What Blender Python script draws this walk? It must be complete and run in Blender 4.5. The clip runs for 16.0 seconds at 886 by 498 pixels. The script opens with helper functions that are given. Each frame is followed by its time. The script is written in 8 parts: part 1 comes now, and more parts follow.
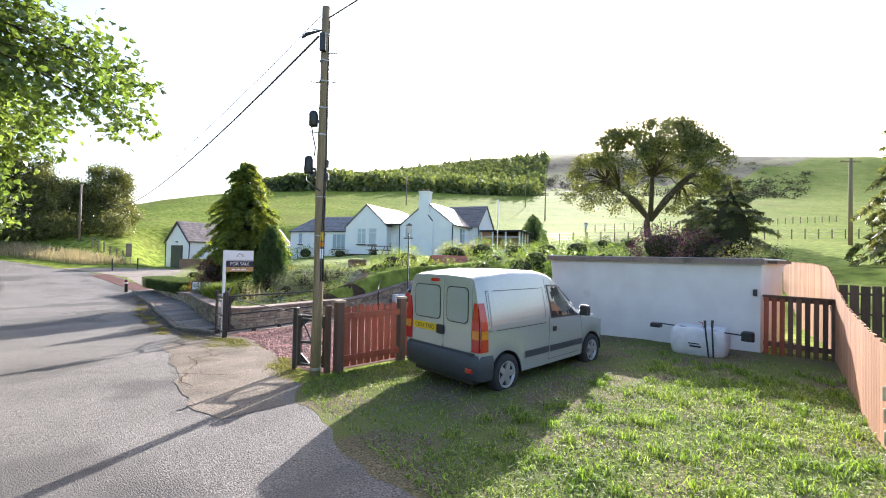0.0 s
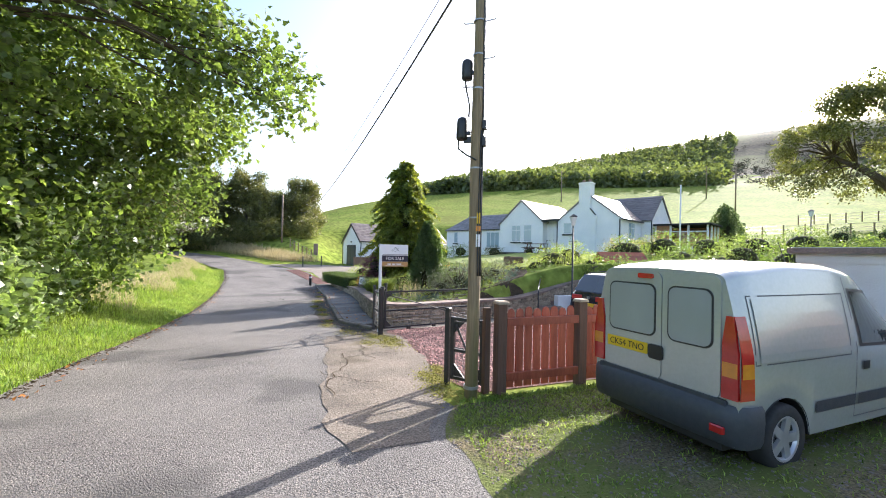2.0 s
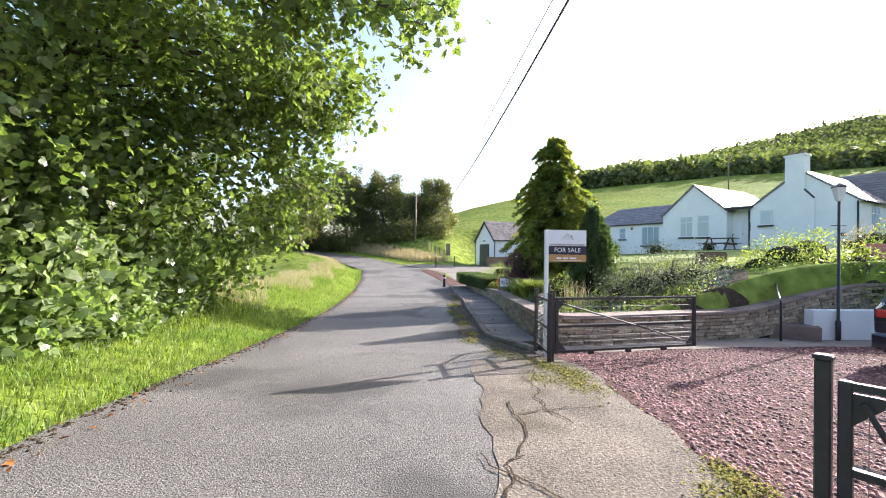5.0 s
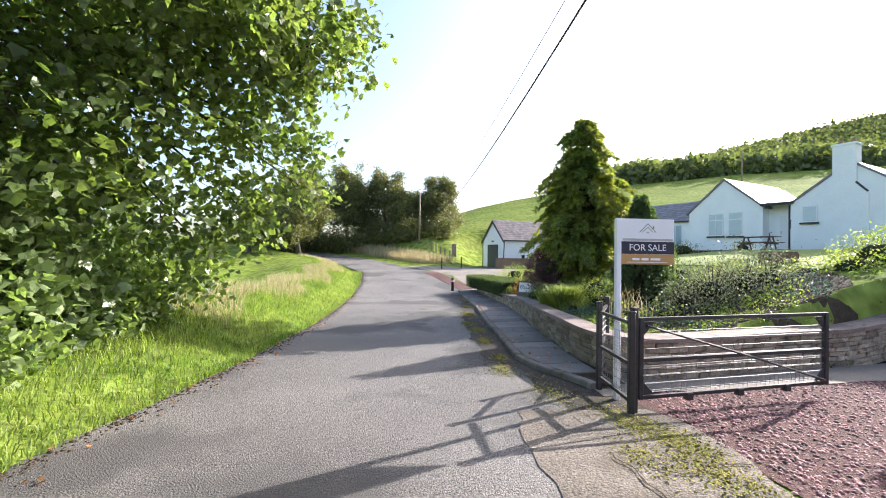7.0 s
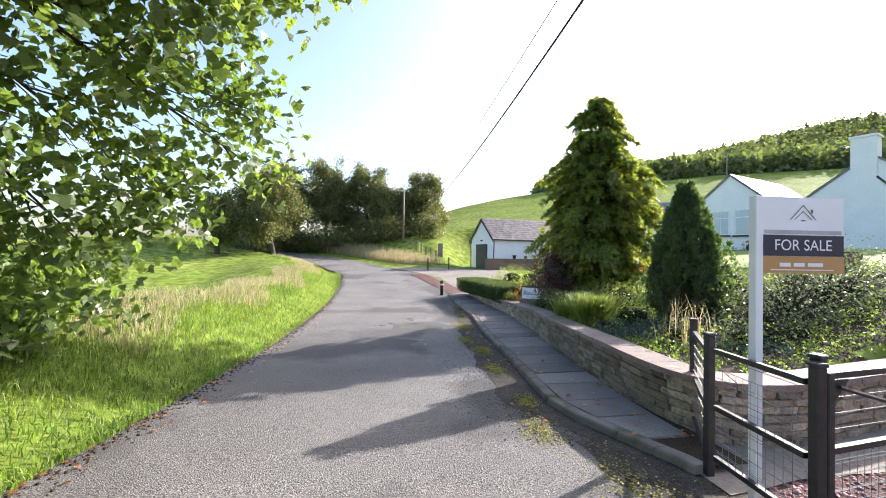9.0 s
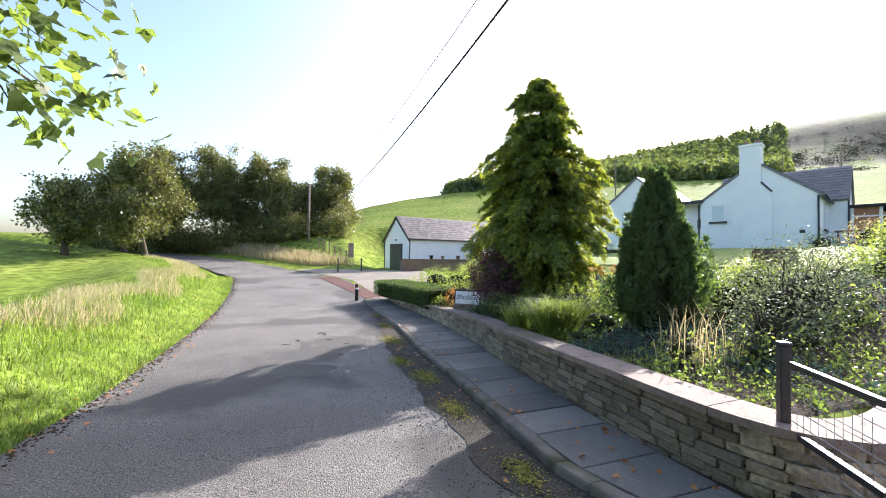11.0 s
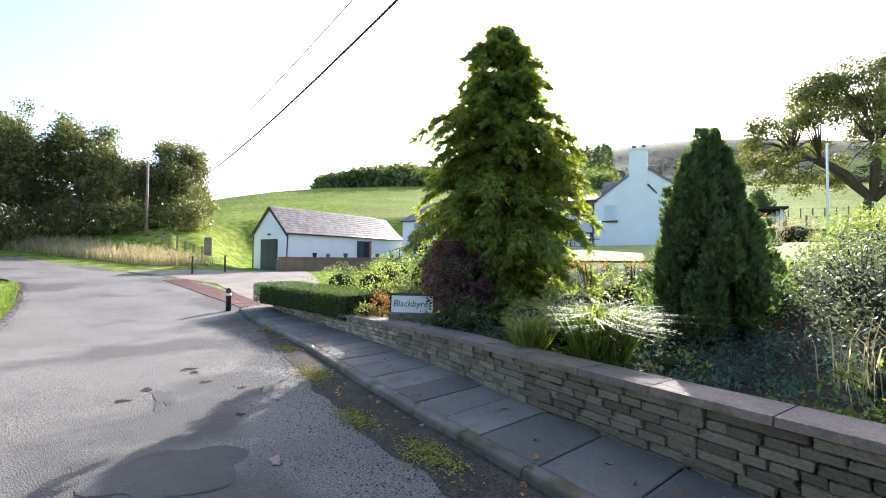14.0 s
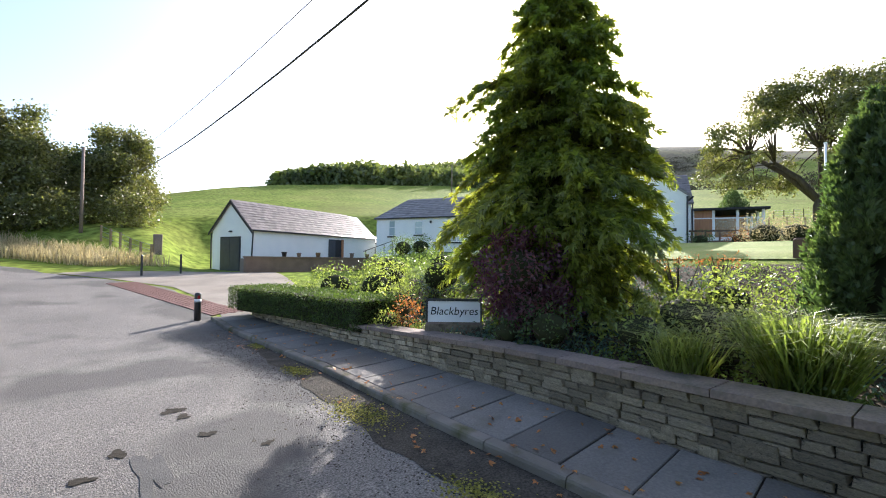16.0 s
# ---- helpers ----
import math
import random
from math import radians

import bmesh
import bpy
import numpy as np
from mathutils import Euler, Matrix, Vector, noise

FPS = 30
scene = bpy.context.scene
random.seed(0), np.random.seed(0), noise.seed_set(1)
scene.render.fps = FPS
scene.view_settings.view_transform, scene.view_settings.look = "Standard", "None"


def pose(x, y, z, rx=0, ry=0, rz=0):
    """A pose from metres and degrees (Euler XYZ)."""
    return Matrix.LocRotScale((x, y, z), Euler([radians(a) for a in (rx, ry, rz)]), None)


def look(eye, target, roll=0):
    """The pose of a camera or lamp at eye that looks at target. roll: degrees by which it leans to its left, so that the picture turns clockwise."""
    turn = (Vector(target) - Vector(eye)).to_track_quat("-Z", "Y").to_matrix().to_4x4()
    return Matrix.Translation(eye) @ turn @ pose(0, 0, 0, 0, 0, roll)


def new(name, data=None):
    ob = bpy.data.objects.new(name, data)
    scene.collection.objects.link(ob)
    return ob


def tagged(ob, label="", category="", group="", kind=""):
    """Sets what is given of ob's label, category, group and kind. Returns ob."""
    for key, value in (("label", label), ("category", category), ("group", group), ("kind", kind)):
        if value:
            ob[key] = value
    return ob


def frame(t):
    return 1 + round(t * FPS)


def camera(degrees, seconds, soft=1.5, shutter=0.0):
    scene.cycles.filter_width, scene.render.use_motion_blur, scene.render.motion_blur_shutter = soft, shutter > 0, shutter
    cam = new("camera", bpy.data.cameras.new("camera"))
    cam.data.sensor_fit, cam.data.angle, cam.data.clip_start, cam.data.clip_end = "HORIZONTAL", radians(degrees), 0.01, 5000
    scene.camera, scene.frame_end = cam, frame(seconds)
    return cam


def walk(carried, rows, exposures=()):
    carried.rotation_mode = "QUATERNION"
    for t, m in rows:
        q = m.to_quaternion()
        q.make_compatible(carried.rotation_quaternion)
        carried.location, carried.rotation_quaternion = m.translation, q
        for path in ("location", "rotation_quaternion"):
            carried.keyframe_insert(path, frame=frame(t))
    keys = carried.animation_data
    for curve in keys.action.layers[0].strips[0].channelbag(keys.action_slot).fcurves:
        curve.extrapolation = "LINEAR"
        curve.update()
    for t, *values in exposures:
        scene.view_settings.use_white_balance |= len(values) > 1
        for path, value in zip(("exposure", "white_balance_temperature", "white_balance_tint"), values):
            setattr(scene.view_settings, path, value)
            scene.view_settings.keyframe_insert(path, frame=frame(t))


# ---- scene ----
cam = camera(93.7, 16.0, 1.0)
METRES, EYE, TILT, LEAN, TURN = 18.54, 1.76, 0.0, 0.0, -42.4
ROWS = [
    (0.0, 0.0, 0.0, 0.0, -0.02, 1.02, -1.25),
    (0.5, 0.0015, 0.0202, -0.0016, 4.34, 0.98, -1.28),
    (1.0, -0.0058, 0.043, -0.0034, 9.09, 0.79, -1.36),
    (1.5, -0.0152, 0.0684, -0.0071, 14.72, 0.68, -1.3),
    (2.0, -0.0286, 0.0926, -0.0094, 20.78, 0.59, -1.25),
    (2.5, -0.0461, 0.1178, -0.0117, 25.06, 0.58, -1.19),
    (3.0, -0.0651, 0.1424, -0.0144, 30.24, 0.48, -1.06),
    (3.5, -0.088, 0.1664, -0.0164, 33.69, 0.46, -1.1),
    (4.0, -0.1092, 0.1899, -0.0193, 36.98, 0.44, -1.06),
    (6.5, -0.2257, 0.3036, -0.0269, 38.61, 0.69, -0.88),
    (7.0, -0.2489, 0.327, -0.0261, 38.58, 0.74, -0.84),
    (7.5, -0.271, 0.3498, -0.0248, 38.55, 0.77, -0.84),
    (8.0, -0.2955, 0.3741, -0.0241, 38.52, 0.71, -0.85),
    (10.5, -0.4061, 0.4819, -0.0281, 27.39, 1.01, -0.66),
    (11.0, -0.4285, 0.5031, -0.0287, 23.51, 1.06, -0.62),
    (11.5, -0.4505, 0.5246, -0.0303, 18.74, 1.15, -0.6),
    (12.0, -0.4731, 0.547, -0.0322, 15.47, 1.18, -0.64),
    (12.5, -0.4978, 0.5677, -0.0337, 12.04, 1.22, -0.62),
    (13.0, -0.521, 0.5897, -0.0357, 10.21, 1.23, -0.65),
    (13.5, -0.545, 0.6118, -0.0368, 7.53, 1.3, -0.67),
    (14.0, -0.5694, 0.6344, -0.0384, 5.33, 1.28, -0.64),
    (14.5, -0.595, 0.6558, -0.0394, 3.4, 1.39, -0.65),
    (15.0, -0.6196, 0.679, -0.0416, 1.66, 1.37, -0.61),
    (15.5, -0.6444, 0.7013, -0.0421, 0.66, 1.44, -0.58),
    (16.0, -0.6678, 0.7236, -0.0434, -0.67, 1.46, -0.61),
]
walk(cam, [(t, pose(0, 0, EYE, TILT, LEAN, TURN) @ pose(METRES * x, METRES * y, METRES * z, 90 + pitch, roll, yaw)) for t, x, y, z, yaw, pitch, roll in ROWS],
     exposures=[(0.0, 1.44, 6150, 14), (10.5, 1.46, 6100, 14), (13.0, 1.56, 6000, 13), (15.4, 1.56, 6000, 13), (16.0, 1.22, 6100, 13)])

# ---- light ----
SUN_AZ, SUN_EL = 59.5, 24.5
world = bpy.data.worlds.new("world")
scene.world = world
world.use_nodes = True
sky = world.node_tree.nodes.new("ShaderNodeTexSky")
sky.sky_type, sky.sun_disc = "NISHITA", False
sky.sun_elevation, sky.sun_rotation = radians(SUN_EL), radians(SUN_AZ)
sky.air_density, sky.dust_density, sky.ozone_density = 1.0, 3.0, 1.0
bg = world.node_tree.nodes["Background"]
bg.inputs[1].default_value = 0.15
world.node_tree.links.new(sky.outputs[0], bg.inputs[0])
sun = new("sun", bpy.data.lights.new("sun", "SUN"))
sun.data.energy, sun.data.angle, sun.data.color = 5.0, radians(0.5), (1.0, 0.94, 0.84)
SD = Vector((math.sin(radians(SUN_AZ)) * math.cos(radians(SUN_EL)), math.cos(radians(SUN_AZ)) * math.cos(radians(SUN_EL)), math.sin(radians(SUN_EL))))
sun.matrix_world = look(SD * 50, (0, 0, 0))

# ---- materials ----


def mat(name, a, b=None, rough=0.8, metal=0.0, scale=6.0, detail=6.0, bump=0.0, bscale=None, spots=None, sscale=1.0, slo=0.5, shi=0.65,
        rand=0.0, island=0.0, trans=None, stretch=(1, 1, 1), fine=None, coat=0.0):
    """A surface of colours a to b by a noise, patches of a third colour, and fine relief."""
    m = bpy.data.materials.new(name)
    m.use_nodes = True
    t = m.node_tree
    n, l = t.nodes, t.links
    p = n["Principled BSDF"]
    b = b or tuple(c * 0.8 for c in a)
    geo = n.new("ShaderNodeTexCoord")
    mp = n.new("ShaderNodeMapping")
    mp.inputs["Scale"].default_value = stretch
    l.new(geo.outputs["Object"], mp.inputs["Vector"])
    co = mp.outputs["Vector"]
    no = n.new("ShaderNodeTexNoise")
    no.inputs["Scale"].default_value, no.inputs["Detail"].default_value = scale, detail
    l.new(co, no.inputs["Vector"])
    ramp = n.new("ShaderNodeMapRange")
    ramp.inputs["From Min"].default_value, ramp.inputs["From Max"].default_value = 0.33, 0.67
    l.new(no.outputs["Fac"], ramp.inputs["Value"])
    mix = n.new("ShaderNodeMix")
    mix.data_type = "RGBA"
    mix.inputs["A"].default_value, mix.inputs["B"].default_value = (*a, 1), (*b, 1)
    l.new(ramp.outputs["Result"], mix.inputs["Factor"])
    col = mix.outputs["Result"]
    if fine:
        f = n.new("ShaderNodeTexNoise")
        f.inputs["Scale"].default_value, f.inputs["Detail"].default_value = fine[0], 3.0
        l.new(co, f.inputs["Vector"])
        fr = n.new("ShaderNodeMapRange")
        fr.inputs["From Min"].default_value, fr.inputs["From Max"].default_value = 0.3, 0.7
        fr.inputs["To Min"].default_value, fr.inputs["To Max"].default_value = 1 - fine[1], 1 + fine[1]
        l.new(f.outputs["Fac"], fr.inputs["Value"])
        fm = n.new("ShaderNodeMix")
        fm.data_type, fm.blend_type = "RGBA", "MULTIPLY"
        fm.inputs["Factor"].default_value = 1.0
        l.new(col, fm.inputs["A"])
        l.new(fr.outputs["Result"], fm.inputs["B"])
        col = fm.outputs["Result"]
    if spots:
        s = n.new("ShaderNodeTexNoise")
        s.inputs["Scale"].default_value, s.inputs["Detail"].default_value = sscale, 8.0
        l.new(co, s.inputs["Vector"])
        sr = n.new("ShaderNodeMapRange")
        sr.inputs["From Min"].default_value, sr.inputs["From Max"].default_value = slo, shi
        l.new(s.outputs["Fac"], sr.inputs["Value"])
        sm = n.new("ShaderNodeMix")
        sm.data_type = "RGBA"
        l.new(sr.outputs["Result"], sm.inputs["Factor"])
        l.new(col, sm.inputs["A"])
        sm.inputs["B"].default_value = (*spots, 1)
        col = sm.outputs["Result"]
    for amount, kind in ((rand, "ShaderNodeObjectInfo"), (island, "ShaderNodeNewGeometry")):
        if amount:
            r = n.new(kind)
            rr = n.new("ShaderNodeMapRange")
            rr.inputs["To Min"].default_value, rr.inputs["To Max"].default_value = 1 - amount, 1 + amount
            l.new(r.outputs["Random" if kind == "ShaderNodeObjectInfo" else "Random Per Island"], rr.inputs["Value"])
            rm = n.new("ShaderNodeMix")
            rm.data_type, rm.blend_type = "RGBA", "MULTIPLY"
            rm.inputs["Factor"].default_value = 1.0
            l.new(col, rm.inputs["A"])
            l.new(rr.outputs["Result"], rm.inputs["B"])
            col = rm.outputs["Result"]
    l.new(col, p.inputs["Base Color"])
    p.inputs["Roughness"].default_value, p.inputs["Metallic"].default_value = rough, metal
    p.inputs["Coat Weight"].default_value = coat
    p.inputs["Specular IOR Level"].default_value = 0.12 if rough >= 0.9 else 0.5
    if bump:
        bn = n.new("ShaderNodeTexNoise")
        bn.inputs["Scale"].default_value, bn.inputs["Detail"].default_value = bscale or scale * 4, 5.0
        l.new(co, bn.inputs["Vector"])
        bu = n.new("ShaderNodeBump")
        bu.inputs["Strength"].default_value, bu.inputs["Distance"].default_value = min(1.0, bump), 0.02
        l.new(bn.outputs["Fac"], bu.inputs["Height"])
        l.new(bu.outputs["Normal"], p.inputs["Normal"])
    if trans:
        tr = n.new("ShaderNodeBsdfTranslucent")
        ms = n.new("ShaderNodeMixShader")
        tm = n.new("ShaderNodeMix")
        tm.data_type, tm.blend_type = "RGBA", "MULTIPLY"
        tm.inputs["Factor"].default_value = 1.0
        l.new(col, tm.inputs["A"])
        tm.inputs["B"].default_value = (*trans[1], 1)
        l.new(tm.outputs["Result"], tr.inputs["Color"])
        ms.inputs[0].default_value = trans[0]
        l.new(p.outputs["BSDF"], ms.inputs[1])
        l.new(tr.outputs["BSDF"], ms.inputs[2])
        l.new(ms.outputs["Shader"], n["Material Output"].inputs["Surface"])
    return m


def glass_mat(name, tint, rough=0.03, alpha=0.35):
    m = bpy.data.materials.new(name)
    m.use_nodes = True
    n, l = m.node_tree.nodes, m.node_tree.links
    g = n.new("ShaderNodeBsdfGlossy")
    g.inputs["Roughness"].default_value = rough
    tr = n.new("ShaderNodeBsdfTransparent")
    tr.inputs["Color"].default_value = (*tint, 1)
    fr = n.new("ShaderNodeFresnel")
    fr.inputs["IOR"].default_value = 1.6
    ms = n.new("ShaderNodeMixShader")
    l.new(fr.outputs["Fac"], ms.inputs[0])
    l.new(tr.outputs["BSDF"], ms.inputs[1])
    l.new(g.outputs["BSDF"], ms.inputs[2])
    l.new(ms.outputs["Shader"], n["Material Output"].inputs["Surface"])
    return m


LT = (0.5, (2.05, 2.15, 0.85))
LT2 = (0.5, (1.85, 1.9, 0.9))
M_ASPHALT = mat("asphalt", (0.125, 0.113, 0.104), (0.18, 0.165, 0.15), 0.85, scale=0.5, bump=1.0, bscale=70, fine=(55, 0.7), spots=(0.085, 0.078, 0.072), sscale=0.35, slo=0.52, shi=0.6)
M_CONCRETE = mat("concrete", (0.225, 0.19, 0.155), (0.15, 0.128, 0.105), 0.9, scale=1.5, bump=0.8, bscale=45, fine=(40, 0.5), spots=(0.12, 0.1, 0.07), sscale=1.1, slo=0.55, shi=0.7)
M_DRIVE = mat("drive_concrete", (0.3, 0.26, 0.22), (0.22, 0.19, 0.16), 0.9, scale=0.8, bump=0.3, bscale=40, fine=(30, 0.15))
M_BRICKPAVE = mat("red_paving", (0.25, 0.125, 0.1), (0.18, 0.09, 0.075), 0.85, scale=8, fine=(30, 0.25), bump=0.3)
M_GRAVEL = mat("red_gravel", (0.12, 0.062, 0.055), (0.08, 0.042, 0.038), 0.9, scale=14, bump=1.0, bscale=45, fine=(60, 0.6))
M_PEBBLE = mat("gravel_stone", (0.31, 0.155, 0.145), (0.17, 0.085, 0.08), 0.85, scale=3, island=0.85)
M_SOIL = mat("soil", (0.075, 0.055, 0.035), (0.045, 0.033, 0.022), 0.95, scale=4, bump=0.8, bscale=40, fine=(50, 0.4))
M_FIELD = mat("field_grass", (0.14, 0.195, 0.03), (0.21, 0.245, 0.055), 0.9, scale=0.15, detail=9, bump=1.0, bscale=4, fine=(2.0, 0.5), spots=(0.15, 0.155, 0.042), sscale=0.05, slo=0.55, shi=0.75)
M_FIELD.node_tree.nodes["Principled BSDF"].inputs["Specular IOR Level"].default_value = 0.02
M_MOOR = mat("heather_moor", (0.16, 0.145, 0.085), (0.085, 0.075, 0.055), 0.95, scale=0.06, detail=9, bump=0.8, bscale=2, fine=(0.8, 0.35), spots=(0.2, 0.2, 0.09), sscale=0.025, slo=0.5, shi=0.6)
M_TURF = mat("worn_turf", (0.12, 0.1, 0.06), (0.17, 0.14, 0.08), 0.95, scale=0.9, bump=1.0, bscale=40, fine=(45, 0.6), spots=(0.12, 0.14, 0.04), sscale=1.1, slo=0.42, shi=0.56)
M_STRAW = mat("cut_straw", (0.3, 0.23, 0.12), (0.22, 0.16, 0.08), 0.85, scale=2, island=0.4)
M_LAWN = mat("lawn", (0.2, 0.26, 0.06), (0.25, 0.28, 0.09), 0.9, scale=0.8, fine=(20, 0.2), bump=0.4, bscale=40)
M_BLADE = mat("grass_blade", (0.125, 0.2, 0.034), (0.21, 0.26, 0.06), 0.6, scale=0.9, island=0.6, trans=(0.45, (1.6, 1.7, 0.8)))
M_DRYBLADE = mat("dry_grass", (0.5, 0.44, 0.29), (0.38, 0.33, 0.2), 0.8, scale=1, island=0.3, trans=(0.4, (1.3, 1.2, 0.9)))
M_LEAF = mat("leaf", (0.095, 0.138, 0.048), (0.145, 0.182, 0.068), 0.33, scale=0.7, island=0.4, trans=LT)
M_LEAFDARK = mat("dark_leaf", (0.105, 0.12, 0.046), (0.155, 0.155, 0.062), 0.45, scale=0.5, island=0.5, trans=(0.34, (1.9, 1.9, 0.9)))
M_LEAFYEL = mat("yellow_green_leaf", (0.155, 0.2, 0.055), (0.22, 0.255, 0.085), 0.5, scale=0.9, island=0.4, trans=LT2)
M_CONIFER = mat("conifer_spray", (0.12, 0.165, 0.042), (0.205, 0.22, 0.055), 0.5, scale=0.8, island=0.4, trans=(0.5, (2.2, 2.1, 0.7)))
M_THUJA = mat("thuja_spray", (0.07, 0.11, 0.05), (0.11, 0.145, 0.062), 0.5, scale=1.2, island=0.35, trans=(0.35, (2.0, 2.2, 0.9)))
M_PURPLE = mat("purple_leaf", (0.1, 0.045, 0.07), (0.14, 0.06, 0.075), 0.45, scale=2, island=0.4, trans=(0.3, (2, 1.0, 1.0)))
M_SILVER = mat("silvery_leaf", (0.12, 0.14, 0.095), (0.19, 0.205, 0.145), 0.5, scale=2, island=0.4, trans=(0.35, (1.4, 1.5, 0.9)))
M_BLUEGREEN = mat("blue_green_leaf", (0.06, 0.11, 0.095), (0.09, 0.15, 0.12), 0.5, scale=2, island=0.35, trans=(0.3, (1.5, 1.6, 1.2)))
M_ORANGE = mat("orange_leaf", (0.4, 0.13, 0.04), (0.45, 0.24, 0.07), 0.5, scale=5, island=0.4, trans=(0.4, (1.3, 1.2, 0.9)))
M_FOREST = mat("forest_leaf", (0.11, 0.135, 0.06), (0.16, 0.18, 0.08), 0.7, scale=0.08, island=0.4, trans=(0.3, (1.8, 1.9, 0.8)))
M_HEATHER = mat("heather_bush", (0.12, 0.1, 0.06), (0.08, 0.075, 0.045), 0.9, scale=0.2, island=0.3)
M_BARK = mat("bark", (0.07, 0.055, 0.04), (0.11, 0.09, 0.07), 0.95, scale=6, bump=1.0, bscale=25, stretch=(1, 1, 0.25))
M_WHITE = mat("white_render", (0.88, 0.88, 0.86), (0.82, 0.83, 0.82), 0.85, scale=1.2, bump=0.35, bscale=45, fine=(25, 0.05))
M_GARAGE = mat("painted_block", (0.76, 0.74, 0.72), (0.68, 0.65, 0.63), 0.8, scale=1.6, bump=0.3, bscale=35, spots=(0.45, 0.44, 0.36), sscale=1.3, slo=0.66, shi=0.85)
M_SLATE = mat("slate", (0.12, 0.115, 0.12), (0.18, 0.165, 0.165), 0.42, scale=3, rand=0.25, island=0.25, bump=0.3)
M_SLATEBROWN = mat("brown_slate", (0.19, 0.15, 0.14), (0.27, 0.22, 0.2), 0.5, scale=3, rand=0.25, island=0.3, bump=0.3)
M_BLACK = mat("black_paint", (0.02, 0.02, 0.022), (0.035, 0.034, 0.034), 0.45, scale=12, bump=0.15)
M_DOOR = mat("slate_blue_paint", (0.05, 0.058, 0.075), (0.04, 0.046, 0.06), 0.5, scale=3)
M_PVC = mat("white_frame", (0.8, 0.8, 0.8), (0.75, 0.75, 0.75), 0.35)
M_WINDOW = mat("window_glass", (0.42, 0.52, 0.56), (0.34, 0.44, 0.48), 0.06, scale=0.8, coat=1.0)
M_STONE = mat("wall_stone", (0.34, 0.275, 0.2), (0.22, 0.18, 0.135), 0.9, scale=5, bump=0.9, bscale=40, rand=0.35, island=0.35, fine=(25, 0.25), spots=(0.1, 0.085, 0.065), sscale=6, slo=0.58, shi=0.7)
M_MORTAR = mat("dark_joint", (0.05, 0.043, 0.035), (0.03, 0.026, 0.02), 0.95, scale=8, bump=0.6)
M_COPE = mat("coping_slab", (0.28, 0.205, 0.17), (0.2, 0.15, 0.128), 0.85, scale=2, bump=0.4, bscale=45, rand=0.15, fine=(35, 0.2), spots=(0.13, 0.11, 0.08), sscale=3, slo=0.56, shi=0.7)
M_SLAB = mat("paving_slab", (0.185, 0.165, 0.148), (0.13, 0.118, 0.107), 0.85, scale=1.2, bump=0.4, bscale=50, rand=0.26, fine=(40, 0.18), spots=(0.12, 0.105, 0.085), sscale=2.2, slo=0.58, shi=0.75)
M_KERB = mat("kerb_stone", (0.22, 0.19, 0.165), (0.16, 0.14, 0.12), 0.9, scale=2.5, bump=0.5, bscale=50, rand=0.18, spots=(0.1, 0.095, 0.05), sscale=3, slo=0.52, shi=0.7)
M_MOSS = mat("moss", (0.33, 0.29, 0.06), (0.2, 0.2, 0.05), 0.95, scale=9, bump=1.0, bscale=70, island=0.3)
M_REDWOOD = mat("red_stained_wood", (0.24, 0.052, 0.028), (0.33, 0.085, 0.042), 0.6, scale=3, stretch=(3, 3, 0.4), rand=0.3, bump=0.3, fine=(30, 0.15))
M_DARKWOOD = mat("weathered_wood", (0.16, 0.09, 0.06), (0.11, 0.07, 0.05), 0.85, scale=4, stretch=(3, 3, 0.4), rand=0.25, bump=0.4)
M_FENCE = mat("larch_board", (0.4, 0.2, 0.1), (0.3, 0.14, 0.075), 0.8, scale=3, stretch=(3, 3, 0.4), rand=0.2, bump=0.3)
M_PALE = mat("pale_wood", (0.5, 0.42, 0.3), (0.38, 0.31, 0.22), 0.8, scale=3, stretch=(0.5, 3, 3), rand=0.15, bump=0.3)
M_POLE = mat("pole_wood", (0.3, 0.22, 0.13), (0.22, 0.16, 0.095), 0.8, scale=3, stretch=(4, 4, 0.25), bump=0.6, fine=(12, 0.25), spots=(0.19, 0.18, 0.08), sscale=0.7, slo=0.5, shi=0.65)
M_PLASTIC = mat("black_plastic", (0.018, 0.018, 0.02), (0.03, 0.03, 0.032), 0.4, scale=6)
M_METAL = mat("galvanised_metal", (0.45, 0.45, 0.45), (0.34, 0.34, 0.34), 0.4, 0.8, scale=8)
M_SILVERPAINT = mat("silver_paint", (0.47, 0.49, 0.48), (0.44, 0.46, 0.45), 0.25, 0.35, scale=30, coat=0.6)
M_BUMPER = mat("grey_plastic", (0.045, 0.05, 0.06), (0.055, 0.06, 0.07), 0.55, scale=20, bump=0.1)
M_TYRE = mat("tyre_rubber", (0.02, 0.02, 0.02), (0.03, 0.03, 0.03), 0.8, scale=20)
M_ALLOY = mat("wheel_trim", (0.6, 0.6, 0.61), (0.52, 0.52, 0.53), 0.3, 0.6, scale=10)
M_CARBLUE = mat("dark_blue_paint", (0.012, 0.016, 0.035), (0.01, 0.013, 0.03), 0.2, 0.3, scale=10, coat=1.0)
M_CARGLASS = mat("car_glass", (0.03, 0.035, 0.036), (0.05, 0.055, 0.055), 0.05, scale=2, coat=1.0)
M_GREYGLASS = mat("blanked_window", (0.33, 0.35, 0.34), (0.3, 0.32, 0.31), 0.2, scale=3, coat=0.5)
M_RED = mat("red_lens", (0.5, 0.02, 0.02), (0.4, 0.015, 0.015), 0.15, scale=20, coat=1.0)
M_AMBER = mat("amber_lens", (0.7, 0.24, 0.02), (0.6, 0.2, 0.02), 0.15, scale=20, coat=1.0)
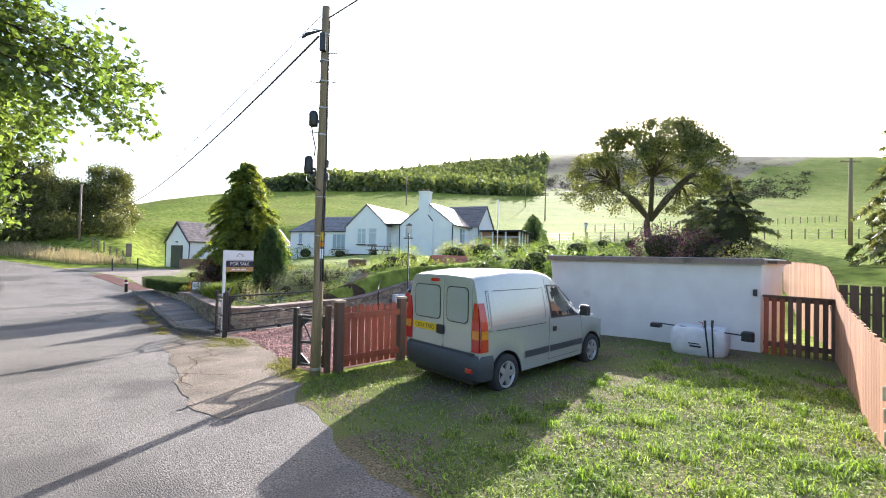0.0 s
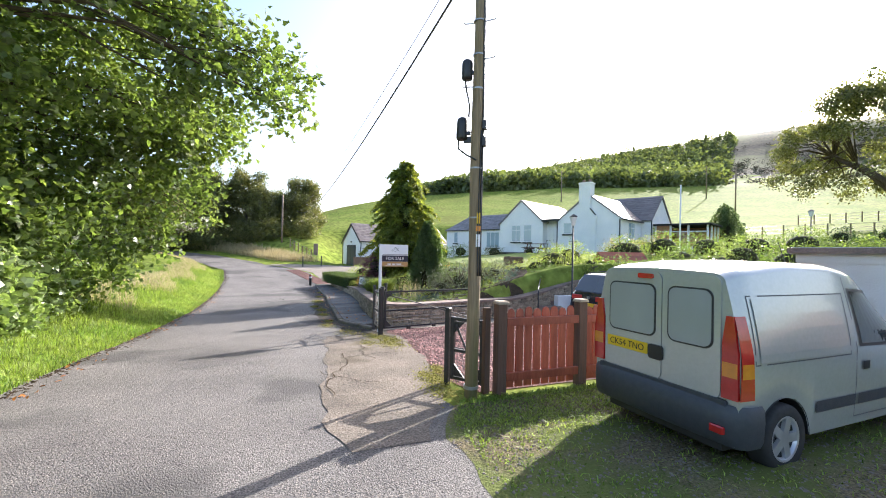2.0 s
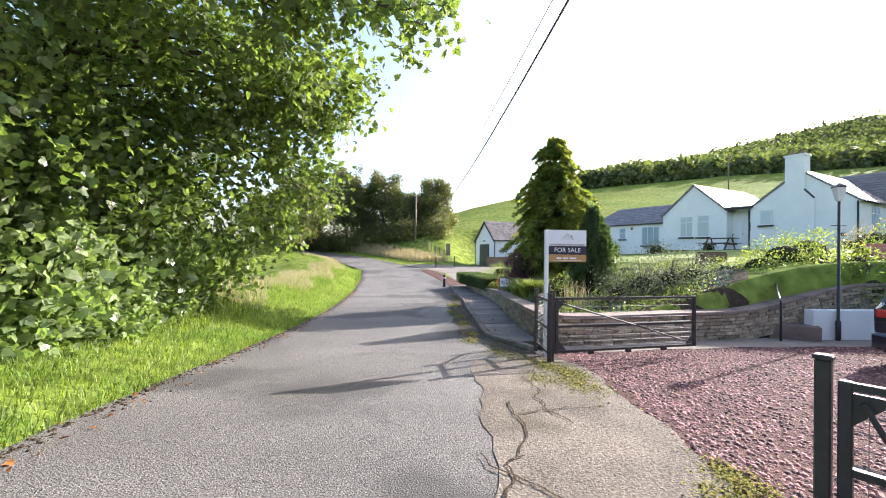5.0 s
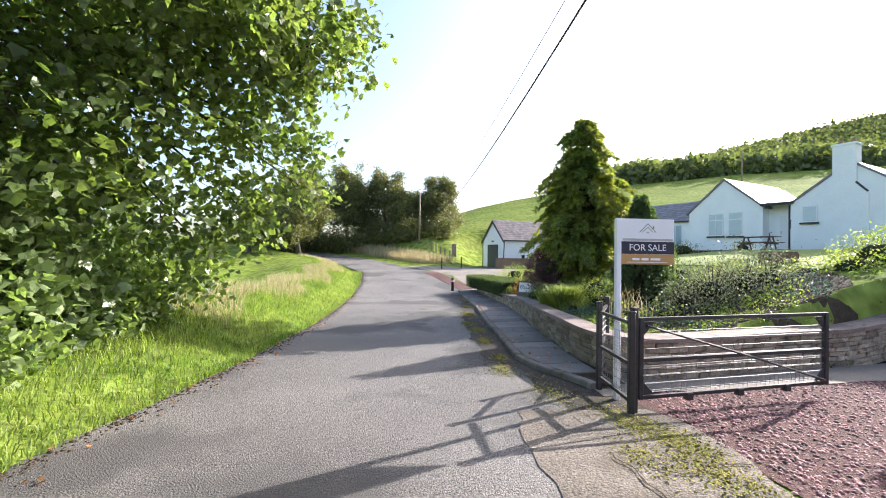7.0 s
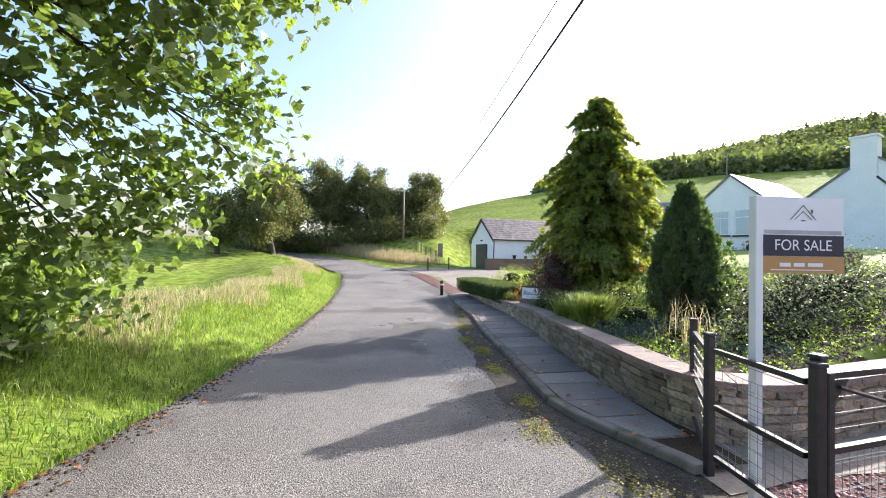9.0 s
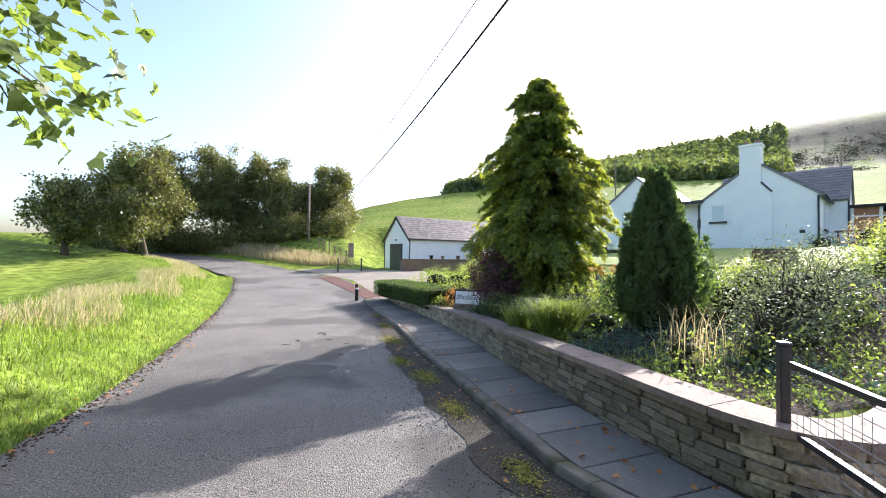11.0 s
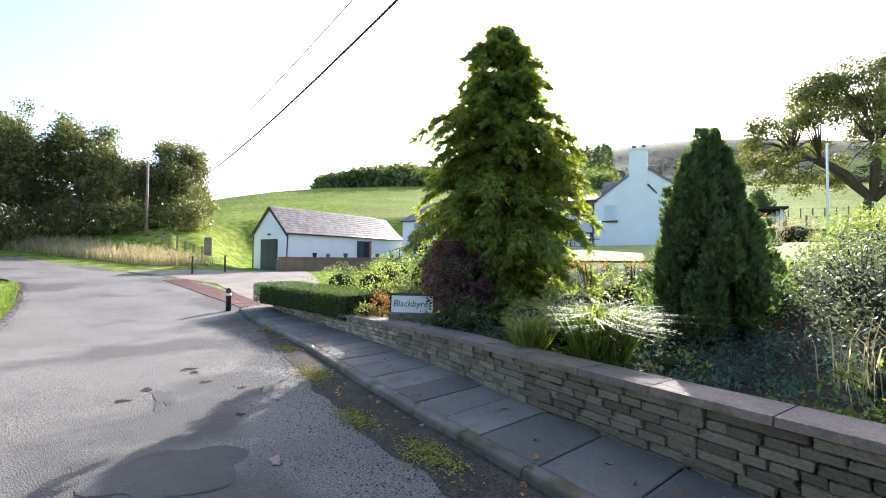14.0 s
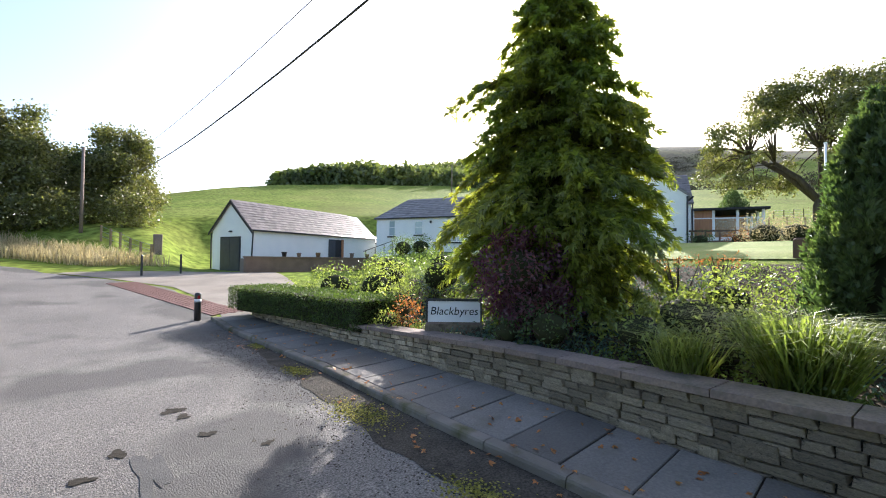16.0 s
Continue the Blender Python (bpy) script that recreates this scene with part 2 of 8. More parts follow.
M_YELLOW = mat("yellow_plate", (0.75, 0.48, 0.02), (0.7, 0.45, 0.02), 0.5, scale=20)
M_INK = mat("black_ink", (0.015, 0.015, 0.02), (0.02, 0.02, 0.025), 0.6)
M_SIGNWHITE = mat("sign_white", (0.86, 0.85, 0.86), (0.82, 0.81, 0.82), 0.6, scale=4)
M_SIGNNAVY = mat("sign_navy", (0.025, 0.022, 0.04), (0.03, 0.026, 0.045), 0.6)
M_SIGNGOLD = mat("sign_gold", (0.5, 0.28, 0.1), (0.46, 0.26, 0.09), 0.6, scale=6)
M_BROWNWALL = mat("brown_render", (0.27, 0.18, 0.13), (0.21, 0.14, 0.1), 0.9, scale=2, bump=0.3, fine=(20, 0.12))
M_HEDGE = mat("clipped_hedge_leaf", (0.045, 0.075, 0.018), (0.075, 0.11, 0.028), 0.55, scale=2, island=0.4, trans=(0.35, (2, 2.1, 0.9)))
M_BAG = mat("woven_bag", (0.68, 0.68, 0.68), (0.55, 0.55, 0.56), 0.7, scale=5, bump=0.6, bscale=14)
# near-black for inner twigs and the shade among them, put into one colour
M_CORE = mat("twig_shade", (0.03, 0.035, 0.015), (0.05, 0.05, 0.025), 1.0, scale=8)
M_LAMPGLASS = mat("lamp_glass", (0.75, 0.75, 0.72), (0.68, 0.68, 0.66), 0.25)
M_FELT = mat("roof_felt", (0.05, 0.05, 0.05), (0.035, 0.035, 0.035), 0.95, scale=4, bump=0.3)
M_IVY = mat("ivy_leaf", (0.165, 0.22, 0.095), (0.225, 0.275, 0.13), 0.28, scale=0.9, island=0.45, trans=(0.4, (1.7, 1.9, 0.8)))
M_DIRT = mat("gutter_dirt", (0.085, 0.075, 0.062), (0.055, 0.048, 0.04), 0.95, scale=5, bump=0.9, bscale=60, fine=(45, 0.5))
M_CABLE = mat("cable", (0.02, 0.02, 0.02), (0.03, 0.03, 0.03), 0.6)

# ---- mesh helpers ----
I4 = Matrix.Identity(4)


class Mesh:
    """Vertices and faces gathered before they become one mesh object."""

    def __init__(self):
        self.v, self.f = [], []

    def face(self, *pts):
        k = len(self.v)
        self.v += [tuple(p) for p in pts]
        self.f.append(tuple(range(k, k + len(pts))))

    def box(self, x0, x1, y0, y1, z0, z1, m=I4, c=0.0):
        """A box with its upright and top edges cut by c."""
        k = len(self.v)
        if c:
            ring = [(x0 + c, y0), (x1 - c, y0), (x1, y0 + c), (x1, y1 - c), (x1 - c, y1), (x0 + c, y1), (x0, y1 - c), (x0, y0 + c)]
            cx, cy = (x0 + x1) / 2, (y0 + y1) / 2
            sx, sy = 1 - 2 * c / max(1e-6, x1 - x0), 1 - 2 * c / max(1e-6, y1 - y0)
            lay = [[(x, y, z0) for x, y in ring], [(x, y, z1 - c) for x, y in ring], [(cx + (x - cx) * sx, cy + (y - cy) * sy, z1) for x, y in ring]]
            for r in lay:
                self.v += [tuple(m @ Vector(p)) for p in r]
            for a in (0, 8):
                for i in range(8):
                    j = (i + 1) % 8
                    self.f.append((k + a + i, k + a + j, k + a + 8 + j, k + a + 8 + i))
            self.f.append(tuple(k + 16 + i for i in range(8)))
            self.f.append(tuple(k + 7 - i for i in range(8)))
            return self
        for z in (z0, z1):
            for x, y in ((x0, y0), (x1, y0), (x1, y1), (x0, y1)):
                self.v.append(tuple(m @ Vector((x, y, z))))
        for q in ((3, 2, 1, 0), (4, 5, 6, 7), (0, 1, 5, 4), (1, 2, 6, 5), (2, 3, 7, 6), (3, 0, 4, 7)):
            self.f.append(tuple(k + i for i in q))
        return self

    def tube(self, pts, radii, sides=8, cap=True):
        pts = [Vector(p) for p in pts]
        if not hasattr(radii, "__len__"):
            radii = [radii] * len(pts)
        k = len(self.v)
        ref = Vector((0.31, 0.17, 0.93)).normalized()
        for i, (p, r) in enumerate(zip(pts, radii)):
            d = (pts[min(i + 1, len(pts) - 1)] - pts[max(i - 1, 0)])
            d = d.normalized() if d.length > 1e-9 else Vector((0, 0, 1))
            a = d.cross(ref if abs(d.dot(ref)) < 0.95 else Vector((1, 0, 0))).normalized()
            b = d.cross(a)
            for s in range(sides):
                w = 2 * math.pi * s / sides
                self.v.append(tuple(p + (a * math.cos(w) + b * math.sin(w)) * r))
        for i in range(len(pts) - 1):
            for s in range(sides):
                t = (s + 1) % sides
                self.f.append((k + i * sides + s, k + i * sides + t, k + (i + 1) * sides + t, k + (i + 1) * sides + s))
        if cap:
            self.f.append(tuple(k + s for s in reversed(range(sides))))
            self.f.append(tuple(k + (len(pts) - 1) * sides + s for s in range(sides)))
        return self

    def prism(self, poly, z0, z1, m=I4):
        """A flat outline (x, y), counterclockwise, drawn up from z0 to z1."""
        k, n = len(self.v), len(poly)
        for z in (z0, z1):
            self.v += [tuple(m @ Vector((x, y, z))) for x, y in poly]
        self.f.append(tuple(k + n - 1 - i for i in range(n)))
        self.f.append(tuple(k + n + i for i in range(n)))
        for i in range(n):
            j = (i + 1) % n
            self.f.append((k + i, k + j, k + n + j, k + n + i))
        return self

    def grid(self, rows):
        k, w = len(self.v), len(rows[0])
        for r in rows:
            self.v += [tuple(p) for p in r]
        for i in range(len(rows) - 1):
            for j in range(w - 1):
                self.f.append((k + i * w + j, k + i * w + j + 1, k + (i + 1) * w + j + 1, k + (i + 1) * w + j))
        return self

    def data(self, name, material, smooth=False):
        me = bpy.data.meshes.new(name)
        me.from_pydata(self.v, [], self.f)
        me.materials.append(material)
        if smooth:
            me.shade_smooth()
        me.update()
        return me


def part(name, mesh, material, parent=None, label="", smooth=False):
    ob = new(name, mesh.data(name, material, smooth))
    if parent:
        ob.parent = parent
    return tagged(ob, label) if label else ob


def thing(name, label, category, m=I4, group="", kind=""):
    ob = new(name)
    ob.matrix_world = m
    return tagged(ob, label, category, group, kind)


def sheet(name, material, verts, faces, smooth=False):
    """A mesh object from numpy arrays of vertices and equal-sized faces."""
    me = bpy.data.meshes.new(name)
    nv, nf, k = len(verts), len(faces), faces.shape[1]
    me.vertices.add(nv)
    me.vertices.foreach_set("co", np.ascontiguousarray(verts, dtype=np.float32).ravel())
    me.loops.add(nf * k)
    me.polygons.add(nf)
    me.loops.foreach_set("vertex_index", np.ascontiguousarray(faces, dtype=np.int32).ravel())
    me.polygons.foreach_set("loop_start", np.arange(nf, dtype=np.int32) * k)
    me.polygons.foreach_set("loop_total", np.full(nf, k, dtype=np.int32))
    me.materials.append(material)
    me.update(calc_edges=True)
    if smooth:
        me.shade_smooth()
    return new(name, me)


def smooth01(a, b, x):
    t = np.clip((x - a) / (b - a), 0, 1)
    return t * t * (3 - 2 * t)


# ---- the lie of the land ----
def road_z(y):
    return np.interp(y, [-40, 0, 5, 10, 13, 18, 22, 26, 30, 36, 43, 60, 100], [1.2, 0, -0.22, -0.47, -0.66, -0.80, -0.90, -0.96, -0.93, -0.45, 0.1, 1.6, 3.5])


CENTRE = [(0.2, -40), (0.2, 0), (0.15, 12), (0.35, 20), (0.35, 28), (-0.1, 34), (-0.9, 38), (-2.2, 42), (-4.3, 46.5), (-7.5, 51), (-12, 55), (-19, 59), (-30, 63), (-50, 67)]


def centre_x(y):
    return np.interp(y, [p[1] for p in CENTRE], [p[0] for p in CENTRE])


def wall_top(y):
    return np.interp(y, [13, 16, 19, 22, 26.5, 31], [0.02, -0.02, -0.12, -0.24, -0.46, -0.5])


WALL = [(14.8, 15.2), (12.4, 15.2), (9.6, 15.0), (7.4, 14.6), (5.6, 14.15), (4.5, 13.9), (3.85, 14.15), (3.7, 15.0), (3.8, 16.4), (3.95, 18.2), (4.1, 19.6), (4.35, 21), (4.48, 23), (4.6, 26.2), (4.35, 29.4), (4.2, 31.2)]


def wall_x(y):
    return np.interp(y, [13.9, 14.15, 15.0, 16.4, 18.2, 19.6, 21, 23, 26.2, 29.4, 31.2], [4.5, 3.85, 3.7, 3.8, 3.95, 4.1, 4.35, 4.48, 4.6, 4.35, 4.2])


def far_z(x, y):
    """Fields and hills, by bearing and distance from the road."""
    dx, dy = x, y - 10.0
    r = np.hypot(dx, dy)
    az = np.degrees(np.arctan2(dx, dy))
    e1 = np.interp(az, [-180, -120, -60, -25, -12, -4, 4, 9, 14, 20, 28, 40, 57, 70, 78, 90, 110, 140, 180], [0, 0, 1.0, 1.5, 1.7, 2.5, 4.8, 6.3, 7.4, 8.3, 8.9, 9.3, 8.6, 8.2, 7.6, 6.0, 3, 1, 0])
    r1 = np.interp(az, [-60, -20, 0, 30, 57, 70, 90], [70, 75, 90, 110, 150, 165, 165])
    e2 = np.interp(az, [-180, -10, 4, 10, 16, 21, 28, 36, 46, 57, 66, 73, 80, 90, 110, 140, 180], [0, 1.5, 4.0, 5.5, 6.3, 7.8, 10.0, 11.9, 13.3, 14.0, 14.0, 13.3, 11.9, 10.4, 6, 2, 0])
    el = np.where(r < r1, e1 * np.clip((r - 34) / (r1 - 34), 0, 1) ** 0.55, e1 + (e2 - e1) * smooth01(0, 1, np.clip((r - r1) / (330 - r1), 0, 1)))
    z = 1.7 + r * np.tan(np.radians(el))
    return np.where(r > 340, z - (r - 340) * 0.25, z)


def land(x, y):
    x, y = np.asarray(x, dtype=float), np.asarray(y, dtype=float)
    base = road_z(y)
    off = x - centre_x(y)
    # east side: parking and drive to the south, garden terrace to the north
    drive = base + 0.9 * smooth01(14.8, 17.5, x) + 0.9 * smooth01(17, 23, x)
    wx = wall_x(np.clip(y, 13.9, 31.2))
    garden = wall_top(y) - 0.12 + (1.25 - wall_top(y) + 0.12) * smooth01(5.0, 13.0, x) + 0.5 * smooth01(13, 20, x)
    gn = smooth01(0.0, 0.35, y - np.interp(x, [3.8, 5.6, 7.4, 9.6, 14, 22], [14.1, 14.3, 14.8, 15.2, 15.0, 13.0]) )
    north = smooth01(30.5, 33.5, y)
    inside = smooth01(0.10, 0.34, x - wx)
    yard = base + (0.1 - base) * smooth01(36, 44, y) * smooth01(56, 46, y) * smooth01(3, 7, x) + 1.5 * smooth01(15, 22, x)
    ge = np.where(inside * gn > 0, drive + (garden - drive) * gn * inside, drive)
    ge = ge * (1 - north) + yard * north
    # west verge: a grassy bank and then the open field
    bank = base + 0.22 * smooth01(-2.6, -3.6, off) + 0.35 * smooth01(-3.2, -6.0, off) - 0.3 * smooth01(-6, -10, off) + 0.42 * smooth01(13, 20, y) * smooth01(46, 36, y) * smooth01(-3.0, -4.8, off) * smooth01(-10.5, -6.0, off)
    side = smooth01(-1.5, 1.5, off)
    near = ge * side + bank * (1 - side)
    r = np.hypot(x, y - 10)
    lo = np.where(x > 3, 33, 32) + 11 * smooth01(4, 9, x) * smooth01(30, 38, y) * smooth01(34, 24, x) * smooth01(64, 52, y)
    w = smooth01(lo, lo + 16, r) * smooth01(3.5, 14, np.abs(off) + np.where(x > 8, 10, 0))
    z = near * (1 - w) + far_z(x, y) * w
    z = np.where(y < -30, near, z)
    on_road = (1 - smooth01(2.6, 3.0, np.abs(off))) * 0.08
    return z - on_road


def land_at(x, y):
    return float(land(x, y))


# ---- ground, road, paving ----
def axis(*runs):
    out = []
    for a, b, step in runs:
        out += list(np.arange(a, b, step))
    return np.array(out)


gx = axis((-900, -300, 100), (-300, -60, 20), (-60, -12, 2.0), (-12, -1.8, 0.25), (-1.8, 2, 0.6), (2, 12, 0.2), (12, 40, 0.8), (40, 120, 3), (120, 360, 8), (360, 901, 60))
gy = axis((-900, -300, 100), (-300, -60, 20), (-60, -4, 3), (-4, 13.5, 0.3), (13.5, 17, 0.12), (17, 34, 0.3), (34, 70, 0.8), (70, 130, 3), (130, 360, 8), (360, 901, 60))
GX, GY = np.meshgrid(gx, gy)
GZ = land(GX, GY)
rough_w = smooth01(14, 22, np.abs(GX))
GZ = GZ + rough_w * 0.04 * np.sin(GX * 2.3 + 1.3 * np.sin(GY * 1.7)) * np.sin(GY * 1.9 + GX) * smooth01(200, 20, np.hypot(GX, GY))
nx, ny = len(gx), len(gy)
ii, jj = np.meshgrid(np.arange(nx - 1), np.arange(ny - 1))
base_i = (jj * nx + ii).ravel()
ground = sheet("ground", M_FIELD, np.stack([GX, GY, GZ], -1).reshape(-1, 3), np.stack([base_i, base_i + 1, base_i + nx + 1, base_i + nx], -1), True)
ground.data.materials.append(M_MOOR)
fx, fy = (GX[:-1, :-1] + GX[1:, 1:]) / 2, (GY[:-1, :-1] + GY[1:, 1:]) / 2
faz, fr_ = np.degrees(np.arctan2(fx, fy - 10)), np.hypot(fx, fy - 10)
moor_from = np.interp(faz, [28, 40, 52, 60, 70, 80, 95], [400, 300, 215, 195, 215, 250, 400]) + 9 * np.sin(faz * 1.7)
ground.data.polygons.foreach_set("material_index", (fr_ > moor_from).astype(np.int32).ravel())
tagged(ground, "bright green pasture rising to a grassy hillside", "ground", kind="structure")


def ribbon(name, material, xs_of_y, ys, lift, label, zfun=None, n=9, kind="structure", category="ground", wob=0.0):
    """A strip of surface between two edges that follows the lie of the land."""
    rows = []
    for y in ys:
        a, b = xs_of_y(y)
        a += wob * math.sin(y * 3.1) + wob * 0.6 * math.sin(y * 7.7 + 1)
        b += wob * math.sin(y * 2.7 + 2) + wob * 0.6 * math.sin(y * 6.3)
        rows.append([(a + (b - a) * i / (n - 1), y, (zfun(a + (b - a) * i / (n - 1), y) if zfun else float(road_z(y))) + lift) for i in range(n)])
    ob = part(name, Mesh().grid(rows), material, None, "", True)
    return tagged(ob, label, category, kind=kind)


def road_edges(y):
    c = float(centre_x(y))
    half = 2.75 - 0.35 * float(smooth01(30, 45, y))
    left = float(np.interp(y, [-40, 6, 12, 16, 20, 27, 34, 38, 42], [-2.6, -2.6, -2.65, -2.4, -2.3, -2.5, -2.75, -3.2, c - half])) if y < 42 else c - half * (1 + 0.35 * float(smooth01(44, 52, y)))
    right = float(np.interp(y, [-40, 4, 6, 8.6, 12.9, 14.4, 15.4, 18, 21, 25, 31], [2.6, 2.6, 2.8, 2.6, 3.1, 2.95, 2.65, 2.8, 2.95, 3.25, 3.2])) if y < 31 else float(np.interp(y, [31, 34, 38, 41, 44, 46.5], [3.2, 3.6, 3.2, 1.6, -0.6, c + half])) if y < 46.5 else c + half
    return left, right


road_ys = list(np.arange(-40, 46, 0.35)) + list(np.arange(46, 67, 0.35))
road = ribbon("road", M_ASPHALT, road_edges, road_ys, 0.012, "worn grey asphalt lane with patches and pale chippings", n=13, wob=0.03, category="road")
concrete_patch = ribbon("concrete_apron", M_CONCRETE, lambda y: (float(np.interp(y, [5.4, 6.2, 8, 9.8, 12.9], [1.5, 1.22, 1.45, 1.66, 1.95])), float(np.interp(y, [5.4, 7, 8.2, 10, 12, 12.9], [2.2, 2.95, 3.25, 3.5, 3.75, 3.6]))),
                        list(np.arange(5.4, 12.9, 0.3)), 0.02, "cracked pale concrete apron in front of the gateway", wob=0.05, category="pavement")
gravel = ribbon("gravel_drive", M_GRAVEL, lambda y: (float(np.interp(y, [6.8, 7.5, 8.2, 10, 12, 14.5], [3.3, 3.2, 3.22, 3.5, 3.6, 3.2])), 14.6), list(np.arange(6.7, 14.2, 0.3)), 0.012,
                "reddish gravel driveway", zfun=land_at, n=24, wob=0.05, category="driveway")
yard = ribbon("yard", M_DRIVE, lambda y: (road_edges(y)[1] + 0.25, float(np.interp(y, [31.5, 34, 39, 44], [4.6, 7.5, 8.6, 9.5]))), list(np.arange(31.5, 44.5, 0.5)), 0.02, "pale concrete yard in front of the outbuilding", zfun=land_at, category="driveway")
turf = ribbon("parking_turf", M_TURF, lambda y: (float(np.interp(y, [-6, 2, 3, 4.3, 5.8, 6.6], [1.9, 1.95, 2.0, 2.2, 2.5, 3.0])), 10.55), list(np.arange(-6, 6.55, 0.3)), 0.015,
              "patchy worn grass parking area", zfun=lambda x, y: max(land_at(x, y), float(road_z(y))), n=30, wob=0.06)
edge_rows = []
for x in np.arange(3.3, 14.7, 0.4):
    y1 = float(np.interp(x, [3.3, 3.9, 4.4, 5.6, 7.4, 9.6, 14.8], [14.3, 14.2, 13.98, 14.2, 14.62, 15.0, 15.2]))
    y0 = float(np.interp(x, [3.3, 4.2, 7.4, 14.8], [13.2, 13.3, 13.75, 14.1])) + 0.05 * math.sin(x * 3.3)
    edge_rows.append([(x, y0 + (y1 - y0) * i / 4, float(road_z(y0 + (y1 - y0) * i / 4)) + 0.026) for i in range(5)])
tagged(part("drive_edge", Mesh().grid([list(reversed(r)) for r in edge_rows]), M_DRIVE, None, "", True), "pale concrete strip along the foot of the wall", "pavement", kind="structure")
lawn = ribbon("lawn", M_LAWN, lambda y: (11.0, float(np.interp(y, [17, 22, 28, 38], [19, 20.5, 19.5, 16.5]))), list(np.arange(17.5, 37, 0.5)), 0.03, "bright mown lawn below the house", zfun=land_at, n=24)

bed = ribbon("flower_bed", M_SOIL, lambda y: (float(wall_x(y)) + 0.3 if y > 14.6 else 4.4, float(np.interp(y, [14.3, 17, 20, 24, 31.4], [8.8, 10.8, 10.6, 9.8, 8.6]))), list(np.arange(14.4, 31.4, 0.25)), 0.02,
             "dark soil of the flower bed behind the wall", zfun=land_at, n=26, wob=0.05)
gutter_dirt = ribbon("gutter_dirt", M_DIRT, lambda y: (float(np.interp(y, [14.2, 15.5, 18, 21, 25, 28], [2.7, 2.05, 2.12, 2.26, 2.75, 2.95])), float(np.interp(y, [14.3, 14.9, 15.5, 18, 21, 25, 31.2], [3.0, 2.76, 2.66, 2.82, 2.97, 3.26, 3.2]))),
                     list(np.arange(14.2, 28, 0.2)), 0.019, "strip of dark dirt and leaf litter along the kerb", wob=0.05)

gateway_dirt = ribbon("gateway_dirt", M_DIRT, lambda y: (float(np.interp(y, [12.4, 14.4], [2.6, 2.5])), float(np.interp(y, [12.4, 13.4, 14.4], [3.75, 3.6, 3.75]))), list(np.arange(12.5, 14.3, 0.2)), 0.017, "dark earth and grit at the foot of the gate posts", wob=0.06)

# ---- garden wall, pavement and kerb ----
wall_structure = thing("wall_garden", "low drystone-faced garden wall of flat brown stones with slab coping", "garden wall", kind="structure")


def along(poly, step):
    """Points, headings and running lengths at even steps along a polyline."""
    out, total = [], 0.0
    for (x0, y0), (x1, y1) in zip(poly, poly[1:]):
        d = math.hypot(x1 - x0, y1 - y0)
        n = max(1, int(round(d / step)))
        for i in range(n):
            f = i / n
            out.append((x0 + (x1 - x0) * f, y0 + (y1 - y0) * f, math.atan2(y1 - y0, x1 - x0), total + d * f))
        total += d
    out.append((*poly[-1], out[-1][2], total))
    return out


def smooth_line(poly, k=2):
    for _ in range(k):
        q = [poly[0]]
        for a, b in zip(poly, poly[1:]):
            q += [(a[0] * 0.75 + b[0] * 0.25, a[1] * 0.75 + b[1] * 0.25), (a[0] * 0.25 + b[0] * 0.75, a[1] * 0.25 + b[1] * 0.75)]
        poly = q + [poly[-1]]
    return poly


WALLS = smooth_line(WALL)
core = Mesh()
wp = along(WALLS, 0.25)


def wall_levels(x, y):
    top = float(wall_top(max(y, 15.4))) + 0.7 * float(smooth01(8.5, 13, x))
    return float(road_z(y)) - 0.1, top


for (x0, y0, h0, s0), (x1, y1, h1, s1) in zip(wp, wp[1:]):
    for a, b in (((x0, y0), (x1, y1)),):
        nxv, nyv = -math.sin(h0), math.cos(h0)
        nx1, ny1 = -math.sin(h1), math.cos(h1)
        b0, t0 = wall_levels(x0, y0)
        b1, t1 = wall_levels(x1, y1)
        o, w = 0.035, -0.32
        p = [(x0 - nxv * o, y0 - nyv * o), (x1 - nx1 * o, y1 - ny1 * o), (x1 + nx1 * w, y1 + ny1 * w), (x0 + nxv * w, y0 + nyv * w)]
        core.face((*p[1], b1), (*p[0], b0), (*p[0], t0 - 0.05), (*p[1], t1 - 0.05))
        core.face((*p[3], b0), (*p[2], b1), (*p[2], t1 - 0.05), (*p[3], t0 - 0.05))
        core.face((*p[0], t0 - 0.05), (*p[3], t0 - 0.05), (*p[2], t1 - 0.05), (*p[1], t1 - 0.05))
part("joint_core", core, M_MORTAR, wall_structure)

rng = np.random.default_rng(7)
M_WIRE = mat("dull_wire", (0.3, 0.3, 0.3), (0.22, 0.22, 0.22), 0.4, 0.6)
STONES, SLABS = [], []


def outward(h):
    return math.sin(h), -math.cos(h)


# ---- house ----
HO = Matrix.Translation((23.3, 27.75, 1.75)) @ Matrix.Rotation(math.atan2(-0.912, 0.41), 4, "Z")


def walls(prof, y0, y1, parent, material=None):
    """A block with the outline prof (x, z) and its long side along y."""
    w, n = Mesh(), len(prof)
    for y in (y0, y1):
        w.v += [(x, y, z) for x, z in prof]
    w.f += [tuple(reversed(range(n))), tuple(range(n, 2 * n))] + [(i, (i + 1) % n, n + (i + 1) % n, n + i) for i in range(n)]
    return part("wall", w, material or M_WHITE, parent)


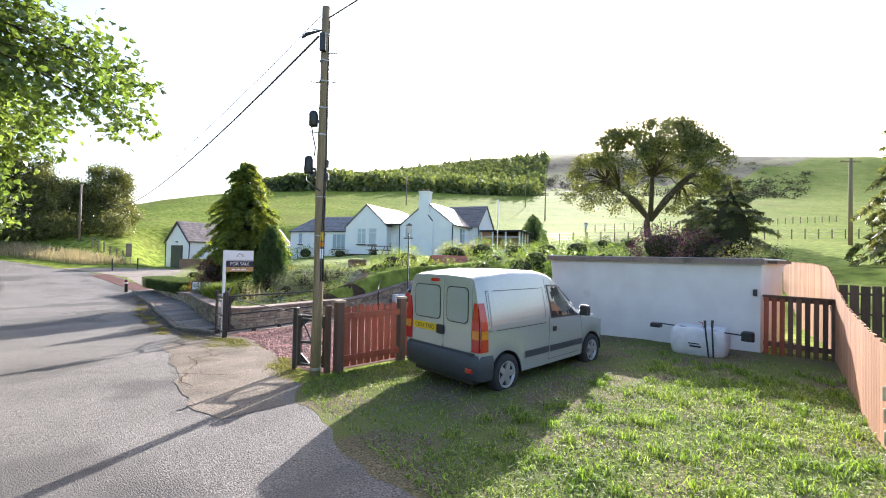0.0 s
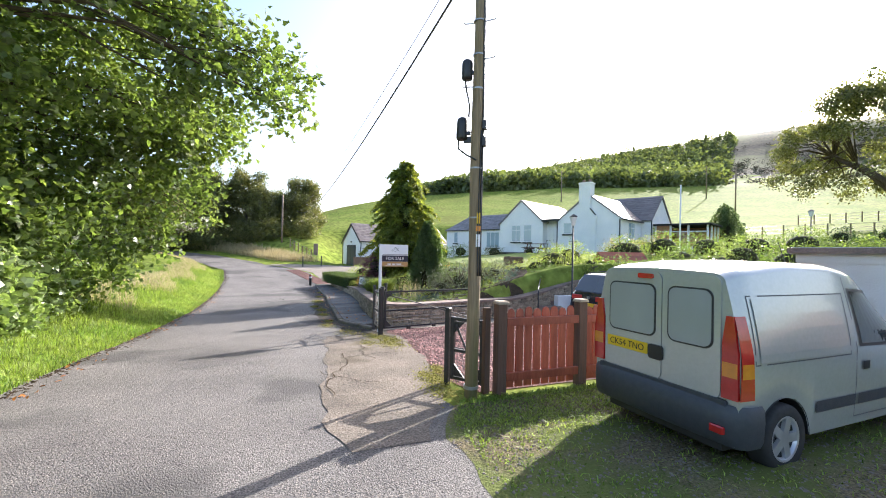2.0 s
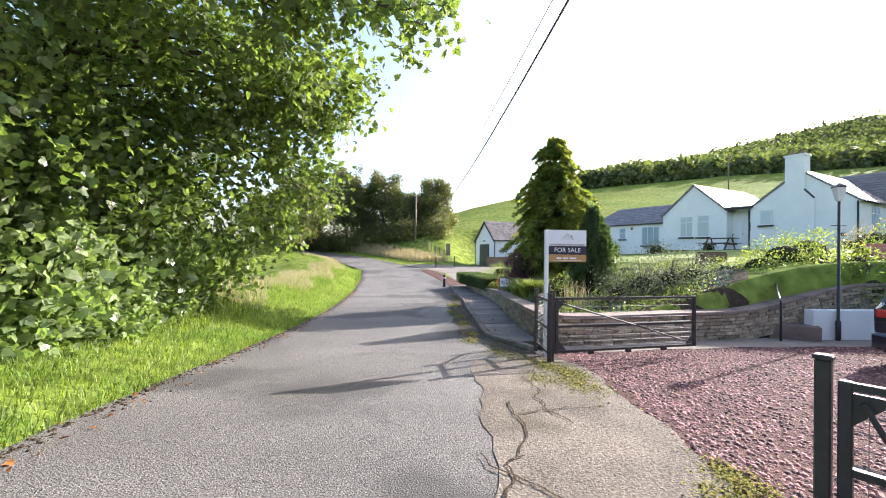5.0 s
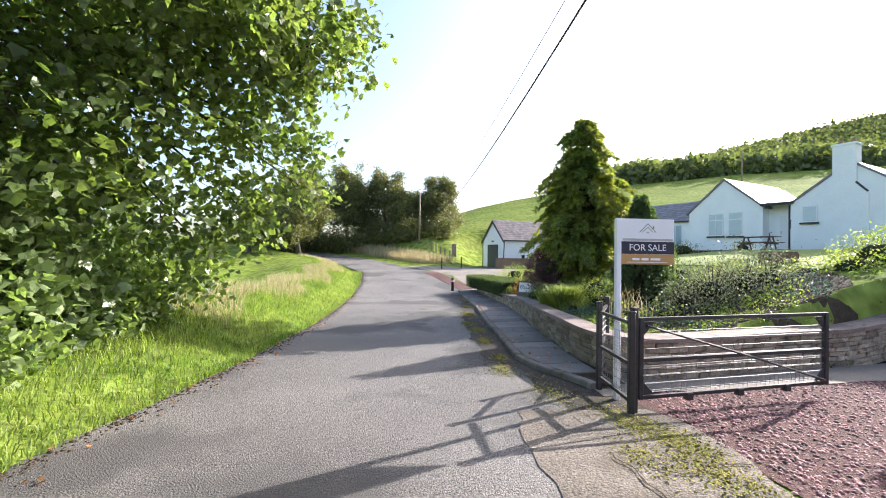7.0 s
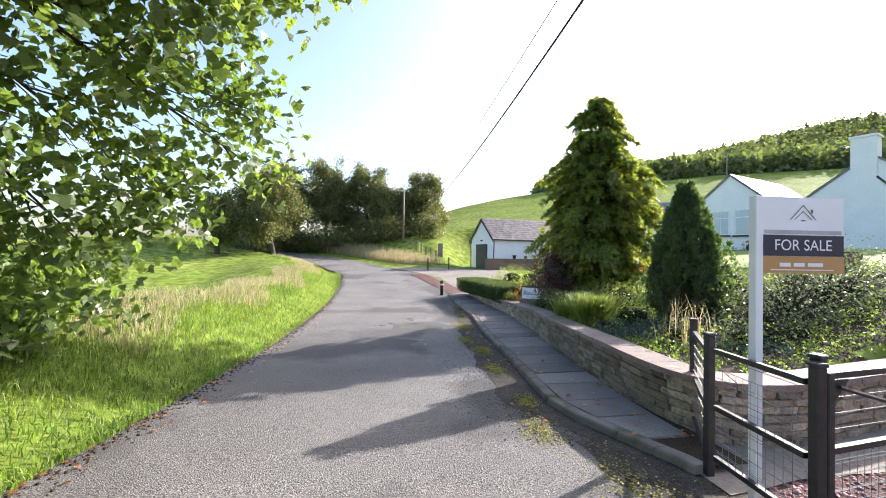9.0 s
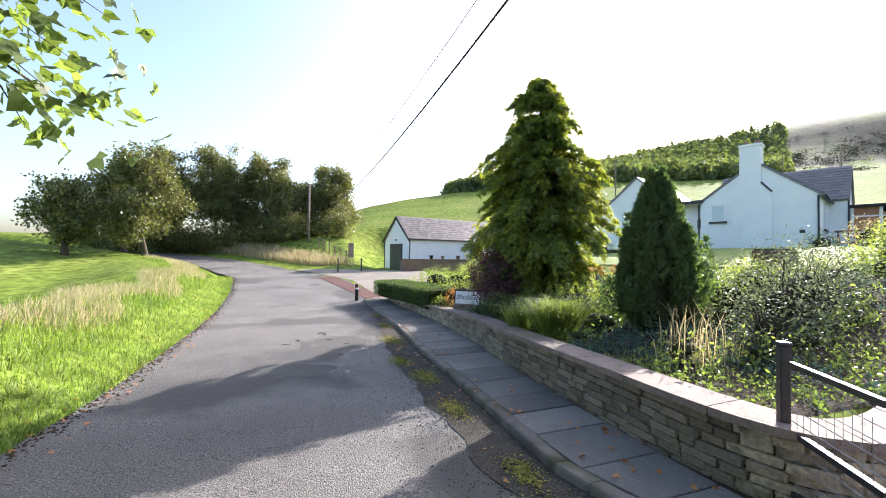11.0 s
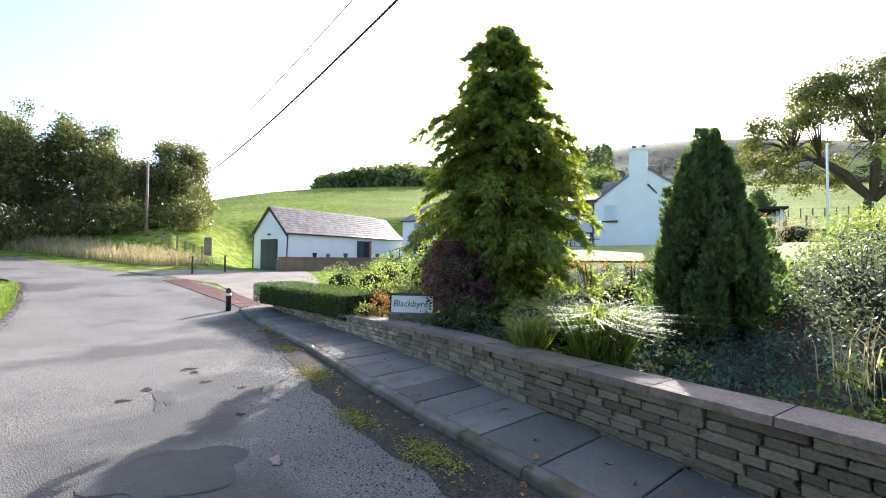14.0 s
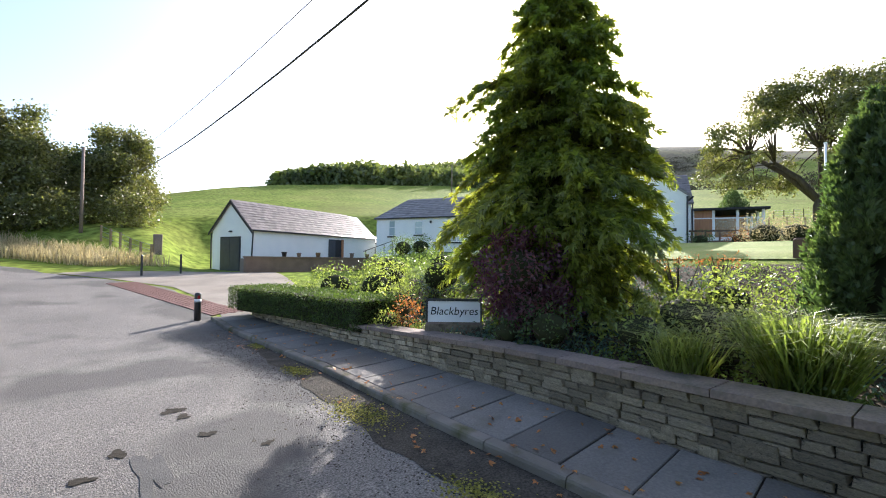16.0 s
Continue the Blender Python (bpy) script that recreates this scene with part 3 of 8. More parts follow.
def roof_slope(name, a, b, c, d, material, parent, rows, size=0.42, thick=0.1, label=""):
    """A roof plane with corners a, b (eave) and c, d (ridge, above b and a), laid with overlapping slates."""
    a, b, c, d = (Vector(p) for p in (a, b, c, d))
    nrm = (b - a).cross(d - a).normalized()
    if nrm.z < 0:
        nrm = -nrm
    r = Mesh()
    low = [p - nrm * thick for p in (a, b, c, d)]
    r.face(a, b, c, d)
    r.face(*reversed(low))
    for p, q, u, v in ((a, b, low[1], low[0]), (b, c, low[2], low[1]), (c, d, low[3], low[2]), (d, a, low[0], low[3])):
        r.face(p, u if False else v, u, q)
    ob = part(name, r, material, parent, label)
    s = Mesh()
    for i in range(rows):
        f0, f1 = i / rows, min(1.0, (i + 1.25) / rows)
        l0, r0, l1, r1 = a.lerp(d, f0), b.lerp(c, f0), a.lerp(d, f1), b.lerp(c, f1)
        n = max(1, int((r0 - l0).length / size))
        sh = 0.5 / n if i % 2 else 0.0
        for k in range(n + (1 if i % 2 else 0)):
            u0, u1 = max(0, k / n - sh), min(1, (k + 1) / n - sh)
            if u1 - u0 < 0.02:
                continue
            g = 0.006 / max(0.1, (r0 - l0).length)
            lift = nrm * (0.022 + 0.008 * rng.random())
            p = [l0.lerp(r0, u0 + g) + lift, l0.lerp(r0, u1 - g) + lift, l1.lerp(r1, u1 - g) + nrm * 0.006, l1.lerp(r1, u0 + g) + nrm * 0.006]
            s.face(*p)
            s.face(p[0] - lift, p[1] - lift, p[1], p[0])
    slates = part("slate_layer", s, material, ob)
    tagged(slates, kind="stuff")
    return ob


def window_unit(parent, m, w, h, mull=1, transom=0.0, sill=True, frame_mat=None, depth=0.07):
    """A window in the plane y = 0 of m, outside towards -y: frame, panes and a black sill."""
    fm = frame_mat or M_PVC
    win = new("window")
    win.parent = parent
    win.matrix_local = m
    part("reveal", Mesh().box(0, w, 0.015, 0.02, 0, h), M_MORTAR, win)
    fr = Mesh()
    t = 0.055
    for bx in ((0, w, 0, t), (0, w, h - t, h), (0, t, t, h - t), (w - t, w, t, h - t)):
        fr.box(bx[0], bx[1], -0.02, 0.03, bx[2], bx[3])
    for i in range(1, mull + 1):
        x = w * i / (mull + 1)
        fr.box(x - 0.025, x + 0.025, -0.018, 0.03, t, h - t)
    if transom:
        fr.box(t, w - t, -0.016, 0.03, h * transom - 0.02, h * transom + 0.02)
    part("window_frame", fr, fm, win)
    part("pane", Mesh().box(t, w - t, -0.004, 0.012, t, h - t), M_WINDOW, win)
    if sill:
        part("window_sill", Mesh().box(-0.08, w + 0.08, -0.12, 0.0, -0.11, -0.01, c=0.015), M_BLACK, win, "black painted sill")
    return win


def gutter(parent, pts, r=0.05, name="gutter"):
    return part(name, Mesh().tube(pts, r, 8), M_BLACK, parent, "", True)


house = thing("house", "white rendered bungalow with slate roofs, gables and a tall chimney", "house", HO)
CA = 4.72
walls([(-2.57, -0.9), (2.55, -0.9), (2.55, 2.85), (-0.01, CA), (-2.57, 2.85)], 0, 6.8, house)
roof_slope("roof", (2.72, -0.06, 2.72), (2.72, 6.5, 2.72), (-0.01, 6.8, CA + 0.06), (-0.01, -0.06, CA + 0.06), M_SLATE, house, 11)
roof_slope("roof", (-2.72, 6.5, 2.72), (-2.72, -0.06, 2.72), (-0.01, -0.06, CA + 0.06), (-0.01, 6.8, CA + 0.06), M_SLATE, house, 11)
walls([(-8.5, -0.9), (-4.0, -0.9), (-4.0, 2.72), (-6.2, 4.66), (-8.5, 2.69)], 0.02, 8.0, house)
roof_slope("roof", (-3.82, -0.06, 2.66), (-3.82, 7.0, 2.66), (-6.2, 7.0, 4.74), (-6.2, -0.06, 4.74), M_SLATE, house, 11)
part("porch_roof", Mesh().box(-3.98, -2.58, -0.02, 6.0, 2.81, 2.9), M_SLATE, house)
roof_slope("roof", (-8.68, 7.0, 2.58), (-8.68, -0.06, 2.58), (-6.2, -0.06, 4.74), (-6.2, 7.0, 4.74), M_SLATE, house, 11)
part("wall", Mesh().box(-4.0, -2.57, 0.75, 6, -0.9, 2.8), M_WHITE, house)
part("porch_floor", Mesh().box(-4.0, -2.57, -0.3, 0.75, -0.6, 0.12), M_CONCRETE, house)
part("fascia", Mesh().box(-4.1, -2.45, -0.08, -0.02, 2.72, 2.9), M_BLACK, house)
# rear wing with its gable end turned to the south
w = Mesh()
pr = [(4.3, -0.9), (9.3, -0.9), (9.3, 2.95), (6.8, 5.02), (4.3, 2.95)]
for x in (-3.0, 3.3):
    w.v += [(x, y, z) for y, z in pr]
w.f += [(0, 1, 2, 3, 4), (9, 8, 7, 6, 5)] + [((i + 1) % 5, i, 5 + i, 5 + (i + 1) % 5) for i in range(5)]
part("wall", w, M_WHITE, house)
roof_slope("roof", (-3.0, 4.1, 2.86), (3.42, 4.1, 2.86), (3.42, 6.8, 5.1), (-3.0, 6.8, 5.1), M_SLATE, house, 12)
roof_slope("roof", (3.42, 9.5, 2.86), (-3.0, 9.5, 2.86), (-3.0, 6.8, 5.1), (3.42, 6.8, 5.1), M_SLATE, house, 12)
# chimney and its breast
br = Mesh()
outline = [(-1.05, -0.9), (0.72, -0.9), (0.72, 3.0), (0.26, 3.55), (0.26, 5.55), (-0.68, 5.55), (-0.68, 3.85), (-1.05, 3.35)]
for y in (-0.22, 0.5):
    br.v += [(x, y, z) for x, z in outline]
n8 = len(outline)
br.f += [tuple(range(n8)), tuple(reversed(range(n8, 2 * n8)))] + [((i + 1) % n8, i, n8 + i, n8 + (i + 1) % n8) for i in range(n8)]
chim = part("chimney", br, M_WHITE, house)
part("cap", Mesh().box(-0.74, 0.32, -0.28, 0.56, 5.55, 5.66, c=0.02), M_WHITE, chim)
for cx in (-0.45, 0.05):
    part("chimney_pot", Mesh().tube([(cx, 0.14, 5.64), (cx, 0.14, 5.9)], [0.12, 0.1], 10), M_BROWNWALL, chim, "short terracotta pot", True)
part("flashing", Mesh().box(-0.36, 0.36, -0.03, 0.0, -0.045, 0.045, m=pose(0.5, -0.23, 3.3, 0, 50, 0)), M_BLACK, chim)
window_unit(house, pose(-2.07, -0.005, 1.62), 0.7, 0.92, 0)
window_unit(house, pose(-7.17, 0.015, 1.0), 0.94, 1.48, 1, 0.7)
window_unit(house, pose(-5.93, 0.015, 0.98), 0.84, 1.52, 0, 0.7)
SIDE = Matrix.Rotation(radians(90), 4, "Z")
window_unit(house, Matrix.Translation((2.555, 1.5, 1.1)) @ SIDE, 1.3, 1.45, 1, 0.7)
window_unit(house, Matrix.Translation((3.305, 6.0, 1.2)) @ SIDE, 0.8, 1.3, 0)
door = new("door")
door.parent = house
door.matrix_local = pose(-3.42, 0.745, 0.12)
part("leaf", Mesh().box(0, 0.85, -0.04, 0.0, 0, 2.0, c=0.008), M_PVC, door)
part("pane", Mesh().box(0.48, 0.72, -0.046, -0.042, 1.2, 1.75), M_CARGLASS, door)
part("handle", Mesh().box(0.06, 0.1, -0.08, -0.042, 0.95, 1.1, c=0.008), M_METAL, door)
part("grab_rail", Mesh().tube([(-3.85, 0.7, 0.1), (-3.85, 0.5, 0.95), (-3.8, 0.3, 1.1), (-3.6, 0.2, 1.12)], 0.02, 8), M_BLACK, house, "", True)
gutter(house, [(-2.68, 0.06, 2.75), (-2.68, 0.06, -0.4)], 0.045, "downpipe")
gutter(house, [(2.5, -0.06, 2.7), (2.5, -0.06, -0.4)], 0.045, "downpipe")
gutter(house, [(3.36, 4.24, 2.8), (3.36, 4.24, -0.4)], 0.045, "downpipe")
gutter(house, [(2.76, -0.05, 2.66), (2.76, 4.2, 2.66)])
gutter(house, [(-2.45, 0.0, 2.82), (-2.45, -0.04, 2.84), (-4.1, -0.04, 2.78)])
part("wall_vent", Mesh().box(1.78, 2.0, -0.03, 0.0, 0.85, 1.02, c=0.01), M_BLACK, house)
part("plinth", Mesh().box(-8.55, 2.6, -0.05, -0.004, -0.9, 0.06), M_MORTAR, house)
# garden room
gr = thing("garden_room", "white framed garden room with a flat dark roof and timber inside", "conservatory", HO)
part("roof", Mesh().box(3.34, 7.4, 4.6, 8.6, 2.42, 2.56, c=0.02), M_FELT, gr)
part("dwarf_wall", Mesh().box(3.34, 7.2, 4.8, 4.95, -0.9, 0.75), M_WHITE, gr)
part("dwarf_wall", Mesh().box(7.05, 7.2, 4.96, 8.4, -0.9, 0.75), M_WHITE, gr)
part("back_wall", Mesh().box(3.34, 7.2, 8.4, 8.5, -0.9, 2.42), M_FENCE, gr)
for px in (3.4, 4.5, 5.75, 7.04):
    part("mullion", Mesh().box(px, px + 0.14, 4.82, 4.94, 0.75, 2.42, c=0.01), M_PVC, gr)
for px in (6.0, 7.2, 8.3):
    part("mullion", Mesh().box(7.06, 7.18, px, px + 0.12, 0.75, 2.42, c=0.01), M_PVC, gr)
part("rail", Mesh().box(3.4, 7.1, 4.84, 4.92, 1.9, 1.97), M_PVC, gr)
for a, b in ((4.64, 5.75), (5.89, 7.04)):
    ob = part("pane", Mesh().box(a, b, 4.87, 4.88, 0.75, 1.9), glass_mat("clear_glass", (0.92, 0.95, 0.95)), gr)
    ob.visible_shadow = False
part("inner_panel", Mesh().box(3.54, 4.5, 4.86, 4.9, 0.75, 2.42), M_FENCE, gr)
# timber deck with rails in front of the garden room
deck = thing("deck_railing", "brown timber deck with post-and-rail balustrade", "deck", HO)
part("platform", Mesh().box(3.0, 8.6, 2.4, 4.7, -0.6, 0.12), M_DARKWOOD, deck)
for i in range(9):
    part("post", Mesh().box(3.0 + i * 0.69, 3.09 + i * 0.69, 2.4, 2.49, 0.12, 1.05, c=0.01), M_DARKWOOD, deck)
for z in (0.35, 0.95):
    part("rail", Mesh().box(2.9, 8.7, 2.38, 2.42, z, z + 0.1), M_DARKWOOD, deck)

wing = thing("farm_wing", "long white farm wing with a hipped dark slate roof", "house wing", HO)
part("wall", Mesh().box(-19.1, -8.4, 4, 8, -1.2, 2.55), M_WHITE, wing)
roof_slope("roof", (-19.25, 3.85, 2.5), (-8.3, 3.85, 2.5), (-8.3, 6, 4.25), (-17.2, 6, 4.25), M_SLATE, wing, 10)
roof_slope("roof", (-8.3, 8.15, 2.5), (-19.25, 8.15, 2.5), (-17.2, 6, 4.25), (-8.3, 6, 4.25), M_SLATE, wing, 6)
roof_slope("roof", (-19.25, 8.15, 2.5), (-19.25, 3.85, 2.5), (-17.2, 6, 4.25), (-17.2, 6.01, 4.25), M_SLATE, wing, 8)
window_unit(wing, pose(-17.95, 3.995, 1.05), 0.6, 1.25, 0, 0.55)
window_unit(wing, pose(-15.6, 3.995, 1.15), 0.7, 1.05, 0, 0.55)
window_unit(wing, pose(-13.2, 3.995, 0.55), 1.7, 1.65, 2)
window_unit(wing, pose(-10.6, 3.995, 0.9), 0.7, 1.3, 0, 0.55)
part("wall_lamp", Mesh().tube([(-14.2, 3.9, 2.0), (-14.2, 3.9, 2.2)], [0.06, 0.1], 8), M_BLACK, wing)
gutter(wing, [(-19.2, 3.82, 2.46), (-8.4, 3.82, 2.46)])

# ---- outbuilding ----
SM = Matrix(((0.28, 0.96, 0, 8.66), (-0.96, 0.28, 0, 44.65), (0, 0, 1, 0.05), (0, 0, 0, 1)))
shed = thing("outbuilding", "long white outbuilding with a brown slate roof and dark doors", "outbuilding", SM)
walls([(-4.2, -0.4), (0, -0.4), (0, 2.72), (-2.1, 4.5), (-4.2, 2.72)], 0, 11.5, shed)
roof_slope("roof", (0.16, -0.14, 2.6), (0.16, 11.6, 2.6), (-2.1, 10.2, 4.58), (-2.1, -0.14, 4.58), M_SLATEBROWN, shed, 11, 0.3)
roof_slope("roof", (-4.36, 11.6, 2.6), (-4.36, -0.14, 2.6), (-2.1, -0.14, 4.58), (-2.1, 10.2, 4.58), M_SLATEBROWN, shed, 11, 0.3)
for sx in (1, -1):
    bx = Mesh()
    e = (-2.1 + sx * 2.3, 2.5)
    a = (-2.1, 4.52)
    for y in (-0.19, -0.14):
        bx.v += [(e[0], y, e[1]), (a[0], y, a[1]), (a[0], y, a[1] - 0.16), (e[0], y, e[1] - 0.14)]
    bx.f += [(0, 1, 2, 3), (7, 6, 5, 4), (0, 4, 5, 1), (1, 5, 6, 2), (2, 6, 7, 3), (3, 7, 4, 0)]
    part("bargeboard", bx, M_BLACK, shed)
gdoor = new("double_door")
gdoor.parent = shed
part("frame", Mesh().box(-3.28, -1.12, -0.02, -0.004, -0.1, 2.22), M_BLACK, gdoor)
for a, b in ((-3.2, -2.21), (-2.19, -1.2)):
    part("door_leaf", Mesh().box(a, b, -0.06, -0.022, -0.08, 2.14, c=0.01), M_DOOR, gdoor)
part("security_light", Mesh().box(-2.25, -2.0, -0.14, -0.01, 2.5, 2.6, c=0.02), M_BLACK, shed)
gutter(shed, [(0.22, -0.1, 2.56), (0.22, 11.5, 2.56)])
gutter(shed, [(0.1, -0.02, 2.5), (0.05, -0.05, 0.9), (0.08, -0.1, 0.3), (0.08, -0.1, -0.2)], 0.045, "downpipe")
gutter(shed, [(-4.3, -0.02, 2.5), (-4.3, -0.02, -0.2)], 0.045, "downpipe")
sd = new("side_door")
sd.parent = shed
# flat black sheet on the wall for the unlit inside of the open door
part("doorway_shade", Mesh().box(0.003, 0.02, 6.3, 7.5, 0.55, 2.3), M_INK, sd)
part("door_leaf", Mesh().box(0.025, 0.07, 6.2, 6.85, 0.55, 2.3), M_DOOR, sd, "open dark door leaf")
part("post", Mesh().box(0.02, 0.09, 7.5, 7.7, 0.55, 2.35), M_FENCE, sd)
leanto = thing("lean_to", "small white lean-to with a low slate roof", "outbuilding", SM)
part("wall", Mesh().box(-3.5, -0.2, 11.5, 13.6, -0.4, 2.3), M_WHITE, leanto)
roof_slope("roof", (0.0, 11.4, 2.25), (0.0, 13.8, 2.25), (-2.0, 13.8, 3.0), (-2.0, 11.4, 3.0), M_SLATE, leanto, 5)

terrace = thing("wall_terrace", "brown rendered retaining wall below the outbuilding", "retaining wall", pose(7.7, 42.7, 0, 0, 0, 9), kind="structure")
part("wall_face", Mesh().box(0, 11, 0, 0.25, -0.6, 0.95), M_BROWNWALL, terrace)
part("coping", Mesh().box(-0.04, 11, -0.05, 0.3, 0.95, 1.03, c=0.01), M_BROWNWALL, terrace)
part("fill", Mesh().box(0.3, 11, 0.26, 1.3, -0.6, 0.9), M_DRIVE, terrace)
POT = [(2.4, 0.16, 0.28, M_PLASTIC, "dark plastic plant pot on the retaining wall"), (3.4, 0.14, 0.24, M_COPE, "stone-coloured plant pot on the retaining wall"), (4.8, 0.16, 0.28, M_BROWNWALL, "clay plant pot on the retaining wall"),
       (7.6, 0.15, 0.3, M_COPE, "pale plant pot on the retaining wall"), (9.0, 0.16, 0.25, M_BROWNWALL, "clay plant pot on the retaining wall")]
for px, r, h, mt, lb in POT:
    pot = thing("plant_pot", lb, "plant pot", terrace.matrix_world @ pose(px, 0.12, 1.03), "pots on the retaining wall")
    part("bowl", Mesh().tube([(0, 0, 0), (0, 0, h * 0.85), (0, 0, h * 0.86), (0, 0, h)], [r * 0.72, r * 0.95, r * 1.08, r * 1.08], 14), mt, pot, "", True)
    part("soil", Mesh().tube([(0, 0, h), (0, 0, h + 0.01)], r * 0.9, 12), M_SOIL, pot)
stair_rail = thing("stair_rail", "black metal stair railing beside the outbuilding", "railing", terrace.matrix_world @ pose(8.6, -0.2, 0.0))
for i in range(4):
    part("post", Mesh().tube([(i * 0.9, 0, 0.0), (i * 0.9, 0, 1.55 + i * 0.28)], 0.03, 8), M_BLACK, stair_rail)
part("rail", Mesh().tube([(-0.2, 0, 1.48), (2.9, 0, 2.42)], 0.028, 8), M_BLACK, stair_rail)

# ---- garage ----
garage = thing("garage", "low flat-roofed garage of white painted blockwork", "garage")
part("wall", Mesh().box(10.6, 13.0, 1.9, 6.83, -0.6, 1.72), M_GARAGE, garage)
part("band", Mesh().box(10.575, 13.0, 1.88, 6.85, 1.56, 1.72), M_GARAGE, garage)
part("roof", Mesh().box(10.5, 13.1, 1.84, 6.93, 1.72, 1.86, c=0.02), M_METAL, garage)
part("fascia", Mesh().box(10.47, 10.498, 1.82, 6.95, 1.74, 1.85), M_COPE, garage)
for z in (0.28, 0.6, 0.92, 1.24):
    part("course_joint", Mesh().box(10.594, 10.599, 1.92, 6.82, z, z + 0.012), M_GARAGE, garage)
part("corner_roof_edge", Mesh().box(10.9, 12.6, 1.68, 1.835, 1.76, 1.82), M_DARKWOOD, garage)
part("latch_plate", Mesh().box(10.55, 10.6, 1.95, 2.02, 1.08, 1.22, c=0.008), M_BLACK, garage)


def boarded_gate(name, m, width, height, n, mat1, label, category):
    g = thing(name, label, category, m)
    for z in (0.18, height - 0.12):
        part("rail", Mesh().box(0, width, 0.03, 0.07, z, z + 0.1), mat1, g)
    step = width / n
    for i in range(n):
        part("board", Mesh().box(i * step + 0.012, (i + 1) * step - 0.036, 0, 0.025, 0.0, height - 0.05 + 0.02 * math.sin(i * 2.1), c=0.006), mat1 if i > 2 else M_REDWOOD, g)
    part("capping", Mesh().box(-0.01, width + 0.01, -0.015, 0.05, height - 0.04, height), M_DARKWOOD, g)
    return g


boarded_gate("wooden_gate", Matrix.Translation((10.62, 1.86, -0.1)) @ Matrix.Rotation(radians(-90), 4, "Z"), 1.15, 1.22, 9, M_DARKWOOD, "weathered red-brown boarded side gate beside the garage", "gate")

# ---- boundary fence to the south ----
bf = thing("board_fence", "tall larch-coloured close-boarded fence with a stepped top", "fence")
FL = [(5.75, 0.06), (6.5, 0.2), (10.3, 0.72), (13.0, 1.15), (18.0, 2.6)]
pts = along(FL, 0.13)
for k, (x, y, h, s) in enumerate(pts[:-1]):
    top = float(np.interp(x, [5.2, 6.5, 8.5, 10.3, 10.8, 12, 14, 18], [0.98, 1.05, 1.12, 1.3, 1.5, 1.7, 1.78, 1.85]))
    z0 = land_at(x, y) - 0.05
    ob = part("board", Mesh().box(0, 0.122, -0.011, 0.011, z0, top + 0.012 * math.sin(k * 3.7)), M_FENCE, bf)
    ob.matrix_local = pose(x, y, 0, 0, 0, math.degrees(h))
for z in (0.2, 0.75):
    rr = Mesh()
    for (x0, y0), (x1, y1) in zip(FL, FL[1:]):
        rr.tube([(x0, y0 - 0.05, z), (x1, y1 - 0.05, z)], 0.035, 4)
    part("rail", rr, M_FENCE, bf)
dk = thing("garden_fence", "dark weathered picket fence of the garden beyond", "fence")
for i in range(24):
    x, y = 14.6 + 0.03 * i, 1.45 - 0.2 * i
    part("picket", Mesh().box(x, x + 0.02, y, y + 0.17, land_at(x, y) - 0.1, 1.25 + 0.01 * math.sin(i * 2.2)), M_DARKWOOD, dk)
for z in (0.55, 1.05):
    part("rail", Mesh().tube([(14.64, 1.55, z), (15.33, -3.1, z)], 0.04, 4), M_DARKWOOD, dk)
pal = thing("slatted_bench", "pale wooden slatted bench end at the edge of the grass", "bench", pose(4.98, -0.38, land_at(4.98, -0.38), 0, 0, 97))
for i in range(4):
    part("slat", Mesh().box(-0.6, 0.45, -0.02 - 0.05 * i, 0.02 - 0.05 * i, 0.12 + 0.17 * i, 0.24 + 0.17 * i, c=0.01), M_PALE, pal)
for x in (-0.5, 0.35):
    part("upright", Mesh().box(x, x + 0.07, 0.03, 0.09, -0.02, 0.86, c=0.008), M_PALE, pal)
    part("brace", Mesh().box(x, x + 0.06, 0.02, 0.07, -0.5, 0.1, m=pose(0, -0.02, 0.48, 25, 0, 0)), M_PALE, pal)

# ---- bag with garden tools ----
bag = thing("rubble_bag", "white woven rubble bag, filled and sagging, by the garage wall", "bag", pose(9.75, 2.75, -0.14, 0, 0, 4))
b = Mesh()
rows = []
for k, (z, w, d) in enumerate(((0, 0.34, 0.43), (0.04, 0.37, 0.47), (0.25, 0.385, 0.49), (0.45, 0.37, 0.47), (0.55, 0.345, 0.44), (0.565, 0.3, 0.38), (0.5, 0.2, 0.3), (0.45, 0.0, 0.0))):
    ring = []
    for i in range(29):
        a = 2 * math.pi * i / 28
        f = 1 / max(abs(math.cos(a)), abs(math.sin(a))) ** 0.93
        ring.append((w * f * math.cos(a) * (1 + 0.03 * math.sin(7 * a + k)), d * f * math.sin(a) * (1 + 0.03 * math.cos(4 * a + k)), z + 0.02 * math.sin(3 * a + k)))
    rows.append(ring)
b.grid(rows)
part("sack", b, M_BAG, bag, "", True)
part("printed_bars", Mesh().box(-0.405, -0.4, -0.1, 0.1, 0.2, 0.23).box(-0.405, -0.4, -0.07, 0.12, 0.26, 0.28), M_INK, bag)


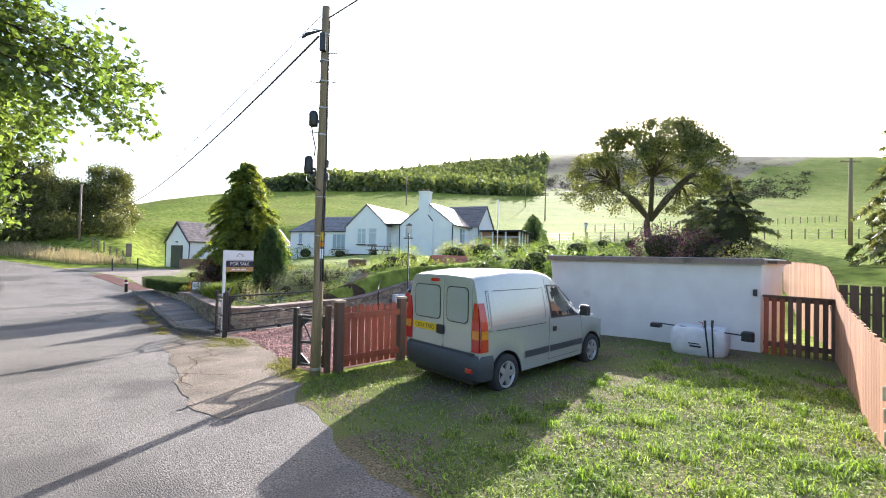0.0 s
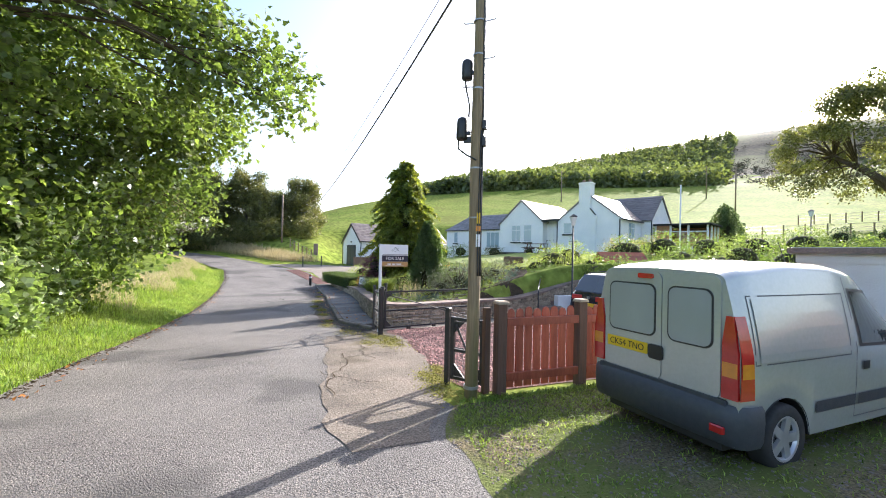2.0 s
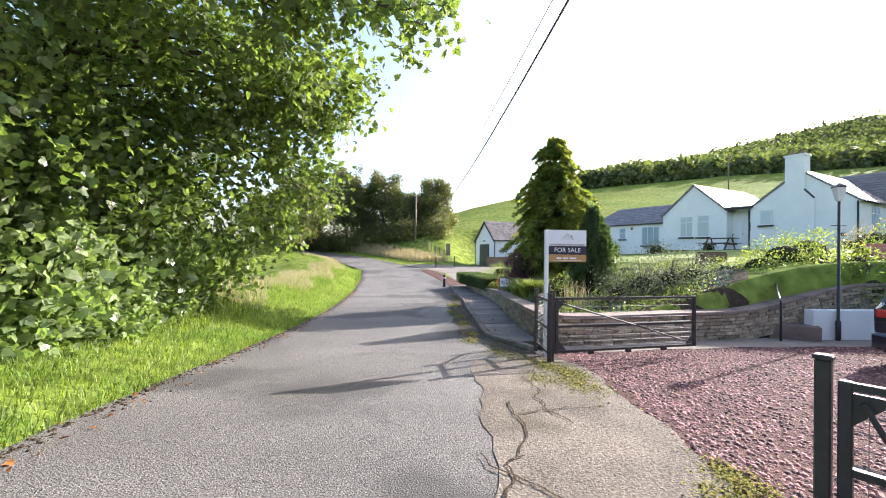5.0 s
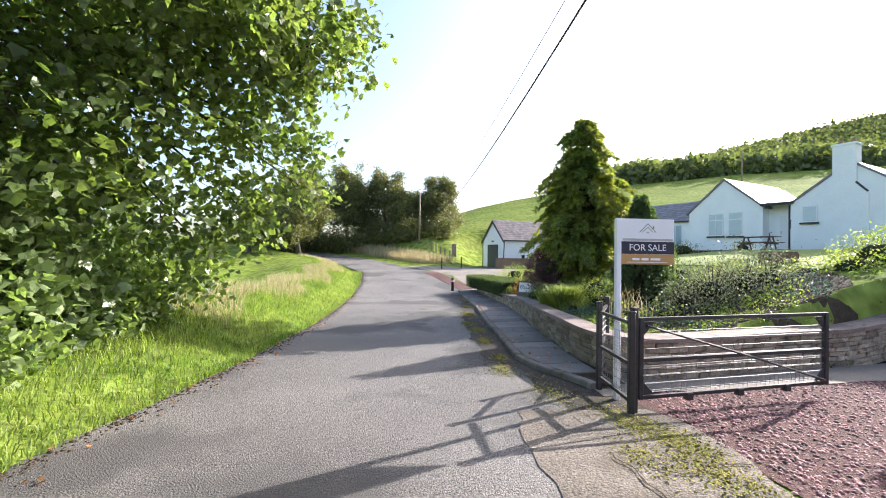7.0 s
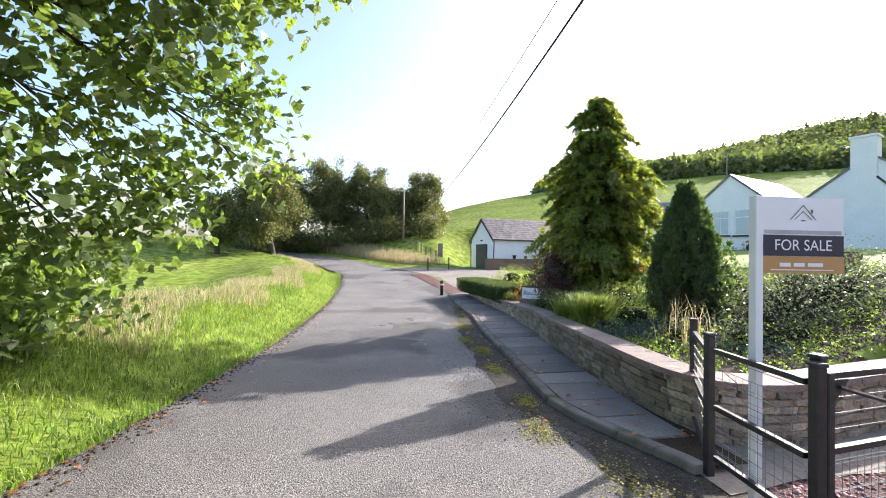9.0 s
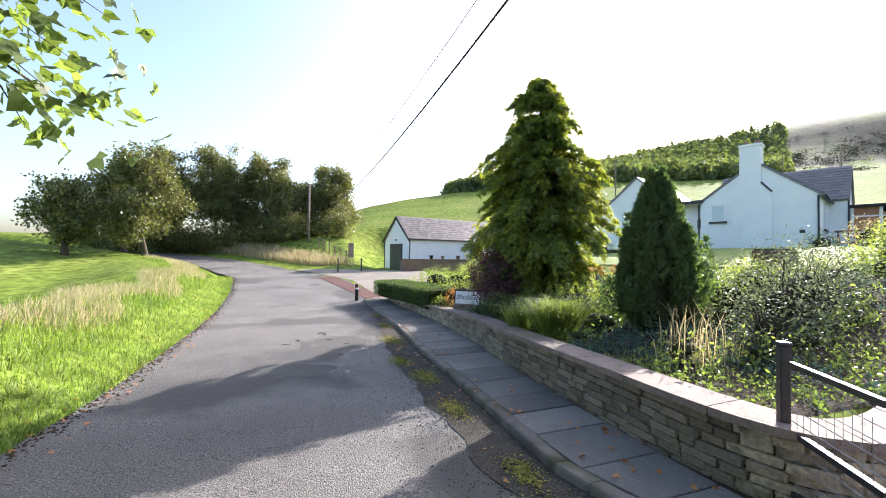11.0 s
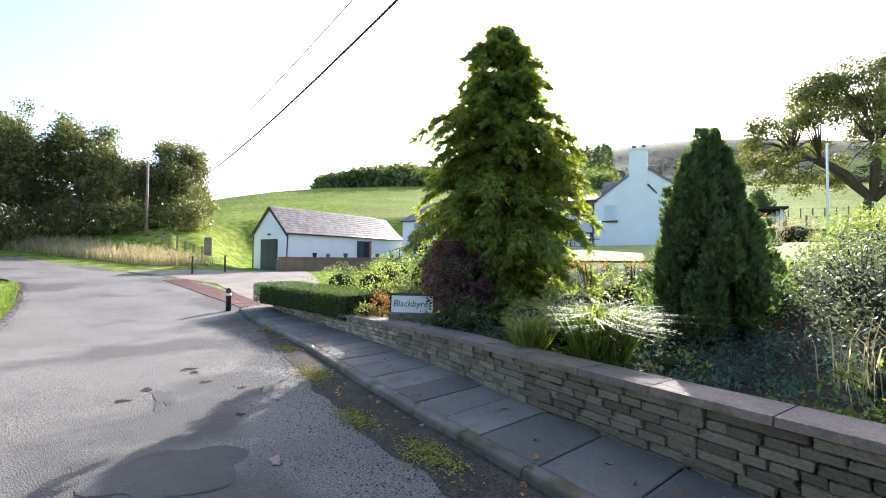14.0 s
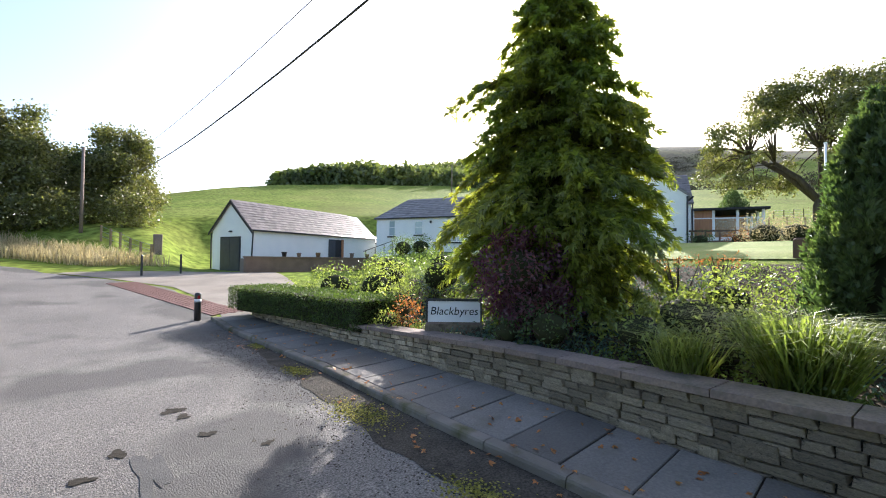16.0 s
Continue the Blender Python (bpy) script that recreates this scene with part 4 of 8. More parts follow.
def strimmer(m, label):
    s = thing("strimmer", label, "garden tool", m, "tools on the bag")
    part("shaft", Mesh().tube([(0, -0.75, 0), (0, 0.75, 0.04)], 0.014, 8), M_PLASTIC, s, "", True)
    part("motor", Mesh().box(-0.08, 0.08, -0.95, -0.75, -0.1, 0.09, c=0.03), M_PLASTIC, s)
    part("guard", Mesh().box(-0.1, 0.1, 0.72, 0.92, -0.05, 0.04, c=0.02), M_PLASTIC, s)
    part("handle_bar", Mesh().tube([(-0.02, -0.1, 0.02), (-0.05, -0.1, 0.16), (0.05, 0.0, 0.16)], 0.012, 6), M_RED, s, "", True)
    return s


strimmer(pose(9.72, 2.78, 0.36, 0, 0, 0), "black and red strimmer lying across the rubble bag")
blade = thing("garden_shears", "long-handled dark shears leaning on the rubble bag", "garden tool", pose(9.3, 2.45, -0.14))
part("handle", Mesh().tube([(0, 0.02, 0.02), (0.12, 0.12, 0.62)], 0.016, 6), M_PLASTIC, blade)
part("handle", Mesh().tube([(0, -0.06, 0.02), (0.12, 0.0, 0.64)], 0.016, 6), M_PLASTIC, blade)
part("grip", Mesh().tube([(0.12, 0.12, 0.6), (0.14, 0.13, 0.74)], 0.024, 8), M_PLASTIC, blade)
part("grip", Mesh().tube([(0.12, 0.0, 0.62), (0.14, 0.0, 0.76)], 0.024, 8), M_PLASTIC, blade)

# ---- utility pole ----
pole = thing("utility_pole", "tall weathered wooden utility pole with black junction boxes and steps", "utility pole", pose(3.15, 6.55, -0.3, 0, 0.25, 0))
part("shaft", Mesh().tube([(0, 0, -0.3), (0.012, 0.0, 1.5), (-0.008, 0, 3.2), (0.01, 0, 4.8), (0, 0, 6.24)], [0.088, 0.082, 0.077, 0.072, 0.066], 16), M_POLE, pole, "", True)
VX = Vector((0.74, -0.67, 0))
for z, s in ((4.95, 1), (4.95, -1), (4.45, 1), (5.45, 1), (4.1, -1), (5.85, -1)):
    part("step_iron", Mesh().tube([VX * (s * 0.05) + Vector((0, 0, z)), VX * (s * 0.21) + Vector((0, 0, z + 0.012)), VX * (s * 0.22) + Vector((0, 0, z + 0.035))], 0.009, 6), M_METAL, pole)
for z in (4.95, 4.5, 5.3, 4.05, 3.0, 2.35, 5.75):
    part("band", Mesh().tube([(0, 0, z), (0, 0, z + 0.02)], 0.088 if z < 4 else 0.08, 16), M_METAL, pole)


def pot_box(m, h, r, label):
    j = new("junction_box")
    j.parent = pole
    j.matrix_local = m
    tagged(j, label)
    part("case", Mesh().tube([(0, 0, 0), (0, 0, 0.02), (0, 0, h - 0.06), (0, 0, h - 0.02), (0, 0, h)], [r * 0.9, r, r, r * 0.85, r * 0.5], 14), M_PLASTIC, j, "", True)
    part("bracket", Mesh().box(-0.02, 0.02, 0, 0.12, 0.06, 0.1), M_PLASTIC, j)


pot_box(pose(-0.125, 0.085, 4.2, 0, 0, -137), 0.26, 0.075, "tall black junction box")
pot_box(pose(-0.17, 0.12, 3.4, 0, -4, -137), 0.3, 0.075, "tall black junction box")
part("junction_arm", Mesh().box(-0.18, 0, -0.02, 0.02, 3.36, 3.44, m=pose(0, 0, 0, 0, 0, -42)), M_PLASTIC, pole)
for z in (3.3, 3.52):
    part("terminal", Mesh().box(0.07, 0.13, -0.05, 0.05, z, z + 0.12, m=pose(0, 0, 0, 0, 0, -42), c=0.015), M_PLASTIC, pole)
for a, z, h in ((-137, 5.45, 0.3), (43, 5.6, 0.25)):
    part("cable_block", Mesh().box(0.06, 0.14, -0.05, 0.05, z, z + h, m=pose(0, 0, 0, 0, 0, a - 0), c=0.015), M_PLASTIC, pole)
for off, r, zt in ((0.0, 0.011, 6.0), (0.35, 0.008, 5.4), (-0.4, 0.009, 3.5)):
    a = radians(-60) + off
    pts = [(math.cos(a + 0.12 * math.sin(z * 2.2)) * (0.099 - z * 0.0045), math.sin(a + 0.12 * math.sin(z * 2.2)) * (0.099 - z * 0.0045), z) for z in np.linspace(1.6, zt, 14)]
    part("cable", Mesh().tube(pts, r, 6), M_CABLE, pole, "", True)
part("cable", Mesh().tube([(-0.15, 0.1, 4.22), (-0.13, 0.08, 4.05), (-0.09, 0.06, 3.85), (-0.1, 0.06, 3.7)], 0.012, 6), M_CABLE, pole, "", True)
part("cable", Mesh().tube([(-0.2, 0.15, 3.4), (-0.2, 0.14, 3.28), (-0.12, 0.08, 3.2), (-0.06, -0.1, 3.1)], 0.012, 6), M_CABLE, pole, "", True)
tag = Matrix.Rotation(radians(-87), 4, "Z")
part("yellow_tag", Mesh().box(0.089, 0.094, -0.025, 0.025, 2.28, 2.42, m=tag), M_YELLOW, pole, "small yellow warning plate")
part("yellow_tag", Mesh().box(0.09, 0.095, -0.033, 0.033, 2.18, 2.25, m=tag), M_AMBER, pole, "small orange plate")
part("number_plate", Mesh().box(0.09, 0.095, -0.03, 0.03, 1.98, 2.14, m=tag), M_SIGNWHITE, pole, "pale number plate")
part("base_band", Mesh().tube([(0, 0, 0.13), (0, 0, 0.17)], 0.1, 16), M_METAL, pole)


def cable(name, a, b, sag, r, label):
    a, b = Vector(a), Vector(b)
    pts = [a.lerp(b, i / 24) - Vector((0, 0, sag * 4 * (i / 24) * (1 - i / 24))) for i in range(25)]
    ob = part(name, Mesh().tube(pts, r, 5), M_CABLE)
    return tagged(ob, label, "cable")


cable("overhead_cable", (3.08, 6.6, 5.43), (2.65, 65.1, 8.0), 2.03, 0.018, "black overhead cable between the utility poles")
cable("overhead_cable", (3.12, 6.6, 5.8), (1.8, 65.1, 8.6), 2.0, 0.007, "thin overhead wire between the utility poles")
cable("overhead_cable", (3.2, 6.5, 5.75), (6.0, -30, 6.6), 0.6, 0.012, "black overhead cable leading away from the pole")
part("dead_end", Mesh().tube([(-0.04, 0.02, 5.85), (-0.2, 0.3, 5.82), (-0.22, 0.42, 5.8)], [0.012, 0.03, 0.02], 8), M_PLASTIC, pole, "", True)

# ---- red picket fence ----
fence = thing("picket_fence", "red-stained picket fence with square posts and pale caps", "fence")
FX = [3.58, 4.92, 6.7, 8.5, 10.35]
for i, x in enumerate(FX):
    z = float(road_z(6.6)) - 0.1
    h = 0.92
    part("post", Mesh().box(x - 0.07, x + 0.07, 6.49, 6.63, z, h, c=0.008), M_DARKWOOD, fence)
    part("post_cap", Mesh().box(x - 0.085, x + 0.085, 6.475, 6.645, h, h + 0.04, c=0.015), M_PALE if i < 2 else M_DARKWOOD, fence)
for a, b in zip(FX, FX[1:]):
    for z in (-0.12, 0.62):
        part("rail", Mesh().box(a + 0.072, b - 0.072, 6.5, 6.55, z, z + 0.11, c=0.008), M_REDWOOD, fence)
    n = int((b - a - 0.2) / 0.128)
    for k in range(n):
        x = a + 0.1 + k * (b - a - 0.2) / n
        h = 0.86 + 0.015 * math.sin(k * 2.3 + a)
        o = 0.03
        pk = Mesh().prism([(x + 0.004, -0.22), (x + 0.118, -0.22), (x + 0.118, h - 0.06), (x + 0.1, h - 0.02), (x + 0.061, h), (x + 0.022, h - 0.02), (x + 0.004, h - 0.06)], -0.011, 0.011, Matrix.Translation((0, 6.565, 0)) @ Matrix.Rotation(radians(90), 4, "X"))
        part("picket", pk, M_REDWOOD, fence)
part("side_post", Mesh().box(3.38, 3.47, 6.62, 6.71, -0.42, 0.86, c=0.008), M_DARKWOOD, fence)

# ---- metal gates ----


def mesh_gate(name, label, category, a, b, z0, h, bars, brace, mesh_to, posts=(1, 1), feet=0, stiles=True):
    """A black steel frame between plan points a and b, with wires, a flat brace and weld mesh below."""
    a, b = Vector((*a, z0)), Vector((*b, z0))
    L = (b - a).length
    m = Matrix.Translation(a) @ Matrix.Rotation(math.atan2(b.y - a.y, b.x - a.x), 4, "Z")
    g = thing(name, label, category, m)
    for k, x in enumerate((0.0, L)):
        if posts[k]:
            part("post", Mesh().box(x - 0.036, x + 0.036, -0.036, 0.036, -0.15, h + 0.1, c=0.008), M_BLACK, g)
            part("post_cap", Mesh().box(x - 0.044, x + 0.044, -0.044, 0.044, h + 0.1, h + 0.125, c=0.008), M_BLACK, g)
        if stiles:
            part("stile", Mesh().box(x - 0.03 + (0.09 if k == 0 else -0.09), x + 0.03 + (0.09 if k == 0 else -0.09), -0.03, 0.03, 0.1, h, c=0.006), M_BLACK, g)
    for z in (0.12, h * 0.52, h - 0.024):
        part("rail", Mesh().box(0.08, L - 0.08, -0.02, 0.02, z - 0.021, z + 0.021), M_BLACK, g)
    for i in range(bars):
        z = 0.18 + (h - 0.25) * i / max(1, bars - 1)
        part("wire", Mesh().tube([(0.1, 0, z), (L - 0.1, 0, z)], 0.003, 4), M_WIRE, g)
    if brace:
        part("brace", Mesh().tube([(0.16, -0.03, h - 0.1), (L * 0.55, -0.03, h * 0.5), (L - 0.14, -0.03, 0.16)], 0.016, 6), M_BLACK, g)
        for x, z, sx, sz in ((0.12, h - 0.06, 1, -1), (L - 0.12, h - 0.06, -1, -1), (0.12, 0.15, 1, 1), (L - 0.12, 0.15, -1, 1)):
            q = Mesh()
            tri = [(x, z), (x + sx * 0.17, z), (x, z + sz * 0.17)]
            for y in (-0.012, 0.012):
                q.v += [(px, y, pz) for px, pz in tri]
            q.f += [(0, 1, 2), (5, 4, 3), (0, 3, 4, 1), (1, 4, 5, 2), (2, 5, 3, 0)]
            part("gusset", q, M_BLACK, g)
    v = Mesh()
    n = int((L - 0.2) / 0.075)
    for i in range(1, n):
        v.tube([(0.1 + i * (L - 0.2) / n, 0.006, 0.12), (0.1 + i * (L - 0.2) / n, 0.006, mesh_to)], 0.0022, 4, False)
    for z in np.arange(0.2, mesh_to, 0.09):
        v.tube([(0.1, 0.006, z), (L - 0.1, 0.006, z)], 0.0022, 4, False)
    tagged(part("weld_mesh", v, M_WIRE, g), kind="stuff")
    for i in range(feet):
        x = L * (i + 1) / (feet + 1)
        part("hinge_block", Mesh().box(x - 0.05, x + 0.05, -0.04, 0.04, 0.05, 0.14, c=0.01), M_BLACK, g)
    return g


mesh_gate("field_gate", "black steel field gate with diagonal brace, standing open across the drive", "gate", (3.36, 12.5), (6.55, 13.1), -0.56, 1.1, 9, True, 0.58, posts=(1, 0), feet=3)
mesh_gate("mesh_panel", "black steel fence panel with wires beside the open gate", "fence panel", (3.3, 12.45), (3.37, 13.48), -0.58, 1.08, 9, False, 0.9, posts=(1, 1), stiles=False)
mesh_gate("mesh_panel", "black steel fence panel with wires running back to the wall", "fence panel", (3.39, 13.53), (3.93, 14.42), -0.6, 1.08, 10, False, 0.95, posts=(0, 1), stiles=False)
mesh_gate("side_gate", "small black steel gate with wire mesh beside the utility pole", "gate", (3.12, 7.3), (3.5, 6.75), -0.34, 1.0, 3, True, 0.95, posts=(1, 0))

# ---- sale board ----
sign = thing("sale_sign", "white and navy estate sale board on a square post", "sign", pose(3.42, 13.05, -0.62, 0, 0, 1.5))
part("post", Mesh().box(-0.035, 0.035, -0.035, 0.035, -0.1, 2.42, c=0.006), M_SIGNWHITE, sign)
part("board", Mesh().box(0.036, 0.8, -0.01, 0.01, 1.8, 2.42), M_SIGNWHITE, sign)
part("navy_band", Mesh().box(0.036, 0.8, -0.014, -0.0105, 1.94, 2.11), M_SIGNNAVY, sign)
part("gold_band", Mesh().box(0.036, 0.8, -0.014, -0.0105, 1.8, 1.938), M_SIGNGOLD, sign)
part("grey_line", Mesh().box(0.06, 0.78, -0.0125, -0.0105, 2.118, 2.15), mat("grey_bar", (0.5, 0.48, 0.48), None, 0.6), sign)
roofm = Mesh()
for x0, z0, x1, z1, t in ((0.3, 2.24, 0.42, 2.36, 0.012), (0.42, 2.36, 0.54, 2.24, 0.012), (0.34, 2.24, 0.42, 2.31, 0.008), (0.42, 2.31, 0.5, 2.24, 0.008)):
    roofm.face((x0, -0.0125, z0), (x1, -0.0125, z1), (x1, -0.0125, z1 - t), (x0, -0.0125, z0 - t))
roofm.box(0.4, 0.44, -0.0126, -0.0124, 2.225, 2.235).box(0.49, 0.51, -0.0126, -0.0124, 2.29, 2.32)
part("roof_emblem", roofm, mat("grey_green_ink", (0.16, 0.18, 0.14), None, 0.6), sign)


def lettering(text, size, m, material, parent, name="lettering", shear=0.0, align="CENTER"):
    """Text as a mesh, from the built-in font."""
    cu = bpy.data.curves.new(name, "FONT")
    cu.body, cu.size, cu.align_x, cu.align_y, cu.extrude, cu.shear = text, size, align, "CENTER", 0.0006, shear
    tmp = bpy.data.objects.new(name, cu)
    scene.collection.objects.link(tmp)
    me = bpy.data.meshes.new_from_object(tmp.evaluated_get(bpy.context.evaluated_depsgraph_get()))
    bpy.data.objects.remove(tmp)
    me.materials.clear()
    me.materials.append(material)
    ob = new(name, me)
    ob.parent = parent
    ob.matrix_local = m
    return ob


lettering("FOR SALE", 0.125, pose(0.418, -0.0155, 2.025, 90, 0, 0), M_SIGNWHITE, sign)
part("phone_bars", Mesh().box(0.2, 0.3, -0.0155, -0.0145, 1.855, 1.885).box(0.33, 0.43, -0.0155, -0.0145, 1.855, 1.885).box(0.46, 0.6, -0.0155, -0.0145, 1.855, 1.885).box(0.12, 0.7, -0.0155, -0.0145, 1.825, 1.832), M_SIGNWHITE, sign)

# ---- bollard ----
boll = thing("bollard", "short black bollard with white and red reflectors", "bollard", pose(2.85, 31.4, float(road_z(31.4)) + 0.0, 0, 0, 0))
part("body", Mesh().tube([(0, 0, 0), (0, 0, 0.72), (0, 0, 0.76), (0, 0, 0.78)], [0.085, 0.085, 0.075, 0.04], 14), M_PLASTIC, boll, "", True)
part("reflector", Mesh().tube([(0, 0, 0.52), (0, 0, 0.6)], 0.0875, 14), M_SIGNWHITE, boll, "white reflective band", True)
part("reflector", Mesh().box(-0.03, 0.03, -0.092, -0.086, 0.62, 0.7), M_RED, boll, "small red reflector")

# ---- house name board ----
nb = thing("name_board", "white name board with dark frame and black script on the wall", "sign", Matrix.Translation((4.78, 23.9, -0.22)) @ Matrix.Rotation(math.atan2(-0.68, 0.72), 4, "Z") @ Matrix.Rotation(radians(-8), 4, "X"))
part("panel", Mesh().box(0.02, 0.98, 0, 0.03, 0.06, 0.43), M_SIGNWHITE, nb)
for bx in ((0, 1.0, 0.43, 0.48), (0, 1.0, 0.02, 0.06), (0, 0.03, 0.06, 0.43), (0.97, 1.0, 0.06, 0.43)):
    part("frame_strip", Mesh().box(bx[0], bx[1], -0.015, 0.04, bx[2], bx[3]), M_BLACK if bx[2] > 0.1 or bx[3] > 0.1 else M_COPE, nb)
lettering("Blackbyres", 0.2, pose(0.5, -0.003, 0.25, 90, 0, 0), M_INK, nb, shear=0.15)
part("plinth", Mesh().box(-0.02, 1.02, -0.02, 0.1, -0.12, 0.02), M_STONE, nb)

# ---- vehicles ----


def vehicle_shell(xs, top, low, half, shoulder, tuck, n=13):
    """Rings along x of one half outline: sill, flank, shoulder, roof edge, roof. Returns rings and the flank's y at (x, z)."""
    def ring(x):
        zt, zl, h, s = top(x), low(x), half(x), shoulder(x)
        s = min(s, zt - 0.05)
        pts = []
        for i in range(n):
            f = i / (n - 1)
            z = zl + (s - zl) * f
            bulge = 1 - 0.05 * (1 - f) ** 2
            pts.append((h * bulge, z))
        tk = tuck(x)
        ze = zt - 0.09
        for i in range(1, 7):
            f = i / 6
            pts.append((h - tk * f ** 1.3, s + (ze - s) * f))
        re = h - tk
        for i in range(1, 6):
            a = math.pi / 2 * i / 5
            pts.append((re - 0.13 + 0.13 * math.cos(a), ze + 0.075 * math.sin(a)))
        pts += [((re - 0.13) * 0.5, zt - 0.004), (0.0, zt)]
        return pts

    def flank(x, z):
        p = ring(x)
        zs = [q[1] for q in p[:n + 6]]
        return float(np.interp(z, zs, [q[0] for q in p[:n + 6]]))
    return [(x, ring(x)) for x in xs], flank


def shell_mesh(rings):
    m = Mesh()
    rows = []
    for x, r in rings:
        rows.append([(x, -y, z) for y, z in r] + [(x, y, z) for y, z in reversed(r[:-1])])
    m.grid([list(reversed(r)) for r in rows])
    m.face(*rows[0])
    m.face(*reversed(rows[-1]))
    return m


def arch(x, cx, r, zc):
    d = abs(x - cx)
    return zc + math.sqrt(max(0.0, r * r - d * d)) if d < r else -1.0


def flank_patch(flank, poly, side, off, nx=10, nz=6):
    """A patch that hugs the flank inside a four-sided outline (x, z): low left, low right, top right, top left."""
    m, rows = Mesh(), []
    (a, b, c, d) = poly
    for i in range(nz + 1):
        f = i / nz
        r = []
        for j in range(nx + 1):
            g = j / nx
            x = (a[0] * (1 - g) + b[0] * g) * (1 - f) + (d[0] * (1 - g) + c[0] * g) * f
            z = (a[1] * (1 - g) + b[1] * g) * (1 - f) + (d[1] * (1 - g) + c[1] * g) * f
            r.append((x, side * (flank(x, z) + off), z))
        rows.append(r if side < 0 else list(reversed(r)))
    return m.grid(rows)


def round_rect(x0, x1, y0, y1, r, k=5):
    p = []
    for cx, cy, a0 in ((x1 - r, y0 + r, -90), (x1 - r, y1 - r, 0), (x0 + r, y1 - r, 90), (x0 + r, y0 + r, 180)):
        p += [(cx + r * math.cos(radians(a0 + 90 * i / k)), cy + r * math.sin(radians(a0 + 90 * i / k))) for i in range(k + 1)]
    return p


def wheel(parent, x, y, r, side, spokes=5):
    w = new("wheel")
    w.parent = parent
    w.matrix_local = Matrix.Translation((x, y, r)) @ Matrix.Rotation(radians(-90 * side), 4, "X") @ Matrix.Diagonal((1, 1, 1, 1))
    t = Mesh()
    prof = [(r * 0.66, -0.09), (r * 0.9, -0.1), (r * 0.98, -0.075), (r, -0.03), (r, 0.03), (r * 0.98, 0.075), (r * 0.9, 0.1), (r * 0.66, 0.09)]
    rows = [[(q * math.cos(2 * math.pi * i / 32), q * math.sin(2 * math.pi * i / 32), h) for i in range(33)] for q, h in prof]
    t.grid(rows)
    part("tyre", t, M_TYRE, w, "", True)
    d = Mesh().tube([(0, 0, 0.02), (0, 0, 0.05)], r * 0.66, 28)
    part("rim_well", d, M_PLASTIC, w)
    rim = Mesh().tube([(0, 0, 0.05), (0, 0, 0.085)], r * 0.17, 16)
    for i in range(spokes):
        a = 360 / spokes * i
        rim.box(r * 0.1, r * 0.62, -0.038, 0.038, 0.055, 0.085, m=Matrix.Rotation(radians(a), 4, "Z"))
    ringm = [[(q * math.cos(2 * math.pi * i / 32), q * math.sin(2 * math.pi * i / 32), h) for i in range(33)] for q, h in ((r * 0.56, 0.06), (r * 0.6, 0.088), (r * 0.66, 0.092), (r * 0.68, 0.06))]
    rim.grid(ringm)
    part("rim", rim, M_ALLOY, w, "silver five-spoke wheel trim")
    return w


def lerp_fn(pts):
    return lambda x: float(np.interp(x, [p[0] for p in pts], [p[1] for p in pts]))


def smooth_fn(pts, k=0.06):
    f = lerp_fn(pts)
    return lambda x: sum(f(x + k * d) for d in (-2, -1, 0, 1, 2)) / 5


RM = Matrix(((0, 0, -1, -0.604), (-1, 0, 0, 0), (0, 1, 0, 0), (0, 0, 0, 1)))
van = thing("van", "silver panel van with grey bumpers, parked on the grass", "van", pose(4.83, 4.66, -0.24, 0, 0, 1.3))
vt = smooth_fn([(-0.66, 1.70), (-0.5, 1.76), (0.2, 1.82), (0.9, 1.81), (1.28, 1.75), (1.58, 1.58), (2.2, 1.13), (2.36, 1.07), (3.05, 0.95), (3.32, 0.82), (3.44, 0.55)], 0.05)
vl = lambda x: max(0.27 if -0.5 < x < 3.3 else 0.3, arch(x, 0, 0.37, 0.27), arch(x, 2.605, 0.37, 0.27))
vh = smooth_fn([(-0.62, 0.79), (-0.4, 0.82), (0.5, 0.83), (2.4, 0.83), (3.0, 0.79), (3.3, 0.66), (3.44, 0.55)], 0.05)
vs = smooth_fn([(-0.7, 1.02), (2.2, 1.0), (2.7, 0.92), (3.2, 0.8), (3.44, 0.5)])
vk = smooth_fn([(-0.7, 0.13), (1.2, 0.13), (1.8, 0.17), (2.3, 0.12), (3.4, 0.1)])
vx = sorted(set([round(v, 3) for v in np.linspace(-0.6, 3.42, 70)] + [c + s for c in (0, 2.605) for s in (-0.369, -0.36, 0.36, 0.369)]))
vr, vflank = vehicle_shell(vx, vt, vl, vh, vs, vk)
part("body", shell_mesh(vr), M_SILVERPAINT, van, "", True)
part("underbody", Mesh().box(-0.55, 3.3, -0.62, 0.62, 0.2, 0.5), M_PLASTIC, van)
